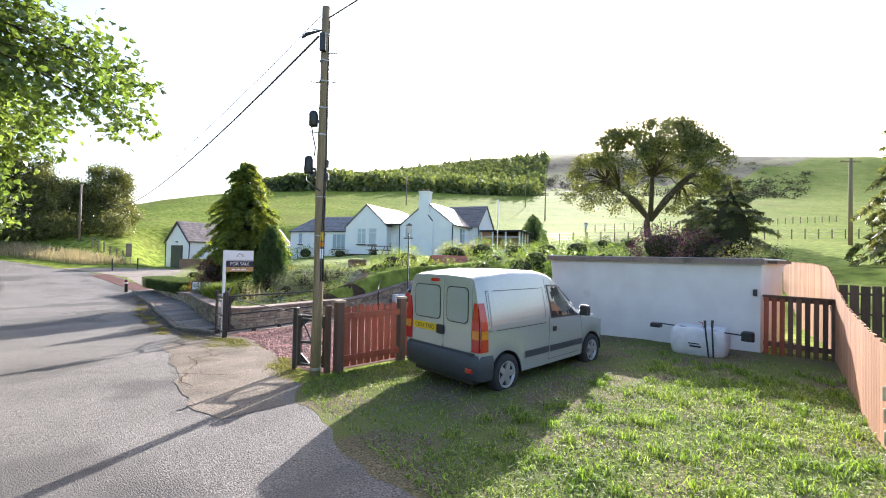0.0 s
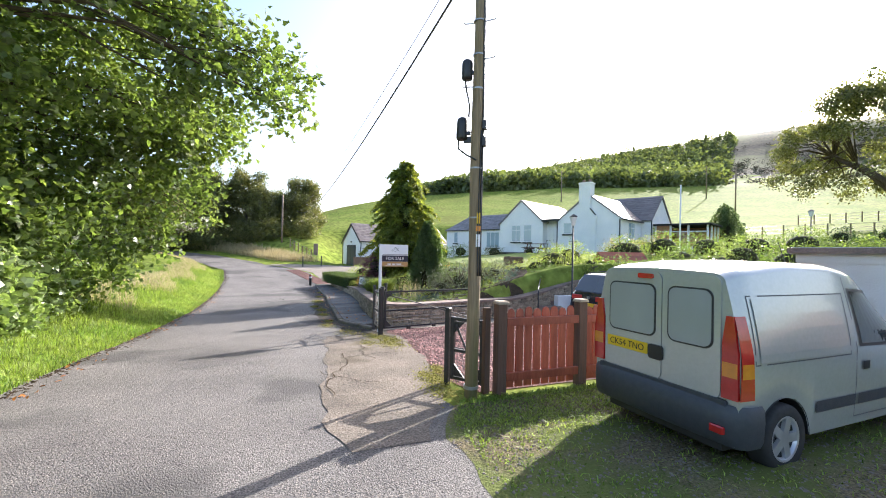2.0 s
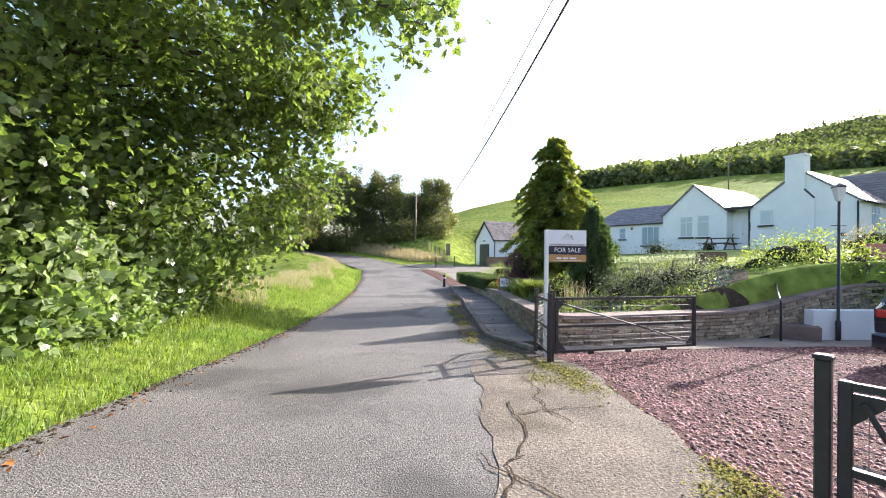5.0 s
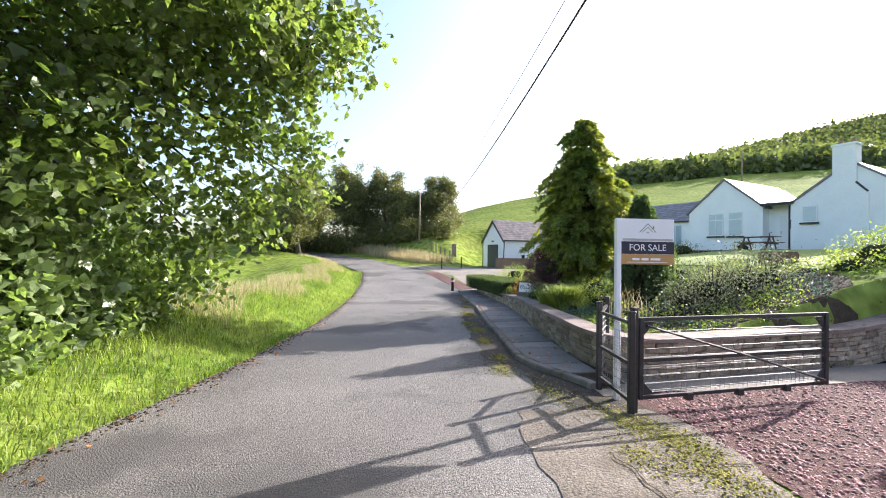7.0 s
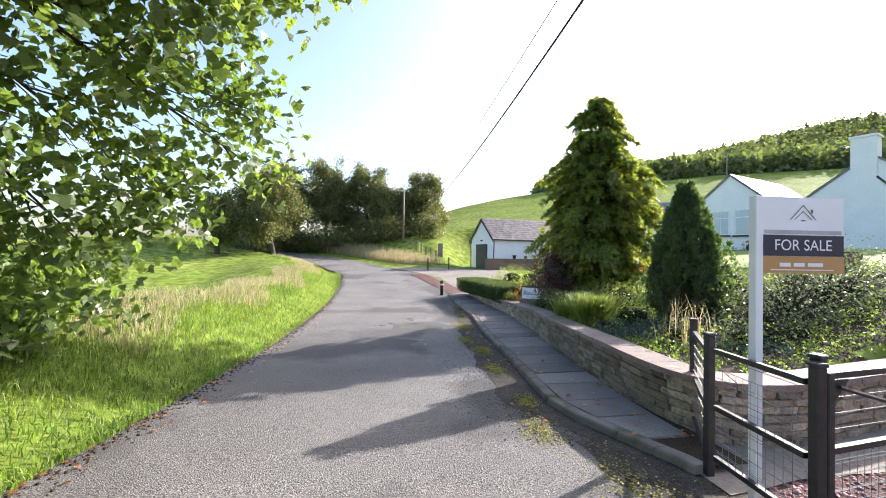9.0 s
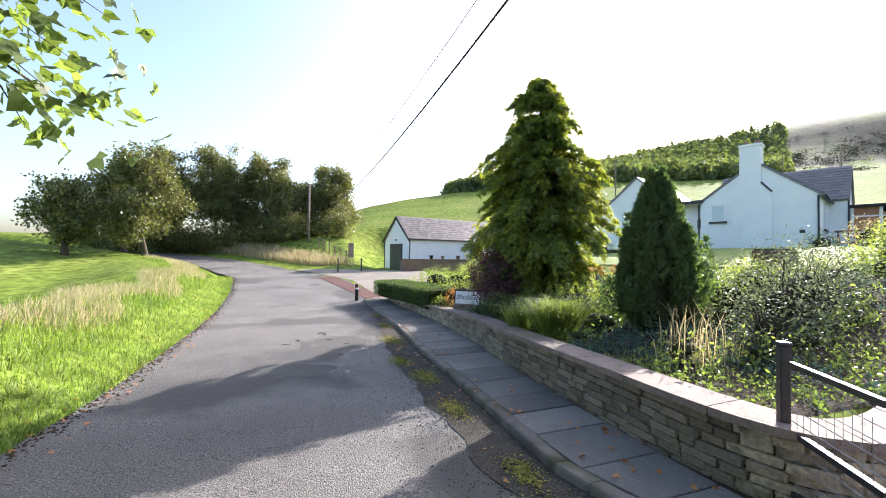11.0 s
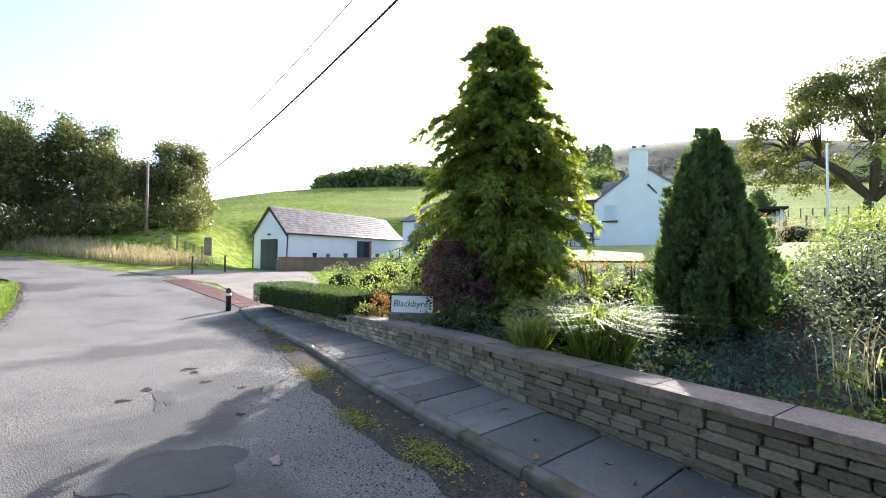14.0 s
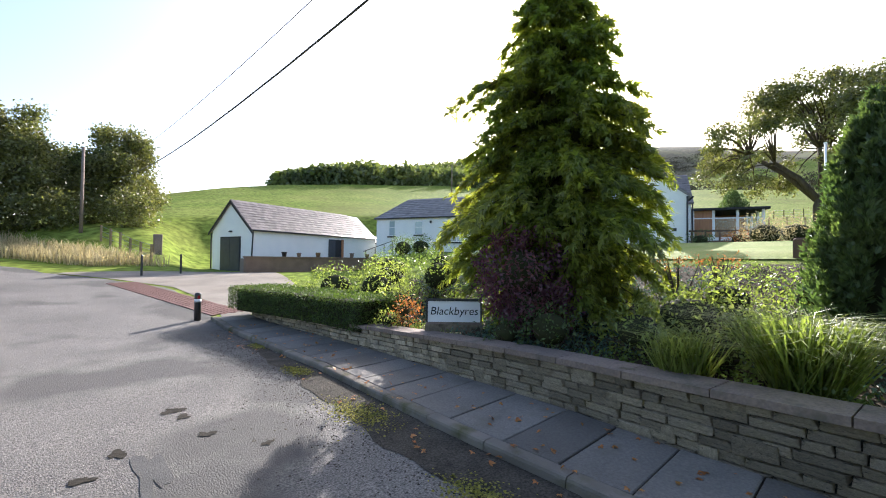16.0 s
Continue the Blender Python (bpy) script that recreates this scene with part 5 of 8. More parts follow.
for s in (-1, 1):
    for cx in (0, 2.605):
        wheel(van, cx, s * 0.715, 0.295, s)
        wl = Mesh()
        rows = [[(cx + 0.375 * math.cos(a), s * yy, 0.27 + 0.375 * math.sin(a)) for a in np.linspace(0, math.pi, 17)] for yy in (0.5, 0.795)]
        part("wheel_liner", wl.grid(rows), M_PLASTIC, van)
    part("rub_strip", flank_patch(vflank, [(0.42, 0.47), (1.07, 0.47), (1.07, 0.575), (0.42, 0.575)], s, 0.012, 14, 2), M_BUMPER, van)
    part("rub_strip", flank_patch(vflank, [(1.115, 0.47), (2.2, 0.47), (2.2, 0.575), (1.115, 0.575)], s, 0.012, 8, 2), M_BUMPER, van)
    part("side_panel", flank_patch(vflank, [(-0.39, 0.98), (0.92, 0.98), (0.92, 1.50), (-0.39, 1.50)], s, 0.008, 12, 8), M_SILVERPAINT, van)
    for poly in ([(-0.44, 0.955), (0.97, 0.955), (0.97, 0.965), (-0.44, 0.965)], [(-0.44, 1.515), (0.97, 1.515), (0.97, 1.525), (-0.44, 1.525)], [(0.96, 0.96), (0.97, 0.96), (0.97, 1.52), (0.96, 1.52)], [(-0.44, 0.96), (-0.43, 0.96), (-0.43, 1.52), (-0.44, 1.52)],
                 [(1.09, 0.35), (1.102, 0.35), (1.05, 1.68), (1.038, 1.68)], [(2.2, 0.6), (2.212, 0.6), (2.1, 1.0), (2.088, 1.0)], [(1.09, 0.345), (2.1, 0.345), (2.1, 0.355), (1.09, 0.355)]):
        part("seam", flank_patch(vflank, poly, s, 0.0025, 6, 4), M_BUMPER, van)
    part("window_seal", flank_patch(vflank, [(1.12, 1.02), (2.02, 1.0), (1.52, 1.54), (1.08, 1.57)], s, 0.003, 8, 6), M_PLASTIC, van)
    part("side_window", flank_patch(vflank, [(1.16, 1.05), (1.96, 1.03), (1.49, 1.51), (1.12, 1.54)], s, 0.006, 8, 6), M_CARGLASS, van)
    part("door_handle", flank_patch(vflank, [(1.17, 0.8), (1.29, 0.8), (1.29, 0.88), (1.17, 0.88)], s, 0.012, 3, 2), M_PLASTIC, van)
    mir = part("wing_mirror", Mesh().box(-0.05, 0.06, -0.02, 0.17, -0.09, 0.09, c=0.03), M_PLASTIC, van, "black wing mirror")
    mir.matrix_local = Matrix.Translation((2.12, s * 0.83, 1.09)) @ Matrix.Rotation(0 if s > 0 else math.pi, 4, "Z")
    outline = [(0.655, 0.68), (0.79, 0.68), (0.79, 1.05), (0.745, 1.36), (0.69, 1.36), (0.66, 1.15)]
    poly = [(y * -s, z) for y, z in outline]
    poly = poly if s < 0 else list(reversed(poly))
    tl = part("tail_light", Mesh().prism(poly, -0.01, 0.022, RM), M_RED, van, "tall red tail light")
    part("side_lens", flank_patch(vflank, [(-0.61, 0.68), (-0.45, 0.68), (-0.5, 1.36), (-0.61, 1.36)], s, 0.014, 4, 8), M_RED, tl, "", True)
    part("indicator", Mesh().prism([(y * -s, z) for y, z in ((0.665, 0.86), (0.785, 0.86), (0.785, 0.98), (0.665, 0.98))][::1 if s < 0 else -1], 0.0221, 0.026, RM), M_AMBER, tl, "amber indicator lens")
    part("indicator", flank_patch(vflank, [(-0.6, 0.86), (-0.47, 0.86), (-0.48, 0.98), (-0.6, 0.98)], s, 0.018, 3, 3), M_AMBER, tl, "amber indicator lens")
rows = []
for z, o in ((0.28, -0.04), (0.34, 0.02), (0.5, 0.045), (0.6, 0.03), (0.63, -0.02)):
    rows.append([(-0.37, -0.835 - o * 0.4, z), (-0.52, -0.825 - o * 0.4, z), (-0.61 - o * 0.6, -0.76, z), (-0.64 - o, -0.6, z), (-0.655 - o, 0, z), (-0.64 - o, 0.6, z), (-0.61 - o * 0.6, 0.76, z), (-0.52, 0.825 + o * 0.4, z), (-0.37, 0.835 + o * 0.4, z)])
part("rear_bumper", Mesh().grid([list(reversed(r)) for r in rows]), M_BUMPER, van, "dark grey plastic rear bumper", True)
for x0, x1, nm in ((-0.64, 0.07, "rear_door"), (0.08, 0.64, "rear_door")):
    d = new(nm)
    d.parent = van
    part("door_skin", Mesh().prism(round_rect(x0, x1, 0.64, 1.69, 0.08), 0, 0.012, RM), M_SILVERPAINT, d)
    part("window_seal", Mesh().prism(round_rect(x0 + 0.06, x1 - 0.06, 1.05, 1.57, 0.08), 0.0121, 0.018, RM), M_PLASTIC, d)
    part("rear_window", Mesh().prism(round_rect(x0 + 0.075, x1 - 0.075, 1.065, 1.555, 0.07), 0.0181, 0.022, RM), M_GREYGLASS, d, "blanked grey rear window")
part("number_plate", Mesh().prism(round_rect(-0.6, -0.08, 0.865, 0.975, 0.01), 0.0125, 0.02, RM), M_YELLOW, van, "yellow number plate")
lettering("CK54 TNO", 0.092, Matrix(((0, 0, -1, -0.6252), (-1, 0, 0, 0), (0, 1, 0, 0), (0, 0, 0, 1))) @ pose(-0.34, 0.918, 0), M_INK, van, "plate_lettering")
part("plate_handle", Mesh().prism(round_rect(-0.06, 0.1, 0.84, 0.98, 0.03), 0.0125, 0.035, RM), M_PLASTIC, van)
part("brake_light", Mesh().prism(round_rect(-0.2, -0.02, 1.62, 1.67, 0.02), 0.0125, 0.03, RM), M_RED, van, "high red brake light")
part("reflector", Mesh().box(-0.7, -0.66, -0.72, -0.6, 0.4, 0.46, c=0.01), M_RED, van)
part("lower_panel", Mesh().prism(round_rect(-0.7, 0.7, 0.6, 0.66, 0.02), 0.0, 0.03, RM), M_BUMPER, van)
part("windscreen", Mesh().grid([[(2.2 - 0.72 * f + 0.012, y * (0.62 - 0.05 * f), 1.145 + 0.5 * f - 0.02 * (abs(y)) + 0.035) for y in np.linspace(-1, 1, 9)] for f in np.linspace(0, 1, 6)]), M_CARGLASS, van, "", True)
part("antenna", Mesh().tube([(1.5, 0, 1.8), (1.35, 0, 2.05)], 0.004, 5), M_PLASTIC, van)

car = thing("car", "dark blue family car with red tail lights, parked on the gravel", "car", pose(10.15, 11.5, land_at(10.6, 11.5), 0, 0, 2))
ct = smooth_fn([(-0.82, 1.0), (-0.78, 1.12), (-0.5, 1.55), (-0.3, 1.64), (0.8, 1.69), (1.8, 1.62), (2.75, 1.06), (3.4, 0.93), (3.6, 0.7)], 0.05)
cl = lambda x: max(0.25, arch(x, 0, 0.38, 0.29), arch(x, 2.68, 0.38, 0.29))
ch = smooth_fn([(-0.85, 0.7), (-0.6, 0.86), (0.2, 0.9), (2.6, 0.9), (3.3, 0.78), (3.6, 0.6)])
cs = smooth_fn([(-0.8, 0.98), (2.6, 0.95), (3.6, 0.6)])
ck = smooth_fn([(-0.8, 0.1), (-0.4, 0.2), (1.8, 0.22), (2.7, 0.12), (3.6, 0.1)])
cr, cflank = vehicle_shell([round(v, 3) for v in np.linspace(-0.8, 3.58, 60)], ct, cl, ch, cs, ck)
part("body", shell_mesh(cr), M_CARBLUE, car, "", True)
part("underbody", Mesh().box(-0.7, 3.4, -0.66, 0.66, 0.2, 0.6), M_PLASTIC, car)
for s in (-1, 1):
    for cx in (0, 2.68):
        wheel(car, cx, s * 0.78, 0.32, s)
    for poly in ([(-0.42, 1.05), (0.28, 1.03), (0.25, 1.5), (-0.2, 1.48)], [(0.36, 1.03), (1.2, 1.0), (1.2, 1.53), (0.33, 1.51)], [(1.28, 1.0), (2.35, 0.99), (1.75, 1.48), (1.28, 1.53)]):
        part("side_window", flank_patch(cflank, poly, s, 0.005, 8, 6), M_CARGLASS, car)
    part("chrome_line", flank_patch(cflank, [(-0.45, 1.0), (2.3, 0.96), (2.3, 0.985), (-0.45, 1.025)], s, 0.006, 14, 1), M_METAL, car)
    part("tail_light", flank_patch(cflank, [(-0.78, 0.82), (-0.5, 0.86), (-0.5, 1.0), (-0.74, 1.0)], s, 0.008, 5, 3), M_RED, car, "red tail light")
    part("tail_lens", Mesh().box(-0.83, -0.8, min(s * 0.28, s * 0.7), max(s * 0.28, s * 0.7), 0.84, 0.99, c=0.02), M_RED, car, "red tail light")
    part("roof_rail", Mesh().tube([(-0.25, s * 0.6, 1.64), (0.7, s * 0.6, 1.7), (1.6, s * 0.58, 1.64)], 0.016, 6), M_PLASTIC, car)
part("rear_window", Mesh().grid([[(-0.765 + 0.33 * f - 0.03, y * (0.64 - 0.07 * f), 1.09 + 0.48 * f + 0.02) for y in np.linspace(-1, 1, 9)] for f in np.linspace(0, 1, 5)]), M_CARGLASS, car, "", True)
part("number_plate", Mesh().box(-0.83, -0.8, -0.26, 0.26, 0.66, 0.77), M_YELLOW, car, "yellow number plate")
part("badge", Mesh().tube([(-0.8, 0, 0.93), (-0.835, 0, 0.93)], 0.045, 14), M_METAL, car)
wheel_arch = part("rear_bumper", Mesh().box(-0.86, -0.7, -0.78, 0.78, 0.28, 0.56, c=0.05), M_CARBLUE, car)

# ---- lamp posts and garden things ----


def lamp_post(x, y, z, h, label):
    l = thing("garden_lamp", label, "lamp post", pose(x, y, z))
    part("post", Mesh().tube([(0, 0, -0.2), (0, 0, 0.5), (0, 0, 0.52), (0, 0, h - 0.4)], [0.055, 0.055, 0.035, 0.03], 10), M_BLACK, l, "", True)
    part("ladder_bar", Mesh().tube([(-0.2, 0, h - 1.0), (0.2, 0, h - 1.0)], 0.012, 6), M_BLACK, l)
    part("lantern", Mesh().tube([(0, 0, h - 0.4), (0, 0, h - 0.36), (0, 0, h - 0.06)], [0.05, 0.08, 0.15], 4), M_LAMPGLASS, l, "frosted four-sided lantern")
    part("cap", Mesh().tube([(0, 0, h - 0.06), (0, 0, h - 0.02), (0, 0, h + 0.06)], [0.17, 0.15, 0.02], 4), M_BLACK, l)


lamp_post(11.3, 14.65, land_at(11.3, 14.65), 3.85, "slim black garden lamp post with a frosted lantern")
lamp_post(31.5, 17.2, land_at(31.5, 17.2), 3.0, "slim dark garden lamp post among the shrubs")
trough = thing("white_trough", "low white painted wall beside the drive", "low wall", pose(10.7, 14.7, land_at(10.7, 14.4), 0, 0, 2))
part("wall_face", Mesh().box(0, 2.6, 0, 0.25, -0.2, 0.75, c=0.01), M_WHITE, trough)
well = thing("wishing_well", "wooden garden well with a red shingled roof", "garden well", pose(15.7, 16.7, 0.6, 0, 0, -22))
for x in (-0.8, 0.8):
    for y in (-0.45, 0.45):
        part("post", Mesh().box(x - 0.05, x + 0.05, y - 0.05, y + 0.05, -0.3, 0.75), M_REDWOOD, well)
part("tub", Mesh().box(-0.75, 0.75, -0.42, 0.42, -0.3, 0.3, c=0.02), M_REDWOOD, well)
for s in (-1, 1):
    rf = new("roof_side")
    rf.parent = well
    for i in range(5):
        f = i / 5
        part("roof_board", Mesh().box(-1.05, 1.05, -0.085, 0.085, -0.012, 0.012, m=Matrix.Translation((0, s * (0.08 + 0.13 * i), 1.16 - 0.085 * i)) @ Matrix.Rotation(radians(-s * 38), 4, "X")), M_REDWOOD, rf)
for x in (-0.85, 0.85):
    g = Mesh()
    for dx in (-0.02, 0.02):
        g.v += [(x + dx, -0.6, 0.72), (x + dx, 0.6, 0.72), (x + dx, 0, 1.15)]
    g.f += [(2, 1, 0), (3, 4, 5), (0, 1, 4, 3), (1, 2, 5, 4), (2, 0, 3, 5)]
    part("gable_board", g, M_REDWOOD, well)
rail = thing("handrail", "bent black metal handrail beside the garden steps", "handrail", pose(9.7, 14.55, land_at(9.7, 14.3)))
part("tube_rail", Mesh().tube([(0.0, 0, 0), (0, 0, 0.95), (0.08, 0.12, 1.03), (1.5, 1.9, 1.75), (1.62, 2.05, 1.7), (1.65, 2.1, 1.2), (1.65, 2.1, 0.9)], 0.025, 8), M_BLACK, rail, "", True)
for i in range(5):
    x, y = 10.2 + 0.32 * i, 15.0 + 0.38 * i
    st = thing("garden_step", "worn stone garden step", "step", pose(x, y, -0.5 + 0.17 * i, 0, 0, 50), "steps up to the lawn")
    part("tread", Mesh().box(-0.2, 0.3, -0.7, 0.7, -0.3, 0.17, c=0.015), M_COPE, st)
planter = thing("planter", "square dark planter with low plants at the edge of the lawn", "planter", pose(11.5, 19.3, land_at(11.5, 19.3) - 0.05))
part("box", Mesh().box(-0.4, 0.4, -0.3, 0.3, 0, 0.42, c=0.03), M_DARKWOOD, planter)
part("soil", Mesh().box(-0.36, 0.36, -0.26, 0.26, 0.4, 0.44), M_SOIL, planter)


def picnic_table(m, label):
    t = thing("picnic_table", label, "picnic table", m)
    for i in range(5):
        part("top_board", Mesh().box(-0.9, 0.9, -0.38 + i * 0.155, -0.24 + i * 0.155, 0.72, 0.76), M_DARKWOOD, t)
    for y in (-0.72, 0.58):
        part("seat_board", Mesh().box(-0.9, 0.9, y, y + 0.15, 0.42, 0.46), M_DARKWOOD, t)
        for x in (-0.6, 0.6):
            part("leg", Mesh().tube([(x, y * 0.95, 0), (x, y * 0.25, 0.72)], 0.045, 4), M_DARKWOOD, t)
    for x in (-0.6, 0.6):
        part("cross_bar", Mesh().box(x - 0.03, x + 0.03, -0.7, 0.7, 0.34, 0.42), M_DARKWOOD, t)


picnic_table(pose(17.0, 33.5, land_at(17, 33.5), 0, 0, -60), "dark wooden picnic table on the lawn")
picnic_table(pose(19.5, 29.2, land_at(19.5, 29.2), 0, 0, -66), "dark wooden picnic table below the gable")
flag = thing("white_pole", "slim white flagpole in the garden", "pole", pose(23.7, 20.0, land_at(23.7, 20)))
part("shaft", Mesh().tube([(0, 0, -0.2), (0, 0, 4.3)], [0.05, 0.04], 10), M_SIGNWHITE, flag, "", True)
part("cap", Mesh().tube([(0, 0, 4.3), (0, 0, 4.36)], 0.06, 10), M_SIGNWHITE, flag)


def far_pole(x, y, h, r, label, arm=0.0, material=None):
    p = thing("distant_pole", label, "utility pole", pose(x, y, land_at(x, y)))
    part("shaft", Mesh().tube([(0, 0, -0.3), (0, 0, h)], [r, r * 0.75], 8), material or M_POLE, p, "", True)
    if arm:
        part("crossarm", Mesh().box(-arm, arm, -0.05, 0.05, h - 0.4, h - 0.28, m=pose(0, 0, 0, 0, 0, -40)), M_POLE, p)
    return p


far_pole(1.1, 54, 5.6, 0.11, "pale wooden pole in front of the roadside trees", material=M_COPE)
far_pole(63.4, 83.6, 7.4, 0.14, "wooden power pole in the field above the house", 1.0, M_COPE)
far_pole(77, 51.7, 8.5, 0.14, "dark power pole in the hillside field", 0.9)
far_pole(58.3, 3.2, 8.8, 0.2, "dark power pole with a transformer in the field", 1.1)
far_pole(100, 74, 8, 0.14, "wooden power pole near the hill", 0.8)

# ---- field fences ----


def post_fence(name, a, b, n, h, label, wires=3, material=None):
    f = thing(name, label, "fence")
    P = []
    for i in range(n + 1):
        t = i / n
        x, y = a[0] + (b[0] - a[0]) * t, a[1] + (b[1] - a[1]) * t
        z = land_at(x, y)
        P.append((x, y, z))
        part("post", Mesh().tube([(x, y, z - 0.2), (x, y, z + h * (1 + 0.05 * math.sin(i * 5.1)))], 0.07, 5), material or M_POLE, f)
    for k in range(wires):
        zz = h * (0.35 + 0.6 * k / max(1, wires - 1))
        part("wire", Mesh().tube([(x, y, z + zz) for x, y, z in P], 0.012, 3), M_METAL, f)


post_fence("field_fence", (42, 30), (75, 1), 26, 1.2, "post and wire fence across the pasture")
post_fence("field_fence", (42, 30), (36, 40), 6, 1.2, "post and wire fence behind the house")
post_fence("field_fence", (62, 34), (110, 8), 30, 1.2, "post and wire fence across the upper pasture")
post_fence("roadside_fence", (4.0, 47.5), (2.0, 52), 5, 1.0, "post and wire fence at the roadside", 3)
gp = thing("stone_gatepost", "squat stone gatepost by the field", "gatepost", pose(4.6, 49.5, land_at(4.6, 49.5)))
part("block", Mesh().box(-0.22, 0.22, -0.22, 0.22, -0.2, 1.2, c=0.03), M_COPE, gp)
for x, y in ((2.9, 42.2), (4.6, 42.8)):
    cp = thing("chain_post", "short dark post at the yard entrance", "post", pose(x, y, land_at(x, y)))
    part("shaft", Mesh().tube([(0, 0, -0.1), (0, 0, 0.95)], 0.05, 8), M_BLACK, cp)
    part("cap", Mesh().tube([(0, 0, 0.95), (0, 0, 1.0)], [0.06, 0.03], 8), M_BLACK, cp)

# ---- plants ----


def leaf_mesh(name, material, centres, normals_up, size, aspect=0.5, lobes=1, droop=0.3, seed=1, out=None):
    """Many small folded leaves, one joined mesh. centres: n x 3."""
    g = np.random.default_rng(seed)
    n = len(centres)
    d = g.normal(size=(n, 3))
    d[:, 2] -= droop
    if normals_up >= 3:
        d[:, 2] *= 0.12
    if out is not None:
        d = d * 0.6 + out
    d /= np.linalg.norm(d, axis=1, keepdims=True) + 1e-9
    nr = g.normal(size=(n, 3))
    nr[:, 2] += normals_up
    nr -= d * (nr * d).sum(1, keepdims=True)
    nr /= np.linalg.norm(nr, axis=1, keepdims=True) + 1e-9
    sd = np.cross(d, nr)
    s = (size * g.uniform(0.65, 1.25, n))[:, None]
    V, Fc = [], []
    angles = [0.0] if lobes == 1 else [0.0, 0.42, -0.42] if lobes == 2 else [0.0, 0.95, -0.95]
    for k, a in enumerate(angles):
        dd = d * math.cos(a) + sd * math.sin(a)
        ss = -d * math.sin(a) + sd * math.cos(a)
        f = 1.0 if k == 0 else 0.75
        b = centres
        V += [b, b + dd * s * 0.5 * f + ss * s * aspect * 0.5 * f + nr * s * 0.08, b + dd * s * f - nr * s * 0.06, b + dd * s * 0.5 * f - ss * s * aspect * 0.5 * f + nr * s * 0.08]
    V = np.stack(V, 1).reshape(-1, 3)
    k = len(angles) * 4
    idx = np.arange(n)[:, None, None] * k + np.arange(len(angles))[None, :, None] * 4 + np.arange(4)[None, None, :]
    return sheet(name, material, V, idx.reshape(-1, 4))


def in_blob(g, n, c, r, shell=0.55):
    v = g.normal(size=(n, 3))
    v /= np.linalg.norm(v, axis=1, keepdims=True)
    rad = g.uniform(shell ** 3, 1.0, n) ** (1 / 3)
    return np.array(c) + v * rad[:, None] * np.array(r)


def tufts(g, blobs, per, leaves, spread, shell=0.5):
    """Leaf places in small tufts spread over ellipsoids (x, y, z, rx, ry, rz); per: tufts in a cubic-metre-like unit."""
    out = []
    for x, y, z, rx, ry, rz in blobs:
        n = max(3, int(per * (rx * ry * rz) ** (2 / 3)))
        t = in_blob(g, n, (x, y, z), (rx, ry, rz), shell)
        out.append((t[:, None, :] + g.normal(size=(n, leaves, 3)) * spread).reshape(-1, 3))
    return np.concatenate(out)


def branches(mesh, g, start, blobs, r0, subs=3, sides=6):
    s = Vector(start)
    for x, y, z, rx, ry, rz in blobs:
        e = Vector((x, y, z))
        mid = s.lerp(e, 0.5) + Vector((g.normal() * 0.12, g.normal() * 0.12, 0.12 * (e - s).length))
        pts = [s, s.lerp(mid, 0.6), mid, mid.lerp(e, 0.6), e]
        mesh.tube(pts, [r0, r0 * 0.8, r0 * 0.6, r0 * 0.42, r0 * 0.2], sides)
        for _ in range(subs):
            q = Vector(in_blob(g, 1, (x, y, z), (rx, ry, rz), 0.8)[0])
            b = mid.lerp(e, g.uniform(0.1, 0.9))
            mesh.tube([b, b.lerp(q, 0.5) + Vector((0, 0, 0.08 * (q - b).length)), q], [r0 * 0.3, r0 * 0.18, r0 * 0.05], 5)


def tree(name, label, base, trunk_top, r, blobs, leaf_mat, size, per, leaves, spread, lobes=1, seed=1, aspect=0.6, subs=3, forks=None, up=0.6, shell=0.5):
    g = np.random.default_rng(seed)
    t = thing(name, label, "tree")
    b, e = Vector(base), Vector(trunk_top)
    tm = Mesh()
    mid = b.lerp(e, 0.5) + Vector((g.normal() * r * 0.4, g.normal() * r * 0.4, 0))
    tm.tube([b - Vector((0, 0, 0.3)), b + Vector((0, 0, 0.15)), mid, e], [r * 1.5, r * 1.1, r * 0.85, r * 0.6], 12)
    for f in forks or [e]:
        near = [q for q in blobs if min((Vector(q[:3]) - Vector(k)).length for k in (forks or [e])) == (Vector(q[:3]) - Vector(f)).length]
        if forks:
            tm.tube([b.lerp(e, 0.55), b.lerp(e, 0.8).lerp(Vector(f), 0.5), Vector(f)], [r * 0.75, r * 0.6, r * 0.45], 8)
        branches(tm, g, f, near, r * (0.5 if len(near) < 12 else 0.2), subs)
    part("trunk", tm, M_BARK, t, "", True)
    c = leaf_mesh("crown", leaf_mat, tufts(g, blobs, per, leaves, spread, shell), up, size, aspect, lobes, 0.3, seed)
    c.parent = t
    return t

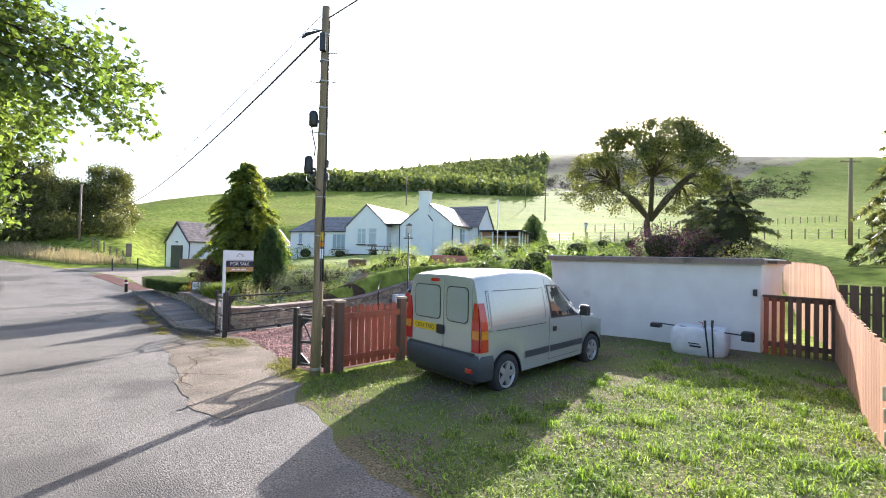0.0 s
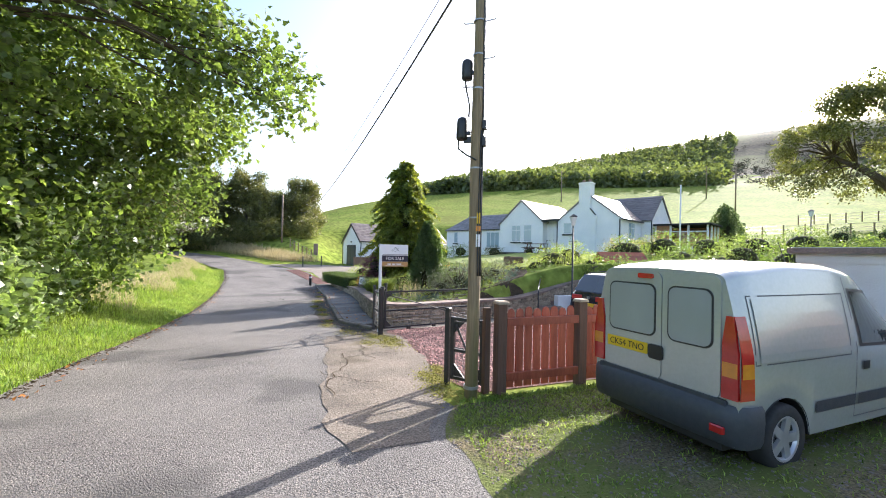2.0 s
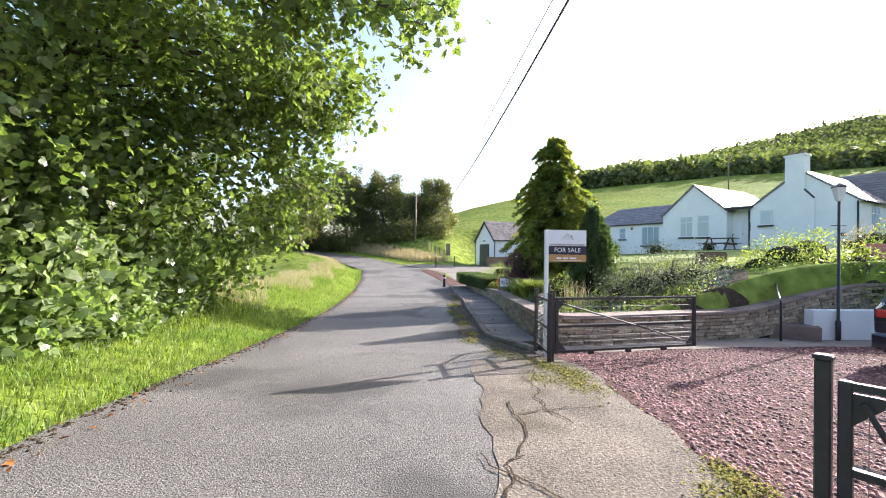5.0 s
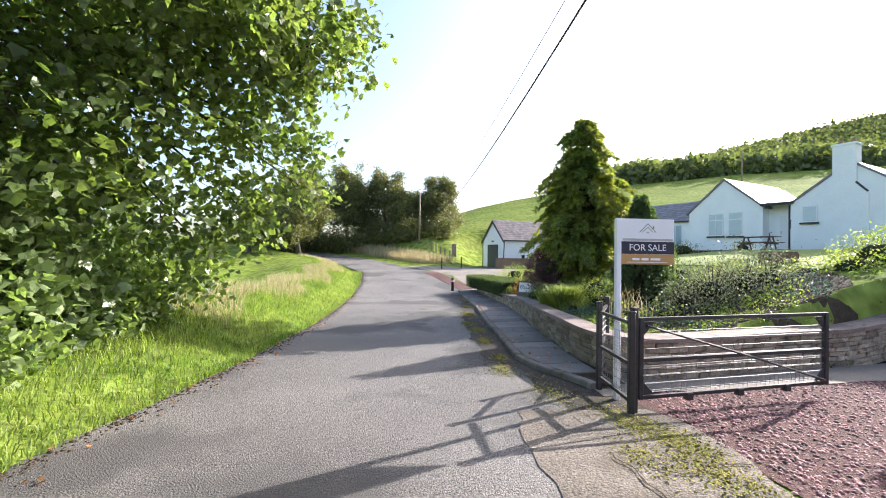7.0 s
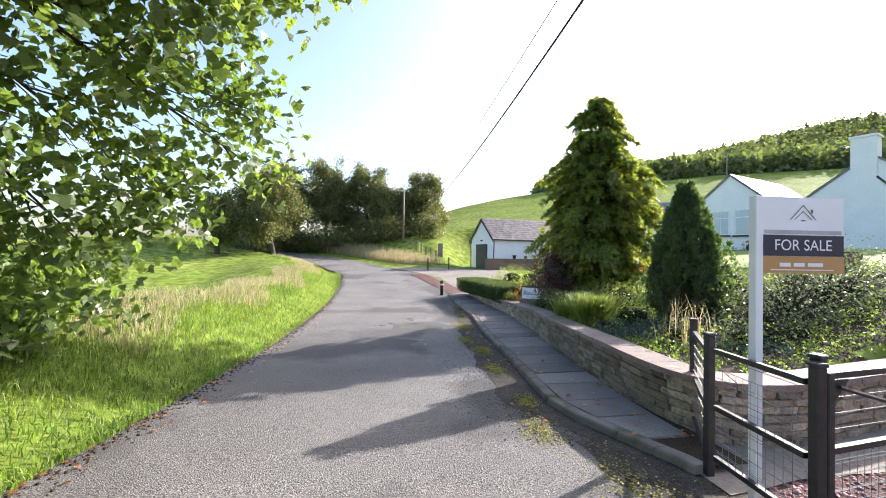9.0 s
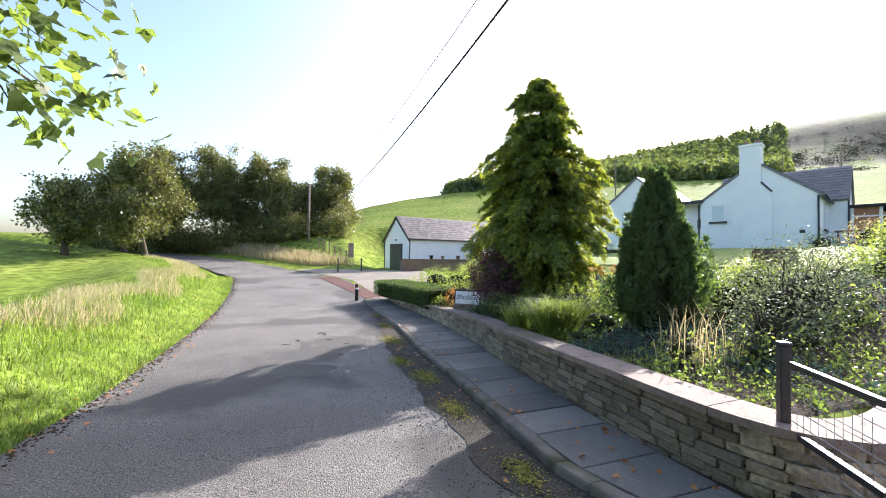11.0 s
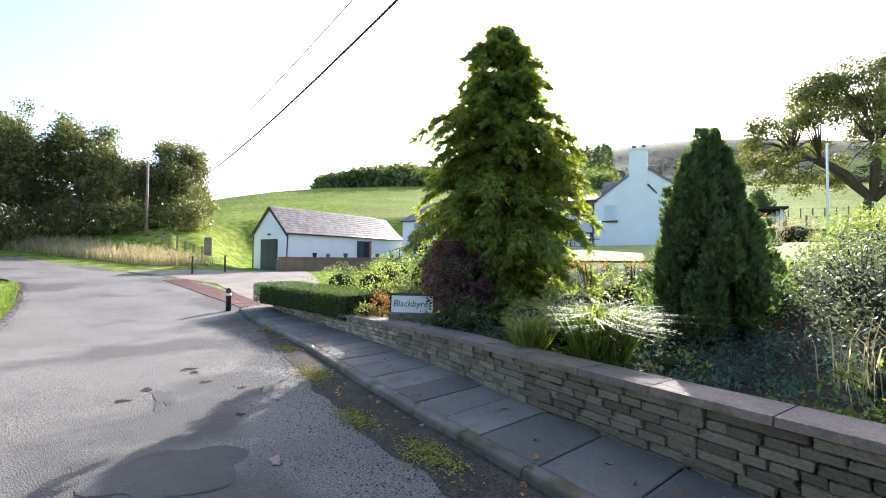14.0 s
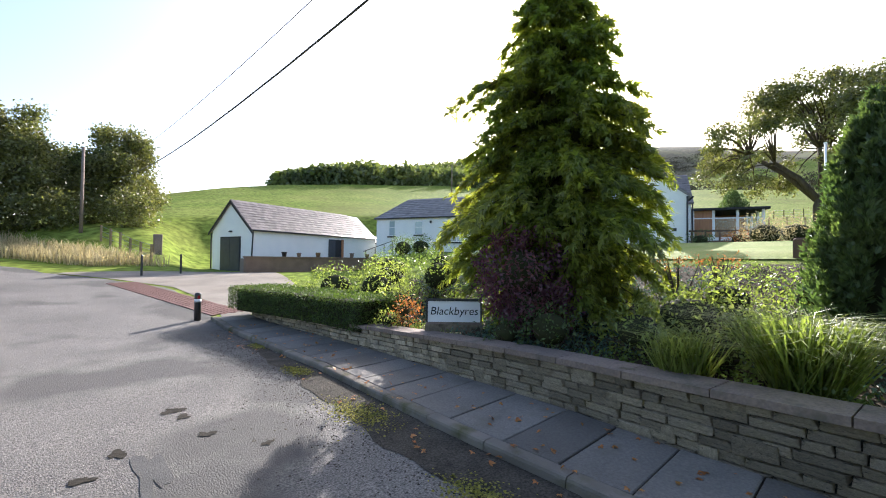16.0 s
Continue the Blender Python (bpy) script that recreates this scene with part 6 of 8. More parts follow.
# roadside sycamore and the thicket below it
g = np.random.default_rng(3)
blobs = [(-6.2, 10.5, 6.4, 2.6, 2.6, 1.8), (-4.6, 12.2, 5.6, 2.0, 2.0, 1.3), (-3.0, 11.6, 6.3, 1.7, 1.8, 1.1), (-1.9, 11.2, 6.9, 1.3, 1.4, 0.9), (-3.6, 9.0, 6.6, 2.0, 1.8, 1.2), (-5.5, 14.0, 4.6, 1.7, 1.7, 1.3),
         (-4.4, 14.6, 6.1, 1.6, 1.5, 1.1), (-3.2, 13.4, 5.2, 1.2, 1.2, 0.9), (-7.6, 8.0, 5.4, 2.4, 2.6, 2.2), (-2.0, 9.6, 7.6, 1.6, 1.5, 0.9), (-1.2, 11.9, 5.7, 0.8, 0.9, 0.55), (-0.75, 11.9, 6.6, 0.6, 0.7, 0.4),
         (-5.8, 8.2, 8.2, 2.4, 2.4, 1.6), (-4.6, 15.6, 5.0, 1.2, 1.2, 0.9), (-6.6, 15.8, 6.0, 1.7, 1.7, 1.3), (-2.4, 12.6, 7.6, 1.3, 1.3, 0.8), (-6.5, 12.5, 3.4, 1.8, 2.0, 1.6), (-6.0, 15.6, 2.6, 1.3, 1.5, 1.4),
         (-3.6, 10.9, 4.5, 1.0, 1.2, 0.6), (-2.7, 13.9, 7.0, 1.0, 1.0, 0.7),
         (1.05, 11.9, 5.6, 0.65, 0.7, 0.35), (0.2, 11.7, 5.9, 0.9, 0.9, 0.55), (-0.8, 11.6, 5.7, 1.1, 1.1, 0.8), (1.0, 11.0, 4.5, 0.55, 0.6, 0.3), (0.2, 11.0, 4.9, 0.8, 0.8, 0.5), (-0.9, 11.4, 4.7, 0.9, 1.0, 0.6), (-1.8, 12.5, 4.6, 1.1, 1.2, 0.8),
         (-1.6, 14.6, 3.9, 0.9, 1.0, 0.7), (-1.35, 15.6, 3.0, 0.55, 0.7, 0.5), (-2.2, 15.4, 3.0, 0.9, 1.0, 0.8), (-2.5, 15.7, 2.0, 0.75, 0.9, 0.7), (-3.3, 15.5, 1.4, 0.8, 1.0, 0.9), (-3.4, 14.2, 2.4, 1.0, 1.2, 1.0), (-2.8, 13.2, 3.6, 1.0, 1.1, 0.8),
         (-0.8, 15.2, 5.3, 0.8, 0.8, 0.5), (-1.0, 14.3, 4.9, 0.8, 0.8, 0.6), (-3.6, 12.4, 2.6, 0.9, 1.2, 1.0), (-4.0, 10.4, 3.0, 1.0, 1.4, 1.1), (-4.2, 16.2, 0.8, 0.8, 0.9, 0.8),
         (-0.75, 14.5, 4.4, 0.6, 0.7, 0.45), (-1.5, 14.9, 4.5, 0.8, 0.9, 0.6), (-2.2, 14.2, 5.2, 1.2, 1.2, 0.8), (-2.0, 13.4, 4.4, 1.0, 1.1, 0.7), (-3.0, 15.2, 4.2, 1.2, 1.1, 0.9), (-1.5, 16.2, 2.5, 0.4, 0.5, 0.35), (-3.8, 13.6, 3.4, 1.1, 1.2, 0.9), (-4.6, 12.2, 4.2, 1.4, 1.5, 1.2)]
tree("sycamore_tree", "large leafy green sycamore overhanging the lane", (-6.4, 11.0, -0.35), (-6.2, 11.0, 3.6), 0.22, blobs, M_LEAF, 0.125, 44, 15, 0.19, 3, 11, 0.74, 4, [(-6.2, 10.2, 5.0), (-5.3, 12.2, 4.6), (-4.9, 10.6, 5.4), (-6.0, 13.6, 4.4)], 0.9, 0.25)
bush = thing("thicket", "dense green roadside thicket with ivy and saplings", "bush")
tb = [(x + 0.45, y, z, a, b, c) for x, y, z, a, b, c in ((-5.2, 7.2, 1.0, 1.2, 1.5, 1.5), (-5.3, 9.3, 1.1, 1.1, 1.4, 1.6), (-5.2, 11.2, 1.0, 1.0, 1.3, 1.6), (-5.3, 13.0, 0.8, 1.0, 1.2, 1.5), (-5.5, 14.7, 0.7, 1.0, 1.1, 1.4), (-5.8, 16.2, 0.4, 0.9, 1.0, 1.2), (-6.3, 17.6, 0.0, 0.8, 0.9, 0.9),
      (-6.2, 10.0, 2.6, 1.4, 2.2, 1.4), (-6.0, 13.4, 2.3, 1.2, 1.8, 1.3), (-6.8, 6.5, 2.5, 1.8, 2.4, 2.4), (-5.4, 5.2, 0.8, 1.3, 1.3, 1.3), (-5.6, 15.2, 2.2, 0.9, 1.1, 1.0), (-5.2, 12.2, 0.2, 0.8, 2.2, 0.7), (-5.1, 8.6, 0.3, 0.8, 2.2, 0.7), (-5.3, 15.4, 0.1, 0.7, 1.5, 0.6))]
tm = Mesh()
for k in range(26):
    x, y = g.uniform(-6.8, -5.0), g.uniform(5, 17)
    z = land_at(x, y)
    tm.tube([(x, y, z - 0.1), (x + g.normal() * 0.2, y + g.normal() * 0.2, z + 0.9), (x + g.normal() * 0.5, y + g.normal() * 0.5, z + g.uniform(1.6, 2.8))], [0.03, 0.022, 0.008], 5)
part("stem_tangle", tm, M_BARK, bush)
lf = leaf_mesh("leaves", M_IVY, tufts(g, tb, 92, 15, 0.16, 0.5), 0.7, 0.145, 0.78, 3, 0.3, 21)
lf.parent = bush


def shrub(name, label, blobs, leaf_mat, size, per, leaves, spread, seed, lobes=1, aspect=0.5, core=0.7, up=0.5, category="shrub", droop=0.2, stems=8):
    core = min(core, 0.62) * 0.85
    s = thing(name, label, category)
    gg = np.random.default_rng(seed)
    st = Mesh()
    for x, y, z, rx, ry, rz in blobs:
        gz = land_at(x, y)
        for _ in range(stems):
            q = in_blob(gg, 1, (x, y, z), (rx, ry, rz), 0.7)[0]
            st.tube([(x + gg.normal() * 0.06, y + gg.normal() * 0.06, gz - 0.05), ((x + q[0]) / 2, (y + q[1]) / 2, (gz + q[2]) / 2 + 0.05), tuple(q)], [0.02, 0.012, 0.004], 4)
    part("stem_tangle", st, M_BARK, s)
    # solid dark lumps stand for the shaded inside of the shrub
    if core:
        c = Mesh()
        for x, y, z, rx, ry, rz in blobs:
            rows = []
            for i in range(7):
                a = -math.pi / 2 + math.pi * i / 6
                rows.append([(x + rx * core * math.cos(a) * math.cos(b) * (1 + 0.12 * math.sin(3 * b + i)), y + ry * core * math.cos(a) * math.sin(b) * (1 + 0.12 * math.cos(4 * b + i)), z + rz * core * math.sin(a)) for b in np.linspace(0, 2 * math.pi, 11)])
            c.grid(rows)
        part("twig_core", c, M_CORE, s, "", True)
    lf = leaf_mesh("leaves", leaf_mat, tufts(gg, blobs, per * 1.25, leaves, spread, 0.62 if core else 0.3), up, size, aspect, lobes, droop, seed)
    lf.parent = s
    return s


# ---- conifers ----
def conifer(name, label, x, y, z0, h, profile, leaf_mat, seed, levels=20, boughs=11, leafsize=0.15, twigs=15, droop=0.34, stray=()):
    """Tiers of arching boughs that carry flat drooping fronds. profile: (share of height, radius); stray: long single boughs (height, length, bearing)."""
    g = np.random.default_rng(seed)
    t = thing(name, label, "conifer")
    trunk = Mesh().tube([(x, y, z0 - 0.3), (x, y, z0 + h * 0.5), (x, y, z0 + h * 0.98)], [0.03 * h, 0.018 * h, 0.015], 10)
    C, O = [], []
    rows = []
    for lv in range(levels):
        f = (lv + 0.4) / levels
        rad = float(np.interp(f, [p[0] for p in profile], [p[1] for p in profile]))
        nb = max(5, int(boughs * (0.45 + 0.55 * rad / max(p[1] for p in profile))))
        for b in range(nb):
            rows.append((z0 + (f + g.normal() * 0.25 / levels) * h, rad * g.uniform(0.6, 1.16), 2 * math.pi * (b + g.uniform(-0.4, 0.4)) / nb + lv * 1.7))
    rows += [(z0 + q * h, L, radians(a)) for q, L, a in stray]
    for zb, L, a in rows:
        ca, sa = math.cos(a), math.sin(a)
        n = max(8, int(twigs * (0.35 + L)))
        u = g.uniform(0.18, 1.0, n) ** 0.75
        w = 0.42 * (0.35 + 0.45 * L) * (1.15 - 0.75 * u)
        lat = g.uniform(-1, 1, n) * w
        arch = lambda q: 0.16 * L * np.sin(q * 2.6) - droop * L * q ** 3
        tip = np.stack([x + ca * L * u - sa * lat, y + sa * L * u + ca * lat, zb + arch(u) - 0.35 * np.abs(lat)], 1)
        root = np.stack([x + ca * L * u * 0.86, y + sa * L * u * 0.86, zb + arch(u * 0.86)], 1)
        m = 8
        q = g.uniform(0.0, 1.0, (n, m, 1))
        p = root[:, None, :] * (1 - q) + tip[:, None, :] * q + g.normal(size=(n, m, 3)) * np.array([0.035, 0.035, 0.022])
        o = np.stack([ca - sa * lat / (w + 1e-6) * 0.7, sa + ca * lat / (w + 1e-6) * 0.7, -0.15 - 0.75 * u], 1)
        C.append(p.reshape(-1, 3))
        O.append(np.repeat(o, m, 0))
        trunk.tube([(x, y, zb), (x + ca * L * 0.5, y + sa * L * 0.5, zb + float(arch(0.5))), (x + ca * L * 0.9, y + sa * L * 0.9, zb + float(arch(0.9)))], [0.03, 0.018, 0.006], 4)
    part("trunk", trunk, M_BARK, t, "", True)
    # dark spindle round the trunk, coloured as the shade between the boughs
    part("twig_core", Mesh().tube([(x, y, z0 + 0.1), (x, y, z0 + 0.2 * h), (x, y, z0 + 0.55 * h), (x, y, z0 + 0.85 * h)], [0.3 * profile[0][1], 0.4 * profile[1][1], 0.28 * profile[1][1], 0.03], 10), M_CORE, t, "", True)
    lf = leaf_mesh("crown", leaf_mat, np.concatenate(C), 1.6, leafsize, 0.2, 2, 0.1, seed, np.concatenate(O))
    lf.parent = t
    return t


TALL = ((0.0, 1.4), (0.1, 1.85), (0.25, 2.12), (0.4, 1.92), (0.55, 1.68), (0.75, 1.22), (0.9, 0.78), (1.0, 0.2))
SPREAD = ((0.0, 0.8), (0.2, 1.0), (0.5, 0.75), (0.8, 0.4), (1.0, 0.06))
SPIRE = ((0.0, 1.0), (0.1, 1.0), (0.5, 0.6), (0.85, 0.22), (1.0, 0.03))
# the last five strays, mostly hidden, are added to widen its shadow on the lane
conifer("conifer_tree", "tall green-gold conifer in the garden bed", 6.9, 22.6, 0.0, 6.4, TALL, M_CONIFER, 5, 27, 14, 0.19, 13, 0.3, stray=((0.66, 2.1, 134), (0.67, 1.85, 140), (0.64, 1.8, 128), (0.58, 1.9, -42), (0.4, 2.15, -35), (0.2, 2.6, 100), (0.28, 2.6, 85), (0.36, 2.4, 95), (0.14, 2.4, 112), (0.3, 2.5, 110)))


def column_shrub(name, label, x, y, z0, h, r, material, seed, plumes=90, side=(), n=210):
    """A dense upright evergreen made of many feathery flame-shaped plumes."""
    g = np.random.default_rng(seed)
    t = thing(name, label, "conifer")
    C, O = [], []
    tops = []
    for k in range(plumes):
        f = (k + 0.5) / plumes
        a = 2.4 * k + g.normal() * 0.3
        rad = r * float(np.interp(f, [0, 0.2, 0.45, 0.7, 0.9, 1], [0.8, 0.92, 0.8, 0.55, 0.26, 0.0])) * g.uniform(0.82, 1.1)
        tops.append((x + math.cos(a) * rad, y + math.sin(a) * rad, z0 + f * h * 0.8, a, h * g.uniform(0.16, 0.25), r * g.uniform(0.15, 0.24)))
    tops += [(x + dx, y + dy, z0 + zz, math.atan2(dy, dx), hh, rr) for dx, dy, zz, hh, rr in side]
    for px, py, pz, a, hh, rr in tops:
        q = g.uniform(0, 1, n)
        w = rr * np.sin(np.clip(0.12 + 0.88 * q, 0, 1) * math.pi) ** 0.8 * np.sqrt(g.uniform(0.1, 1, n))
        b = g.uniform(0, 2 * math.pi, n)
        C.append(np.stack([px + w * np.cos(b) + math.cos(a) * 0.1 * hh * q, py + w * np.sin(b) + math.sin(a) * 0.1 * hh * q, pz + q * hh], 1))
        O.append(np.stack([np.cos(b) * 0.45 + math.cos(a) * 0.2, np.sin(b) * 0.45 + math.sin(a) * 0.2, np.full(n, 1.1)], 1))
    lf = leaf_mesh("crown", material, np.concatenate(C), 0.0, 0.026 + 0.024 * h, 0.24, 2, -0.4, seed, np.concatenate(O))
    lf.parent = t
    # dark filling in the colour of the shade behind the plumes
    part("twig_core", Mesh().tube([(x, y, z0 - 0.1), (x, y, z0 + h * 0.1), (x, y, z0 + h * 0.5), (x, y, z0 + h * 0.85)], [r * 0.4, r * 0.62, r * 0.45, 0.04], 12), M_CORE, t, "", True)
    return t


column_shrub("thuja", "dense upright dark green thuja in the border", 6.65, 18.25, -0.15, 3.05, 0.63, M_THUJA, 8, 110, ((0.45, -0.5, 0.75, 1.0, 0.2), (0.3, -0.62, 0.5, 0.8, 0.2), (-0.5, 0.5, 0.3, 0.75, 0.22)))
column_shrub("round_conifer", "rounded dark green conifer beside the house", 36.6, 26.0, 2.6, 3.7, 1.45, M_THUJA, 10, 80, (), 150)
shrub("purple_shrub", "round purple-leaved shrub below the tall conifer", [(5.4, 22.25, 0.75, 0.8, 0.75, 0.75), (5.5, 22.1, 0.2, 0.65, 0.65, 0.55)], M_PURPLE, 0.07, 430, 12, 0.07, 41, core=0.6)
shrub("evergreen_shrub", "small dark evergreen spilling over the wall", [(5.0, 21.5, 0.0, 0.4, 0.5, 0.42), (4.9, 22.2, -0.15, 0.3, 0.35, 0.3)], M_THUJA, 0.06, 300, 8, 0.06, 42)
shrub("arching_shrub", "sprawling arching shrub with small silvery leaves", [(7.4, 16.6, 0.55, 1.0, 0.8, 0.75), (8.4, 16.9, 0.7, 0.9, 0.8, 0.8), (6.5, 16.2, 0.35, 0.7, 0.6, 0.5), (9.3, 17.2, 0.8, 0.9, 0.8, 0.7)], M_SILVER, 0.055, 270, 10, 0.17, 43, core=0.3, stems=46)
shrub("border_shrub", "yellow-green border shrub with fine leaves", [(6.2, 20.1, 0.2, 0.75, 0.7, 0.5), (7.2, 19.9, 0.35, 0.7, 0.6, 0.5), (5.5, 20.5, 0.05, 0.5, 0.5, 0.4)], M_LEAFYEL, 0.07, 230, 10, 0.08, 44)
shrub("border_shrub", "mixed green border planting behind the wall", [(5.3, 19.6, -0.05, 0.5, 0.6, 0.32), (5.9, 18.9, 0.0, 0.6, 0.5, 0.32), (7.9, 18.9, 0.45, 0.7, 0.6, 0.45), (8.0, 17.9, 0.5, 0.6, 0.5, 0.45)], M_LEAF, 0.07, 220, 10, 0.08, 45)
shrub("juniper", "low spreading blue-green juniper", [(5.6, 17.5, -0.02, 0.8, 0.6, 0.22), (6.3, 17.1, 0.05, 0.6, 0.5, 0.22), (5.0, 17.2, -0.08, 0.45, 0.5, 0.16)], M_BLUEGREEN, 0.05, 330, 9, 0.06, 46, aspect=0.3, core=0)
shrub("border_plants", "low mixed plants along the top of the wall", [(5.1, 16.3, 0.08, 0.5, 0.4, 0.22), (5.9, 15.9, 0.1, 0.5, 0.4, 0.22), (4.7, 17.9, -0.02, 0.25, 0.4, 0.16), (7.0, 16.0, 0.12, 0.4, 0.3, 0.2)], M_LEAFYEL, 0.07, 230, 7, 0.07, 47, core=0.4)
shrub("drive_shrub", "bright yellow-green shrub above the drive wall", [(9.0, 16.4, 0.35, 0.6, 0.45, 0.4), (9.9, 16.5, 0.35, 0.5, 0.45, 0.35), (8.2, 16.1, 0.25, 0.5, 0.35, 0.28)], M_LEAFYEL, 0.09, 200, 8, 0.09, 48)
shrub("rose_shrub", "tall loose shrub with pale flowers above the drive", [(12.3, 17.2, 1.3, 1.1, 0.9, 0.8), (13.5, 17.6, 1.5, 1.0, 0.9, 0.8), (11.3, 17.0, 1.0, 0.8, 0.7, 0.6), (13.2, 16.4, 0.9, 0.9, 0.7, 0.6)], M_LEAFYEL, 0.08, 170, 9, 0.1, 49)
shrub("garden_shrub", "mixed green shrubs beyond the drive", [(17.0, 17.6, 1.9, 1.3, 1.0, 0.8), (18.8, 17.0, 2.1, 1.3, 1.0, 0.9), (20.6, 16.0, 2.1, 1.4, 1.1, 0.9), (22.6, 15.0, 2.2, 1.3, 1.1, 0.9), (24.5, 14.0, 2.3, 1.5, 1.2, 1.0)], M_LEAF, 0.1, 90, 9, 0.12, 50)
shrub("tawny_shrub", "tawny ornamental grasses and shrubs below the deck", [(20.6, 21.6, 2.1, 1.4, 1.0, 0.75), (22.2, 20.8, 2.2, 1.3, 1.0, 0.7)], M_DRYBLADE, 0.12, 90, 9, 0.14, 51, aspect=0.25)
shrub("heather_mound", "rust-coloured rounded shrub by the house", [(23.4, 22.9, 2.0, 0.9, 0.8, 0.55)], M_ORANGE, 0.08, 150, 9, 0.1, 52)
shrub("dark_shrub", "dark shrub at the foot of the gable", [(22.6, 24.4, 2.0, 0.6, 0.6, 0.5), (20.2, 31.2, 1.9, 0.5, 0.6, 0.5)], M_THUJA, 0.08, 150, 9, 0.08, 53)
shrub("wall_shrub", "rounded dark green shrub below the windows", [(18.6, 34.3, 1.75, 0.9, 0.9, 0.7)], M_LEAFDARK, 0.09, 130, 9, 0.1, 54)
shrub("wall_shrub", "rounded green shrub near the farm wing", [(17.6, 39.4, 1.8, 1.0, 1.0, 0.8), (15.2, 38.2, 1.6, 0.9, 0.9, 0.8)], M_LEAF, 0.09, 130, 9, 0.1, 55)
shrub("bed_shrub", "loose green and yellow border plants behind the hedge", [(5.9, 26.4, -0.1, 0.7, 0.8, 0.5), (6.4, 27.9, 0.15, 0.8, 0.8, 0.7), (6.1, 29.6, 0.1, 0.9, 0.9, 0.7), (7.4, 28.8, 0.4, 0.8, 0.9, 0.6), (5.4, 31.0, -0.3, 0.7, 0.6, 0.5)], M_LEAFYEL, 0.08, 170, 9, 0.1, 56)
shrub("bed_shrub", "grey-green border shrubs above the hedge", [(7.6, 26.6, 0.5, 0.9, 0.8, 0.7), (8.6, 27.6, 0.75, 0.8, 0.8, 0.7), (8.8, 30.5, 0.6, 1.0, 1.0, 0.7)], M_LEAF, 0.08, 150, 9, 0.1, 57)
shrub("orange_plant", "orange and green leafed plant beside the name board", [(5.1, 24.95, -0.1, 0.3, 0.32, 0.28)], M_ORANGE, 0.06, 420, 7, 0.06, 58, core=0.4)
shrub("low_plant", "low yellow-green plant beside the name board", [(4.85, 25.1, -0.28, 0.35, 0.35, 0.2)], M_LEAFYEL, 0.06, 420, 7, 0.06, 59, core=0.4)
shrub("rust_flowers", "rust-coloured faded flower heads above the border", [(7.4, 20.6, 0.95, 0.4, 0.35, 0.12), (8.3, 20.2, 1.0, 0.3, 0.3, 0.1)], M_ORANGE, 0.05, 200, 9, 0.05, 60, core=0)
shrub("round_shrub", "clipped round shrub in the border", [(8.0, 18.6, 0.75, 0.5, 0.5, 0.4)], M_THUJA, 0.06, 300, 8, 0.05, 61)
for x, y, z, r in ((31.0, 15.5, 3.0, 0.7), (29.0, 16.5, 2.8, 0.6), (33.5, 14.5, 3.1, 0.7), (27.5, 18.5, 2.5, 0.6)):
    shrub("round_bush", "rounded dark bush in the upper garden", [(x, y, z, r, r, r * 0.85)], M_THUJA, 0.12, 110, 8, 0.1, int(x * 10), category="bush")
shrub("rhododendron", "broad purplish rhododendron behind the garage", [(26.5, 9.6, 2.6, 2.0, 1.8, 1.5), (28.5, 8.2, 2.4, 1.8, 1.6, 1.4)], M_PURPLE, 0.13, 70, 10, 0.14, 63)
shrub("elder_bush", "green bush behind the garage", [(21.0, 4.4, 1.6, 1.2, 1.1, 1.0), (22.4, 3.6, 1.6, 1.0, 1.0, 0.9)], M_LEAFDARK, 0.11, 90, 9, 0.13, 64)
conifer("dark_conifer", "dark spreading conifer behind the garage", 30.5, 7.0, 1.6, 5.4, [(f, 3.0 * r) for f, r in SPREAD], M_LEAFDARK, 65, 9, 9, 0.3, 5, 0.12)
conifer("dark_conifer", "smaller dark spreading conifer behind the garage", 33.5, 9.5, 1.8, 4.6, [(f, 2.4 * r) for f, r in SPREAD], M_LEAFDARK, 66, 9, 9, 0.3, 5, 0.12)
conifer("spruce", "tall dark spruce at the edge of the garden", 24.0, -0.9, land_at(24.0, -0.9), 9.4, [(f, 2.3 * r) for f, r in SPIRE], M_LEAFDARK, 67, 20, 9, 0.3, 5, 0.4)

# clipped hedge on the far end of the wall
hedge = thing("clipped_hedge", "clipped box hedge along the end of the wall", "hedge")
HL = [(4.95, 25.7), (4.85, 27.2), (4.55, 29.2), (4.15, 31.3)]
hp = along(HL, 0.05)
hc = []
gh = np.random.default_rng(70)
for x, y, h, s in hp:
    n = 130
    side = gh.integers(0, 3, n)
    u, v = gh.uniform(-0.62, 0.62, n), gh.uniform(0, 1, n)
    zb, zt = -0.5, 0.12 + 0.02 * math.sin(s * 3)
    px = np.where(side == 0, u, np.where(side == 1, -0.64, 0.64)) + gh.normal(size=n) * 0.03
    pz = np.where(side == 0, zt, zb + (zt - zb) * v) + gh.normal(size=n) * 0.025
    nx_, ny_ = math.sin(h), -math.cos(h)
    hc.append(np.stack([x + 0.1 - nx_ * px, y - ny_ * px + gh.uniform(-0.05, 0.05, n), pz], 1))
for yy, xx in ((25.65, 4.98), (31.35, 4.15)):
    n = 2500
    hc.append(np.stack([xx + 0.1 + gh.uniform(-0.62, 0.62, n), yy + gh.normal(size=n) * 0.04 + 0, gh.uniform(-0.5, 0.13, n)], 1))
lf = leaf_mesh("leaves", M_HEDGE, np.concatenate(hc), 0.6, 0.05, 0.55, 1, 0.0, 71)
lf.parent = hedge
# dark boxes under the leaves, coloured as the hedge's shaded inside
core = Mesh()
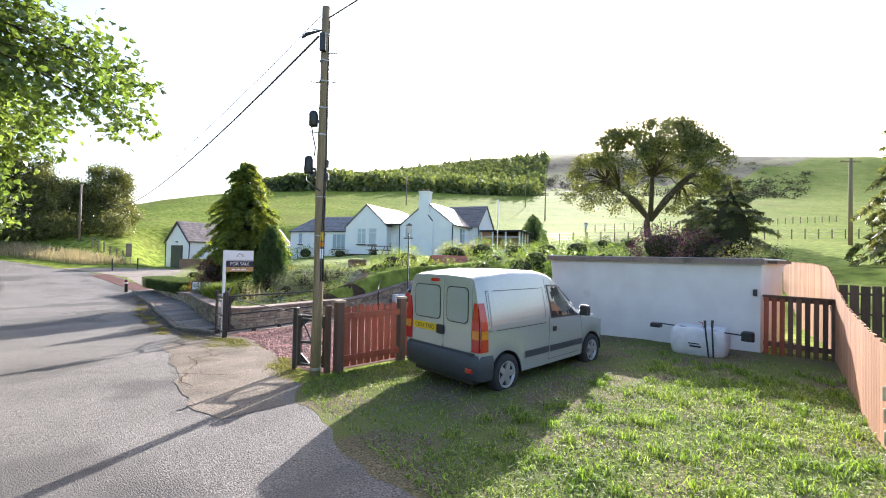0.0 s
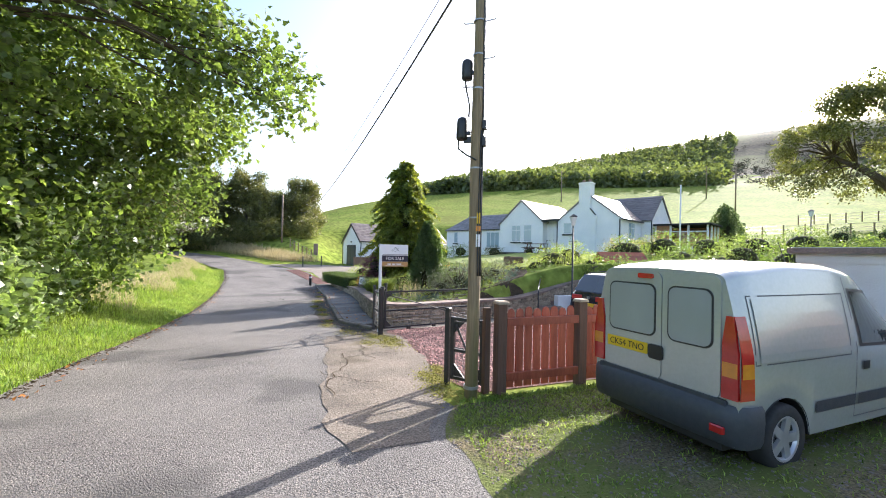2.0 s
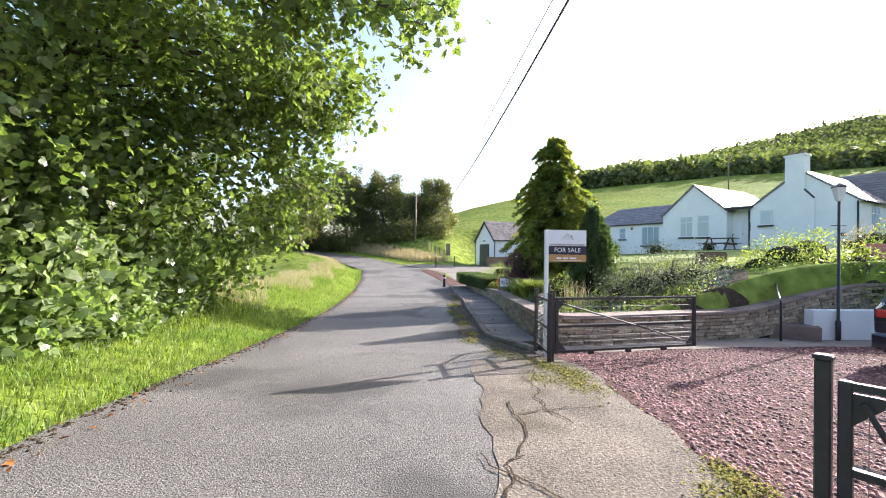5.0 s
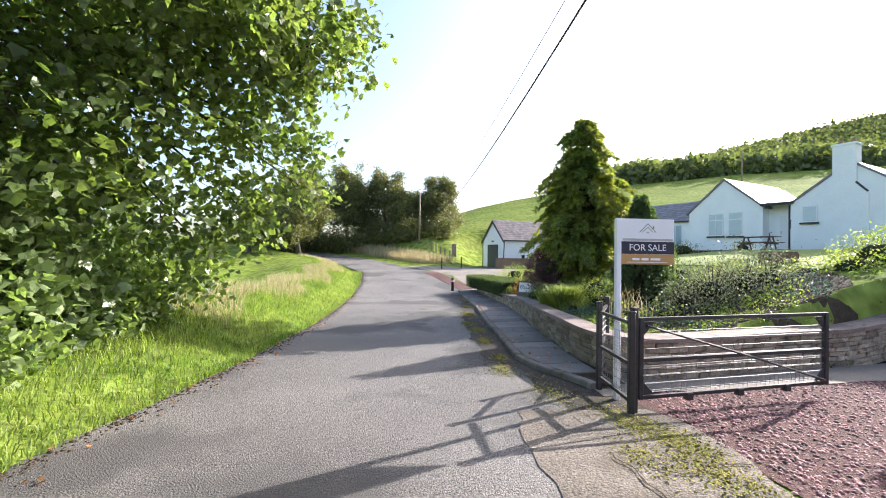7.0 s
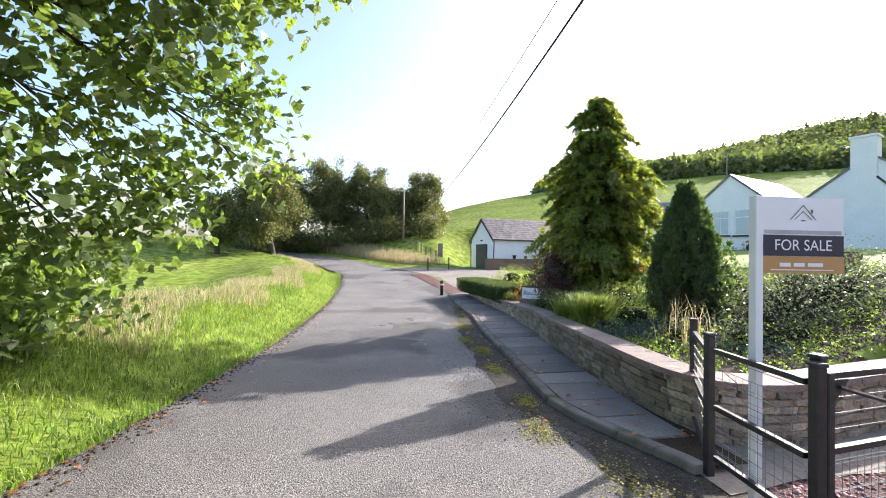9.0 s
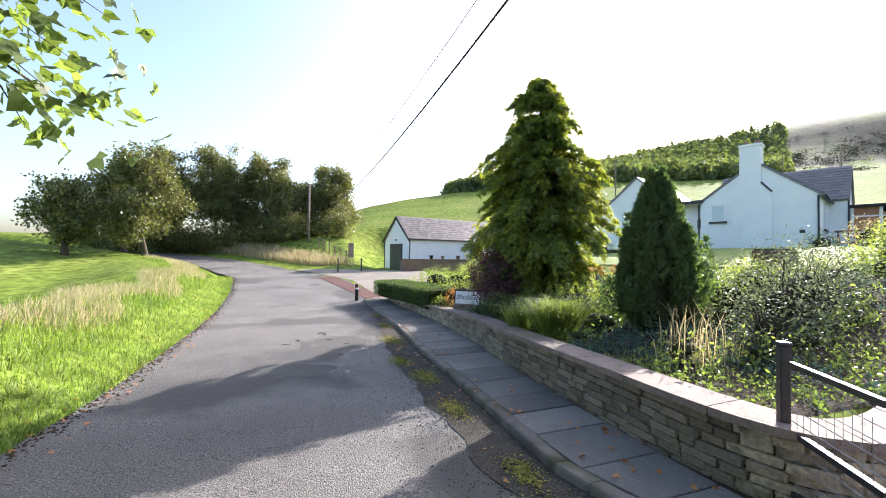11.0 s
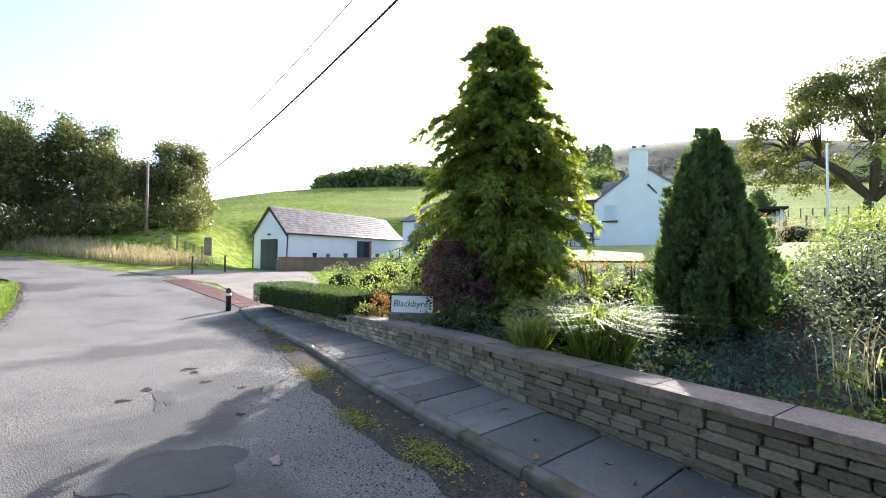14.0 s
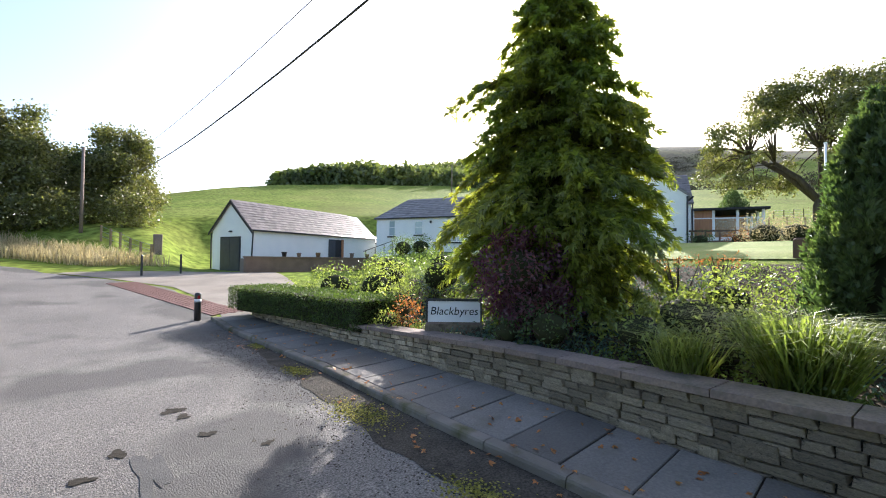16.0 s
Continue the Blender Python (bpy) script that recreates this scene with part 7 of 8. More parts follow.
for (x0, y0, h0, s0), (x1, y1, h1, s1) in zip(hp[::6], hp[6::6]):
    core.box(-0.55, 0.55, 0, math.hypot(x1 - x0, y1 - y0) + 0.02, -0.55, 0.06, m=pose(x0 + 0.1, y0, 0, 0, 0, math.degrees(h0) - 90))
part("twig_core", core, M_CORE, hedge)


# ---- grasses ----
def blades(name, material, pts, h, w, lean, seed, label, category, kind="stuff", bend=0.5):
    g = np.random.default_rng(seed)
    n = len(pts)
    a = g.uniform(0, 2 * math.pi, n)
    hh = h * g.uniform(0.5, 1.25, n)
    ln = lean * g.uniform(0.2, 1.6, n) * hh
    b = g.uniform(0, 2 * math.pi, n)
    dx, dy = np.cos(a), np.sin(a)
    wx, wy = np.cos(b) * w / 2, np.sin(b) * w / 2
    p = pts
    v = [np.stack([p[:, 0] - wx, p[:, 1] - wy, p[:, 2]], 1), np.stack([p[:, 0] + wx, p[:, 1] + wy, p[:, 2]], 1),
         np.stack([p[:, 0] + dx * ln * bend * 0.6 + wx * 0.8, p[:, 1] + dy * ln * bend * 0.6 + wy * 0.8, p[:, 2] + hh * 0.6], 1), np.stack([p[:, 0] + dx * ln * bend * 0.6 - wx * 0.8, p[:, 1] + dy * ln * bend * 0.6 - wy * 0.8, p[:, 2] + hh * 0.6], 1),
         np.stack([p[:, 0] + dx * ln + wx * 0.15, p[:, 1] + dy * ln + wy * 0.15, p[:, 2] + hh * (1 - 0.35 * lean)], 1), np.stack([p[:, 0] + dx * ln - wx * 0.15, p[:, 1] + dy * ln - wy * 0.15, p[:, 2] + hh * (1 - 0.35 * lean)], 1)]
    V = np.stack(v, 1).reshape(-1, 3)
    i = np.arange(n)[:, None] * 6
    Fq = np.concatenate([i + np.array([[0, 1, 2, 3]]), i + np.array([[3, 2, 4, 5]])], 0)
    ob = sheet(name, material, V, Fq)
    return tagged(ob, label, category, kind=kind)


def scatter(n, xfun, y0, y1, seed, keep=None, clump=0.0):
    g = np.random.default_rng(seed)
    y = g.uniform(y0, y1, n)
    x = xfun(y, g.uniform(0, 1, n))
    if keep is not None:
        m = keep(x, y, g)
        x, y = x[m], y[m]
    return np.stack([x, y, np.maximum(land(x, y), road_z(y)) - 0.01], 1)


def left_edge(y):
    return np.array([road_edges(float(v))[0] for v in np.atleast_1d(y)])


yy_tab = np.linspace(-2, 66, 400)
le_tab = left_edge(yy_tab)
LE = lambda y: np.interp(y, yy_tab, le_tab)
near_keep = lambda x, y, g: g.uniform(0, 1, len(x)) < np.clip(14.0 / np.maximum(4, np.abs(y - 9)), 0.1, 1)
blades("verge_grass", M_BLADE, scatter(56000, lambda y, u: LE(y) + 0.05 - 2.9 * u ** 1.3, 2.5, 40, 81, near_keep), 0.14, 0.012, 0.7, 82, "bright green grass verge beside the lane", "grass")
blades("dry_verge_grass", M_DRYBLADE, scatter(9000, lambda y, u: LE(y) - 1.5 - 1.4 * u - 0.4 * np.sin(y), 17, 46, 83), 0.36, 0.012, 0.5, 84, "tall straw-coloured grass on the verge bank", "grass")
blades("bank_grass", M_BLADE, scatter(14000, lambda y, u: LE(y) - 1.0 - 2.4 * u, 14, 46, 85), 0.26, 0.014, 0.6, 86, "long green grass on the verge bank", "grass")
blades("far_verge_grass", M_DRYBLADE, scatter(9000, lambda y, u: np.interp(y, [46, 50, 54, 60, 66], [0.2, -3.0, -6.5, -14, -24]) + 1.0 + 3.5 * u, 46, 66, 87), 0.75, 0.03, 0.4, 88, "tall pale grass below the roadside trees", "grass")
def turf_keep(x, y, g):
    """Thick sward to the south, thin and gritty by the van, brown and dry before the garage."""
    sward = smooth01(3.4, 1.6, y + 0.25 * np.sin(x * 1.9)) * smooth01(8.6, 6.6, x) + 0.75 * smooth01(4.9, 5.7, y) * smooth01(6.6, 5.2, x)
    clump = 0.5 + 0.35 * np.sin(x * 3.1 + 1.3 * np.sin(y * 2.3)) * np.sin(y * 3.7 + x) + 0.25 * np.sin(x * 9.1 + y * 5.3) * np.sin(y * 8.3 - x * 4.1)
    return g.uniform(0, 1, len(x)) < np.clip(0.16 + sward, 0.1, 1) * np.clip(clump * 1.7, 0.12 + 0.4 * np.minimum(sward, 1), 1)


TURF_EDGE = lambda y: np.interp(y, [-2, 2, 3, 4.3, 5.8, 6.6], [2.0, 2.1, 2.2, 2.4, 2.6, 3.05])
blades("parking_grass", M_BLADE, scatter(125000, lambda y, u: TURF_EDGE(y) + 7.6 * u ** 1.25, -1.2, 6.5, 89, turf_keep), 0.075, 0.012, 0.9, 90, "short bright clumpy grass on the parking area", "grass")
gtf = np.random.default_rng(97)
tx, ty = gtf.uniform(2.6, 9.0, 190), gtf.uniform(-1.0, 3.2, 190)
tp = (np.stack([tx, ty, land(tx, ty)], 1)[:, None, :] + gtf.normal(size=(190, 55, 3)) * np.array([0.055, 0.055, 0.0])).reshape(-1, 3)
blades("grass_tufts", M_BLADE, tp, 0.13, 0.011, 0.8, 98, "taller green tufts in the parking grass", "grass")
blades("parking_straw", M_STRAW, scatter(17000, lambda y, u: 2.3 + 8.1 * u ** 0.7, -1.0, 6.4, 91), 0.04, 0.009, 1.6, 92, "dry brown cut grass lying on the parking area", "grass")
bp = in_blob(np.random.default_rng(93), 1300, (4.85, 18.75, -0.2), (0.3, 0.3, 0.03), 0.0)
og = thing("ornamental_grass", "arching yellow-green ornamental grass clump behind the wall", "ornamental grass")
cl = blades("blade_clump", M_LEAFYEL, bp, 0.9, 0.018, 1.0, 94, "", "", "")
cl.parent = og
bp = in_blob(np.random.default_rng(95), 400, (4.6, 19.7, -0.22), (0.2, 0.25, 0.03), 0.0)
og2 = thing("ornamental_grass", "smaller arching yellow-green grass clump behind the wall", "ornamental grass")
cl = blades("blade_clump", M_LEAFYEL, bp, 0.6, 0.018, 0.85, 96, "", "", "")
cl.parent = og2

# ---- distant trees ----
ROADSIDE = ((3.2, 60, 11.3, 3.3), (-3.0, 58.5, 11.8, 3.4), (-7.6, 59, 12.2, 3.6), (-12.2, 58.5, 11.4, 3.2), (0.2, 63, 9.5, 3.0), (-10.3, 47.8, 9.3, 2.7), (-14.4, 46.4, 6.4, 2.0), (-12.8, 51.5, 8.8, 2.6))
for k, (x, y, top, wdt) in enumerate(ROADSIDE):
    z = land_at(x, y)
    h = top - z
    gg = np.random.default_rng(100 + k)
    bl = []
    for f, s in ((0.24, 0.5), (0.3, 0.55), (0.36, 0.6), (0.44, 0.62), (0.5, 0.6), (0.55, 0.62), (0.62, 0.55), (0.68, 0.52), (0.75, 0.46), (0.8, 0.42), (0.86, 0.36), (0.92, 0.26)):
        for _ in range(3):
            a, q = gg.uniform(0, 2 * math.pi), gg.uniform(0.35, 1.0) * (1.0 - 0.75 * max(0.0, f - 0.4))
            e = wdt * s * gg.uniform(0.5, 0.8)
            bl.append((x + q * wdt * 0.8 * math.cos(a), y + q * wdt * 0.8 * math.sin(a), z + h * (f + gg.normal() * 0.03), e, e, e * 0.72))
    tree("roadside_tree", "broad dark green roadside tree in full leaf", (x, y, z), (x, y, z + h * 0.35), 0.2, bl, M_LEAFDARK, 0.2, 46, 17, 0.24, 1, 120 + k, 0.7, 2, None, 0.5, 0.5)
g = np.random.default_rng(130)
ub = [(x, 56.5 + 1.5 * math.sin(x), land_at(x, 57) + 0.9, 1.8, 1.4, 1.5) for x in np.arange(-16, 6, 2.2)]
us = thing("undergrowth", "dark tangled undergrowth below the roadside trees", "bush")
lf = leaf_mesh("leaves", M_LEAFDARK, tufts(g, ub, 90, 16, 0.28, 0.2), 0.5, 0.2, 0.6, 1, 0.2, 131)
lf.parent = us
bx, by = 59.3, 23.2
bz = land_at(bx, by)
bl = []
gb = np.random.default_rng(140)
for k in range(120):
    a = gb.uniform(0, 2 * math.pi)
    rr = 10.0 * math.sqrt(gb.uniform(0.03, 1))
    zt = 15.8 - 6.5 * (rr / 10.0) ** 2.2 + gb.normal() * 0.4
    e = gb.uniform(0.8, 1.5)
    bl.append((bx + rr * math.cos(a), by + rr * math.sin(a), bz + zt - gb.uniform(0, 1) ** 2 * 3.2, e, e, e * 0.5))
bl += [(bx + dx + gb.normal() * 0.9, by + dy + gb.normal() * 0.9, bz + dz + gb.normal() * 0.5, 1.2, 1.1, 0.6) for dx, dy, dz in ((3, -7, 6.5), (2, 6, 5.0), (-3, 8, 5.5), (0, -4, 4.6), (4, 3, 5.2), (0, 9, 6.5), (-2, -8, 6.8)) for _ in range(3)]
tree("oak_tree", "old spreading tree with a broad open crown in the pasture", (bx, by, bz), (bx, by - 0.5, bz + 4.0), 0.46, bl, M_LEAFDARK, 0.3, 30, 12, 0.36, 1, 141, 0.65, 1, [(bx + 1, by - 3.5, bz + 7), (bx - 1, by + 3.5, bz + 7), (bx + 1.5, by, bz + 8.5), (bx - 1.5, by - 1.0, bz + 8), (bx, by + 6, bz + 8.5), (bx + 0.5, by - 6, bz + 8.5)], 0.5, 0.3)

# ---- hillside woodland and scrub ----


def hill_points(n, a0, a1, r0, r1, seed):
    g = np.random.default_rng(seed)
    a = np.radians(g.uniform(a0, a1, n))
    f = g.uniform(0, 1, n)
    az = np.degrees(a)
    lo, hi = r0(az), r1(az)
    r = lo + (hi - lo) * f
    x, y = r * np.sin(a), 10 + r * np.cos(a)
    return x, y, land(x, y), g


R1 = lambda az: np.interp(az, [-60, -20, 0, 30, 57, 70, 90], [70, 75, 90, 110, 150, 165, 165])
x, y, z, g = hill_points(2700, 19.5, 58, lambda a: R1(a) + 4, lambda a: R1(a) + np.interp(a, [19.5, 28, 40, 58], [18, 70, 135, 150]), 150)
hgt = g.uniform(4.0, 6.5, len(x)) * np.interp(np.degrees(np.arctan2(x, y - 10)), [19.5, 24, 30], [0.35, 0.7, 1.0])
m = 26
f = g.uniform(0, 1, (len(x), m))
aa = g.uniform(0, 2 * math.pi, (len(x), m))
rr = (1.9 * (1 - f) ** 0.7 + 0.1) * g.uniform(0.5, 1, (len(x), m))
C = np.stack([x[:, None] + rr * np.cos(aa), y[:, None] + rr * np.sin(aa), z[:, None] + 0.2 + f * hgt[:, None]], -1).reshape(-1, 3)
wood = leaf_mesh("hill_woodland", M_FOREST, C, 0.6, 1.5, 0.7, 1, 0.3, 151)
tagged(wood, "dense young woodland on the hillside", "woodland", kind="stuff")
x, y, z, g = hill_points(900, 58, 86, lambda a: R1(a) + 10, lambda a: R1(a) + 120, 152)
keep = (np.sin(x * 0.05 + y * 0.09) + g.normal(size=len(x)) * 0.5) > -0.1
x, y, z = x[keep], y[keep], z[keep]
m = 40
C = np.stack([x[:, None] + g.normal(size=(len(x), m)) * 1.1, y[:, None] + g.normal(size=(len(x), m)) * 1.1, z[:, None] + np.abs(g.normal(size=(len(x), m))) * 0.7], -1).reshape(-1, 3)
scrub = leaf_mesh("hill_scrub", M_HEATHER, C, 0.8, 0.5, 0.8, 1, 0.0, 153)
tagged(scrub, "dark gorse and heather scrub on the hill", "scrub", kind="stuff")

shrub("bank_shrub", "mixed green and flowering shrubs on the bank above the drive", [(14.6, 15.7, 0.9, 1.0, 0.8, 0.8), (16.2, 14.6, 1.0, 1.1, 0.9, 0.9), (17.8, 15.2, 1.4, 1.2, 1.0, 0.9), (17.6, 13.2, 1.2, 1.1, 1.0, 0.9), (19.4, 13.6, 1.6, 1.3, 1.1, 1.0), (19.2, 11.6, 1.4, 1.2, 1.1, 1.0), (20.8, 10.2, 1.6, 1.3, 1.2, 1.0), (11.2, 16.4, 0.7, 0.7, 0.6, 0.6), (10.4, 15.9, 0.45, 0.7, 0.45, 0.5), (13.0, 15.4, 0.5, 0.8, 0.5, 0.6), (14.2, 14.9, 0.5, 0.8, 0.6, 0.6), (15.8, 12.6, 0.4, 0.8, 0.9, 0.7), (16.0, 11.0, 0.4, 0.8, 0.9, 0.7), (16.2, 9.4, 0.4, 0.8, 0.9, 0.7)], M_LEAF, 0.1, 110, 10, 0.12, 160)
shrub("bank_shrub", "pale-flowering yellow-green shrubs above the white wall", [(12.2, 15.9, 0.9, 0.9, 0.6, 0.7), (13.3, 16.0, 1.0, 0.8, 0.7, 0.8), (10.8, 17.6, 0.8, 0.7, 0.7, 0.5), (9.6, 18.4, 0.75, 0.8, 0.8, 0.5)], M_LEAFYEL, 0.09, 160, 10, 0.1, 161)

gcv = np.random.default_rng(170)
n = 5200
y = gcv.uniform(14.6, 31, n)
x = wall_x(y) + 0.36 + gcv.uniform(0, 1, n) ** 1.2 * np.interp(y, [14.3, 17, 20, 24, 31.4], [4.2, 6.2, 6.0, 5.0, 4.0])
cov = (np.stack([x, y, land(x, y)], 1)[:, None, :] + np.abs(gcv.normal(size=(n, 9, 3))) * np.array([0.07, 0.07, 0.09])).reshape(-1, 3)
pick = (np.sin(cov[:, 0] * 1.9) + np.sin(cov[:, 1] * 1.3 + 1)) > 0
for nm, mt, sel, lb in (("ground_cover", M_LEAF, pick, "low leafy green ground cover in the flower bed"), ("ground_cover", M_BLUEGREEN, ~pick, "low blue-green spreading ground cover in the flower bed")):
    tagged(leaf_mesh(nm, mt, cov[sel], 0.5, 0.055, 0.5, 1, -0.3, 171), lb, "plants", kind="stuff")
wp_ = in_blob(np.random.default_rng(175), 70, (5.3, 16.3, -0.1), (0.6, 0.5, 0.05), 0.0)
tw = thing("seed_stalks", "dry seed stalks and tall weeds above the wall", "plant")
cl = blades("stalk_clump", M_DRYBLADE, wp_, 0.75, 0.012, 0.35, 176, "", "", "")
cl.parent = tw

# ---- stones, slabs, kerb, gravel: pieces last ----


def stone_data(k):
    g = np.random.default_rng(200 + k)
    m = Mesh().box(0, 1, -1, 0, 0, 1, c=0.0)
    bm = bmesh.new()
    me = m.data("stone", M_STONE)
    bm.from_mesh(me)
    bmesh.ops.bevel(bm, geom=list(bm.edges), offset=0.06, segments=1, affect="EDGES")
    for v in bm.verts:
        v.co += Vector(g.normal(size=3) * 0.035)
    bm.to_mesh(me)
    bm.free()
    return me


STONE = [stone_data(k) for k in range(7)]
gs = np.random.default_rng(9)
near_n = 0
total = wp[-1][3]


def wall_at(s):
    k = min(len(wp) - 2, max(0, int(np.searchsorted([q[3] for q in wp], s) - 1)))
    x0, y0, h0, s0 = wp[k]
    x1, y1, h1, s1 = wp[k + 1]
    f = (s - s0) / max(1e-6, s1 - s0)
    return x0 + (x1 - x0) * f, y0 + (y1 - y0) * f, h0


COURSE = 0.085
far_v, far_f = [], []
for row in range(8):
    s = gs.uniform(0, 0.2)
    while s < total - 0.1:
        L = gs.uniform(0.16, 0.42)
        x, y, h = wall_at(min(s + L / 2, total))
        zb, zt = wall_levels(x, y)
        zz = zt - 0.06 - COURSE * (row + 1)
        if zz > zb - 0.02 and s + L < total:
            x0, y0, h0 = wall_at(s)
            ch = COURSE - 0.012 if gs.random() > 0.12 else COURSE * 2 - 0.015
            tilt = math.degrees(math.atan2(wall_levels(*wall_at(s + L)[:2])[1] - wall_levels(x0, y0)[1], L))
            m = Matrix.Translation((x0, y0, wall_levels(x0, y0)[1] - 0.06 - COURSE * (row + 1))) @ Matrix.Rotation(math.atan2(wall_at(s + L)[1] - y0, wall_at(s + L)[0] - x0), 4, "Z") @ Matrix.Rotation(radians(-tilt), 4, "Y")
            proud = gs.uniform(-0.022, 0.02)
            # the outer face looks to the road: the line runs so that it lies on its left
            m = m @ Matrix.Translation((0, 0.03 + proud + 0.0, 0)) @ Matrix.Diagonal((L - 0.016, 0.14, ch, 1))
            if 14.6 < y < 23.2 and x < 6 and near_n < 300:
                ob = new("stone", STONE[int(gs.integers(0, 7))])
                ob.parent = wall_structure
                ob.matrix_local = m
                near_n += 1
            else:
                me = STONE[int(gs.integers(0, 7))]
                k = len(far_v)
                far_v += [tuple(m @ v.co) for v in me.vertices]
                far_f += [tuple(k + i for i in p.vertices) for p in me.polygons]
        s += L
fm = Mesh()
fm.v, fm.f = far_v, far_f
tagged(part("far_stones", fm, M_STONE, wall_structure), kind="stuff")
# coping slabs
s = 0.0
while s < total - 0.3:
    L = gs.uniform(0.7, 1.0)
    e = min(total, s + L)
    rows_t, n = [], 5
    c = Mesh()
    top, bot = [], []
    for i in range(n):
        x, y, h = wall_at(s + 0.006 + (e - s - 0.012) * i / (n - 1))
        xb, yb, _ = wall_at(max(0, s + (e - s) * i / (n - 1) - 0.05))
        xc, yc, _ = wall_at(min(total, s + (e - s) * i / (n - 1) + 0.05))
        hh = math.atan2(yc - yb, xc - xb)
        ox, oy = -math.sin(hh), math.cos(hh)
        zt = wall_levels(x, y)[1]
        top.append([(x + ox * o, y + oy * o, zt + (0.012 if abs(o - 0.075) > 0.001 and o > -0.37 else 0.0)) for o in (0.08, 0.06, -0.36, -0.38)])
        bot.append([(x + ox * o, y + oy * o, zt - 0.058) for o in (0.08, 0.06, -0.36, -0.38)])
    c.grid(top)
    c.grid([list(reversed(r)) for r in bot])
    c.grid([[b[0] for b in bot], [t[0] for t in top]])
    c.grid([[t[3] for t in top], [b[3] for b in bot]])
    c.face(bot[0][0], top[0][0], top[0][3], bot[0][3])
    c.face(bot[-1][3], top[-1][3], top[-1][0], bot[-1][0])
    part("coping_slab", c, M_COPE, wall_structure)
    s = e

# pavement slabs between kerb and wall
pavement = thing("pavement", "narrow pavement of large worn paving slabs", "pavement", kind="structure")


def kerb_x(y):
    return float(np.interp(y, [13.6, 14.3, 14.9, 15.5, 18, 21, 25, 31.2], [3.25, 2.95, 2.72, 2.62, 2.78, 2.93, 3.22, 3.16]))


def kerb_top(y):
    return float(road_z(y)) + 0.105


base = Mesh()
rows = []
for y in np.arange(13.5, 31.3, 0.3):
    k = kerb_x(y)
    w = float(wall_x(max(y, 15.0)))
    rows.append([(k + 0.1, y, kerb_top(y) - 0.02), ((k + w) / 2, y, kerb_top(y) - 0.015), (w + 0.1, y, kerb_top(y) - 0.01)])
part("bedding", base.grid(rows), M_SOIL, pavement)
y = 14.1
while y < 31.0:
    L = 0.62 if gs.random() < 0.7 else 0.78
    e = min(31.2, y + L)
    g0 = 0.008
    c = Mesh()
    k0, k1 = kerb_x(y) + 0.15, kerb_x(e) + 0.15
    w0 = float(wall_x(max(y, 15))) - 0.06
    w1 = float(wall_x(max(e, 15))) - 0.06
    dz = gs.uniform(-0.004, 0.005)
    z0, z1 = kerb_top(y) + dz, kerb_top(e) + dz
    P = [(k0, y + g0), (w0, y + g0), (w1, e - g0), (k1, e - g0)]
    Z = [z0, z0 + 0.02, z1 + 0.02, z1]
    b = 0.008
    cx, cy = sum(p[0] for p in P) / 4, sum(p[1] for p in P) / 4
    lowr = [(p[0], p[1], z - 0.05) for p, z in zip(P, Z)]
    midr = [(p[0], p[1], z - b) for p, z in zip(P, Z)]
    topr = [(p[0] + (cx - p[0]) * 0.02, p[1] + (cy - p[1]) * 0.03, z) for p, z in zip(P, Z)]
    c.v += lowr + midr + topr
    c.f += [(a + i, a + (i + 1) % 4, a + 4 + (i + 1) % 4, a + 4 + i) for a in (0, 4) for i in range(4)] + [(8, 9, 10, 11)]
    part("paving_slab", c, M_SLAB, pavement)
    y = e
kerb = thing("kerb", "worn stone kerb at the edge of the pavement", "kerb", kind="structure")
y = 13.5
while y < 31.2:
    e = min(31.3, y + (0.9 if y > 15.5 else 0.4))
    c = Mesh()
    rows = []
    for yy in (y + 0.005, (y + e) / 2, e - 0.005):
        k, zt, zr = kerb_x(yy), kerb_top(yy), float(road_z(yy))
        rows.append([(k - 0.012, yy, zr - 0.05), (k, yy, zt - 0.03), (k + 0.012, yy, zt - 0.008), (k + 0.035, yy, zt), (k + 0.14, yy, zt), (k + 0.14, yy, zt - 0.1)])
    c.grid([list(reversed(r)) for r in rows])
    c.face(*rows[0])
    c.face(*reversed(rows[-1]))
    part("kerb_stone", c, M_KERB, kerb)
    y = e

# red block paving strip across the yard entrance
paving = thing("red_paving_strip", "strip of red block paving at the yard entrance", "paving", kind="structure")
BLK = Mesh().box(0, 0.195, 0, 0.148, -0.04, 0.012, c=0.006).data("paving_block", M_BRICKPAVE)
for i in range(7):
    for k in range(42):
        s = k * 0.2 + (0.1 if i % 2 else 0)
        f = s / 8.4
        x = 3.6 - 1.9 * f - 0.148 * i + 0.75
        y = 31.9 + 7.8 * f - 0.036 * i + 0.2
        ob = new("paving_block", BLK)
        ob.parent = paving
        ob.matrix_local = pose(x, y, max(land_at(x, y) + 0.025, float(road_z(y)) + 0.02), 0, 0, 103)

# loose gravel
gp_ = np.random.default_rng(300)


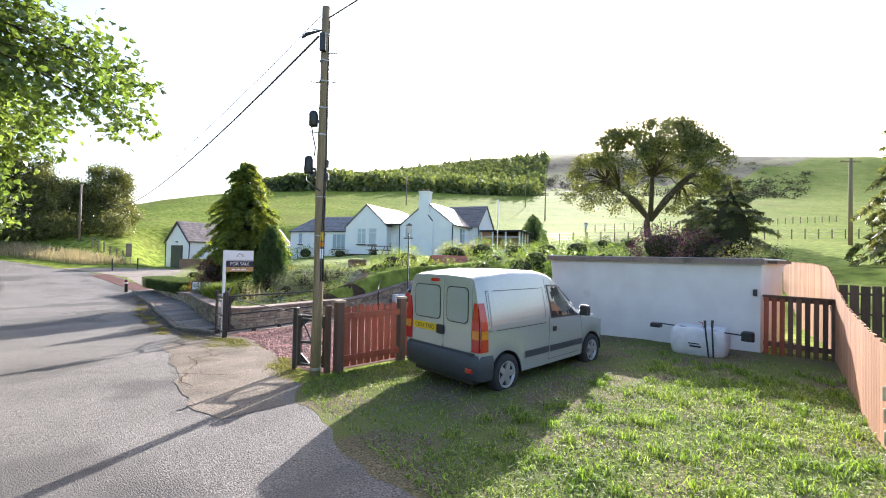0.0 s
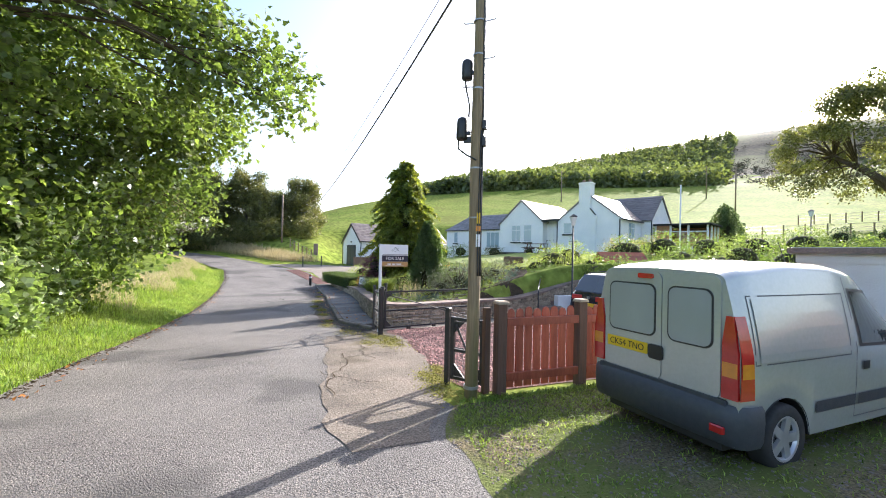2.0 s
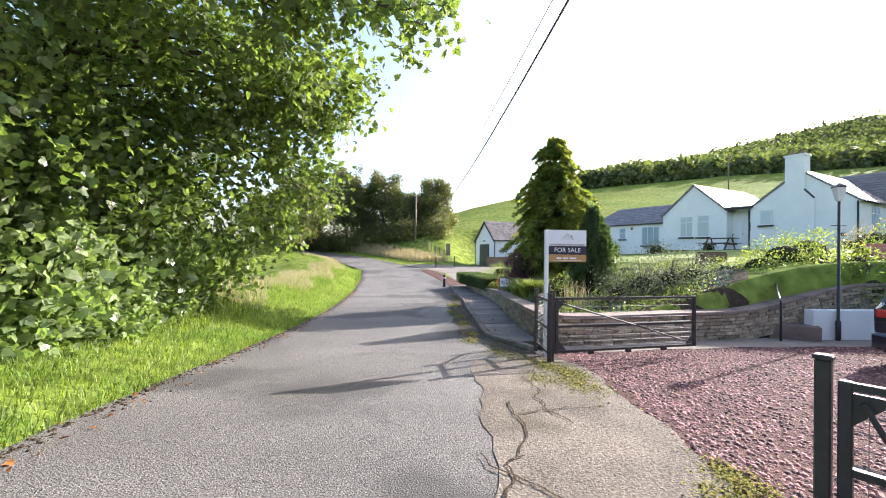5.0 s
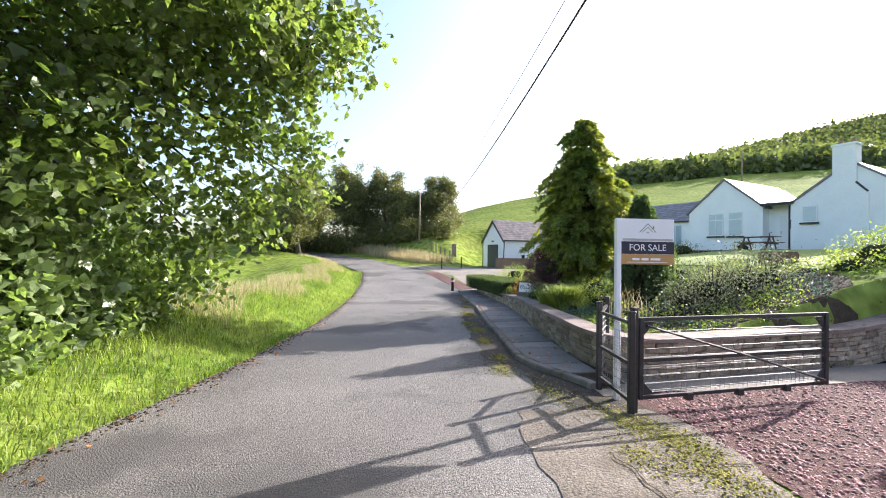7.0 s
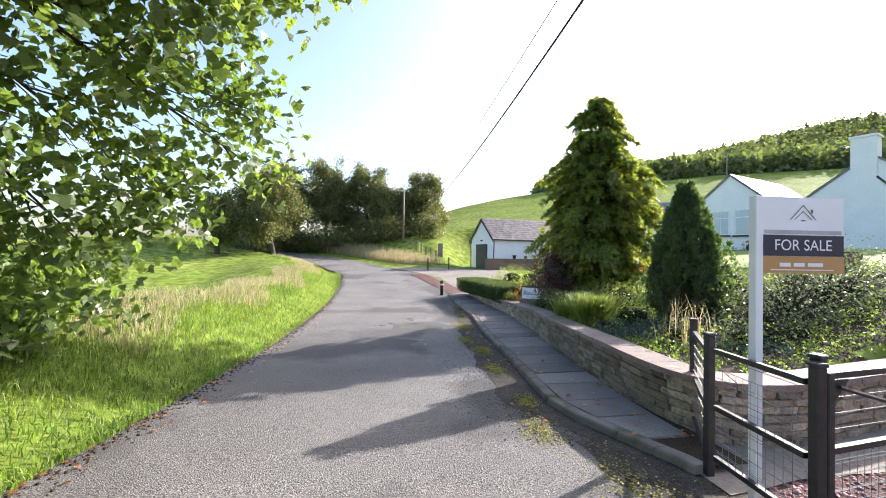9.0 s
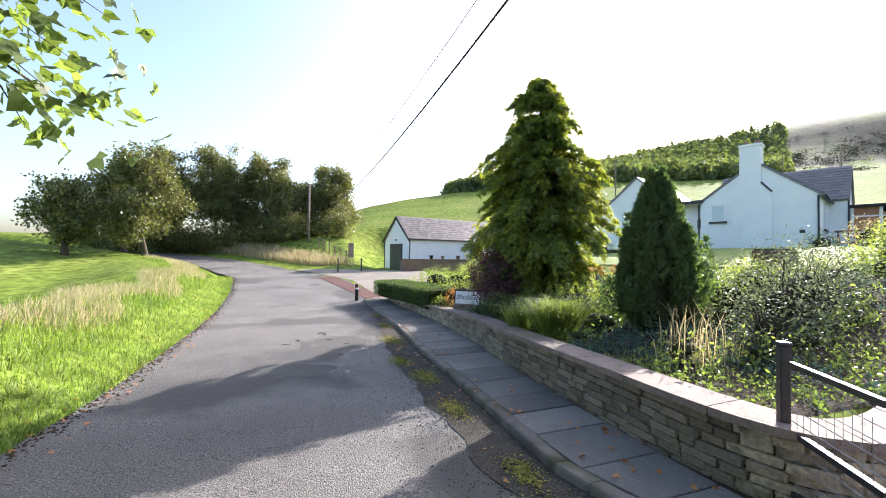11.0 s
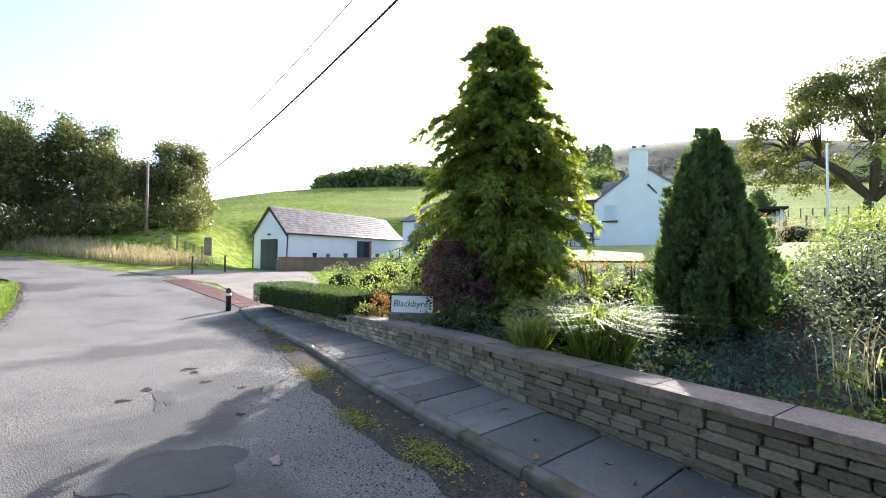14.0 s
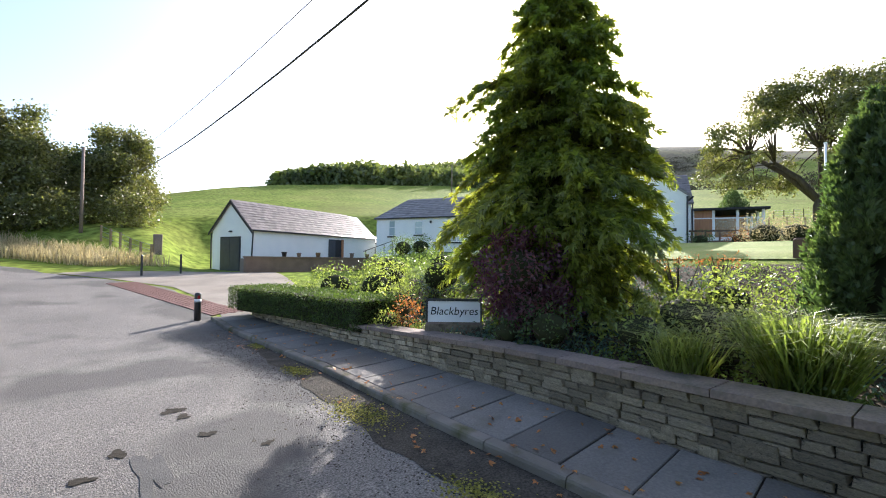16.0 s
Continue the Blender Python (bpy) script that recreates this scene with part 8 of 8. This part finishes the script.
def pebbles(name, material, x, y, z, size, seed, label, category):
    g = np.random.default_rng(seed)
    n = len(x)
    s = size * g.uniform(0.5, 1.4, n)
    base = np.array([(-1, -0.7, 0), (1, -0.6, 0), (0.8, 0.8, 0), (-0.7, 0.7, 0), (-0.5, -0.3, 0.8), (0.5, -0.35, 0.9), (0.45, 0.4, 0.75), (-0.4, 0.4, 0.85)])
    b = base[None] * (1 + g.normal(size=(n, 8, 3)) * 0.18)
    a = g.uniform(0, 6.28, n)
    rx = b[:, :, 0] * np.cos(a)[:, None] - b[:, :, 1] * np.sin(a)[:, None]
    ry = b[:, :, 0] * np.sin(a)[:, None] + b[:, :, 1] * np.cos(a)[:, None]
    V = np.stack([x[:, None] + rx * s[:, None], y[:, None] + ry * s[:, None], z[:, None] + b[:, :, 2] * s[:, None] * 0.7], -1).reshape(-1, 3)
    q = np.array([(4, 5, 6, 7), (0, 1, 5, 4), (1, 2, 6, 5), (2, 3, 7, 6), (3, 0, 4, 7)])
    ob = sheet(name, material, V, (np.arange(n)[:, None, None] * 8 + q[None]).reshape(-1, 4))
    return tagged(ob, label, category, kind="stuff")


n = 17000
x = 3.3 + 8.0 * gp_.uniform(0, 1, n) ** 1.5
y = gp_.uniform(6.9, 13.9, n)
ok = x > np.interp(y, [6.8, 7.5, 8.2, 10, 12, 14.5], [3.35, 3.3, 3.32, 3.6, 3.8, 3.8]) + gp_.normal(size=n) * 0.08
x, y = x[ok], y[ok]
pebbles("gravel_stones", M_PEBBLE, x, y, land(x, y) + 0.008, 0.023, 301, "loose reddish gravel stones on the drive", "gravel")
n = 7000
y = gp_.uniform(14.2, 30, n)
x = np.array([kerb_x(v) for v in y]) - 0.02 - np.abs(gp_.normal(size=n)) * 0.6
pebbles("gutter_grit", M_DIRT, x, y, road_z(y) + 0.012, 0.009, 302, "loose grit and stones along the kerb", "grit")
n = 2500
y = gp_.uniform(2, 40, n)
x = LE(y) + 0.05 + np.abs(gp_.normal(size=n)) * 0.12
pebbles("verge_grit", M_SOIL, x, y, road_z(y) + 0.01, 0.02, 303, "dark earth and grit along the verge", "grit")
n = 3600
x, y = gp_.uniform(2.3, 6.2, n), gp_.uniform(1.8, 6.0, n)
pebbles("turf_grit", M_KERB, x, y, np.maximum(land(x, y), road_z(y)) + 0.014, 0.012, 304, "grey grit showing through the worn grass", "grit")
# moss and weeds along the gutter, on the apron's edge and round the gateway
gm = np.random.default_rng(310)
mc = []
for cx, cy, r, n in ((2.35, 15.6, 0.2, 500), (2.35, 17.4, 0.25, 700), (2.45, 19.0, 0.3, 900), (2.3, 20.3, 0.3, 800), (2.6, 22.6, 0.4, 1200), (2.9, 25.0, 0.25, 700), (2.2, 14.6, 0.3, 500), (3.2, 10.9, 0.45, 1100), (3.35, 11.6, 0.4, 1000), (3.1, 12.2, 0.4, 900),
                     (3.0, 7.6, 0.3, 1100), (3.3, 8.1, 0.25, 700), (2.9, 6.9, 0.35, 900), (2.6, 13.3, 0.5, 500), (3.1, 27.4, 0.2, 500), (2.75, 11.2, 0.3, 300)):
    k = gm.normal(size=(n, 2)) * r * 0.5
    px, py = cx + k[:, 0] * 0.7, cy + k[:, 1] * 1.6
    mc.append(np.stack([px, py, road_z(py) + 0.03], 1))
mo = leaf_mesh("gutter_moss", M_MOSS, np.concatenate(mc), 3.0, 0.03, 0.7, 1, 0.0, 311)
tagged(mo, "yellow-green moss and weeds in the gutter", "moss", kind="stuff")
# fallen leaves
y = np.concatenate([gm.uniform(14, 30, 260), gm.uniform(6, 30, 240)])
x = np.concatenate([np.array([kerb_x(v) for v in y[:260]]) + gm.uniform(-0.5, 1.2, 260), LE(y[260:]) + gm.uniform(-0.3, 0.5, 240)])
zf = np.where(x > np.array([kerb_x(v) for v in y]), road_z(y) + 0.125, road_z(y) + 0.03)
fl = leaf_mesh("fallen_leaves", M_ORANGE, np.stack([x, y, zf], 1), 3.0, 0.06, 0.6, 3, -0.05, 312)
tagged(fl, "scattered brown fallen leaves", "leaves", kind="stuff")

# road patches, cracks and potholes


def flat_patch(name, cx, cy, rx, ry, material, label, lift, seed, rough=0.12, category="road patch"):
    g = np.random.default_rng(seed)
    ph = g.uniform(0, 6.28, 6)
    m = Mesh()
    n = 40
    pts = []
    for i in range(n):
        a = 2 * math.pi * i / n
        r = 1 + sum(rough * math.sin((k + 2) * a + ph[k]) / (1 + 0.4 * k) for k in range(6))
        x, y = cx + rx * r * math.cos(a), cy + ry * r * math.sin(a)
        pts.append((x, y, float(road_z(y)) + lift))
    m.face(*pts)
    ob = part(name, m, material)
    return tagged(ob, label, category, kind="structure")


M_PATCH = mat("dark_asphalt", (0.055, 0.052, 0.05), (0.08, 0.075, 0.07), 0.8, scale=2, bump=0.6, bscale=80, fine=(70, 0.3))
flat_patch("road_patch", 0.49, 20.15, 0.58, 0.5, M_PATCH, "dark tarmac repair patch on the lane", 0.018, 1)
flat_patch("road_patch", 0.55, 22.6, 0.1, 0.5, M_PATCH, "worn crumbling strip on the lane", 0.018, 2, 0.3)
for k, (x, y, r) in enumerate(((1.0, 24.2, 0.1), (1.05, 23.9, 0.07), (1.12, 23.15, 0.07), (0.38, 23.2, 0.08), (0.1, 22.8, 0.07), (1.5, 22.5, 0.05), (1.25, 21.3, 0.05))):
    flat_patch("pothole", x, y, r, r * 1.1, M_MORTAR, "small crumbling pothole in the lane", 0.02, 20 + k, 0.25, "pothole")
flat_patch("stone_flake", 1.25, 19.8, 0.05, 0.09, M_COPE, "pale flake of stone on the lane", 0.022, 31, 0.2, "stone")
# cracks of the apron
gk = np.random.default_rng(320)
for k, (x, y, a, L) in enumerate(((1.75, 8.6, 60, 1.6), (2.2, 7.6, 100, 1.5), (2.0, 9.6, 20, 1.2), (2.5, 9.3, 80, 2.2), (1.5, 7.2, 75, 1.6), (2.7, 11.0, 10, 1.1))):
    m = Mesh()
    px, py, an = x, y, radians(a)
    L0, R0 = [], []
    for i in range(int(L / 0.08)):
        w = 0.006 + 0.006 * gk.random()
        L0.append((px - math.sin(an) * w, py + math.cos(an) * w, float(road_z(py)) + 0.034))
        R0.append((px + math.sin(an) * w, py - math.cos(an) * w, float(road_z(py)) + 0.034))
        an += gk.normal() * 0.35
        an += (radians(a) - an) * 0.2
        px, py = px + math.cos(an) * 0.08, py + math.sin(an) * 0.08
    m.grid([R0, L0])
    ob = part("crack", m, M_SOIL, concrete_patch)
tagged(concrete_patch, kind="structure")

for ob in scene.objects:
    if ob.parent and ob.name.split(".")[0] in ("twig_core", "stem_tangle", "slate_layer", "leaves", "crown", "blade_clump", "stalk_clump"):
        ob["kind"] = "stuff"
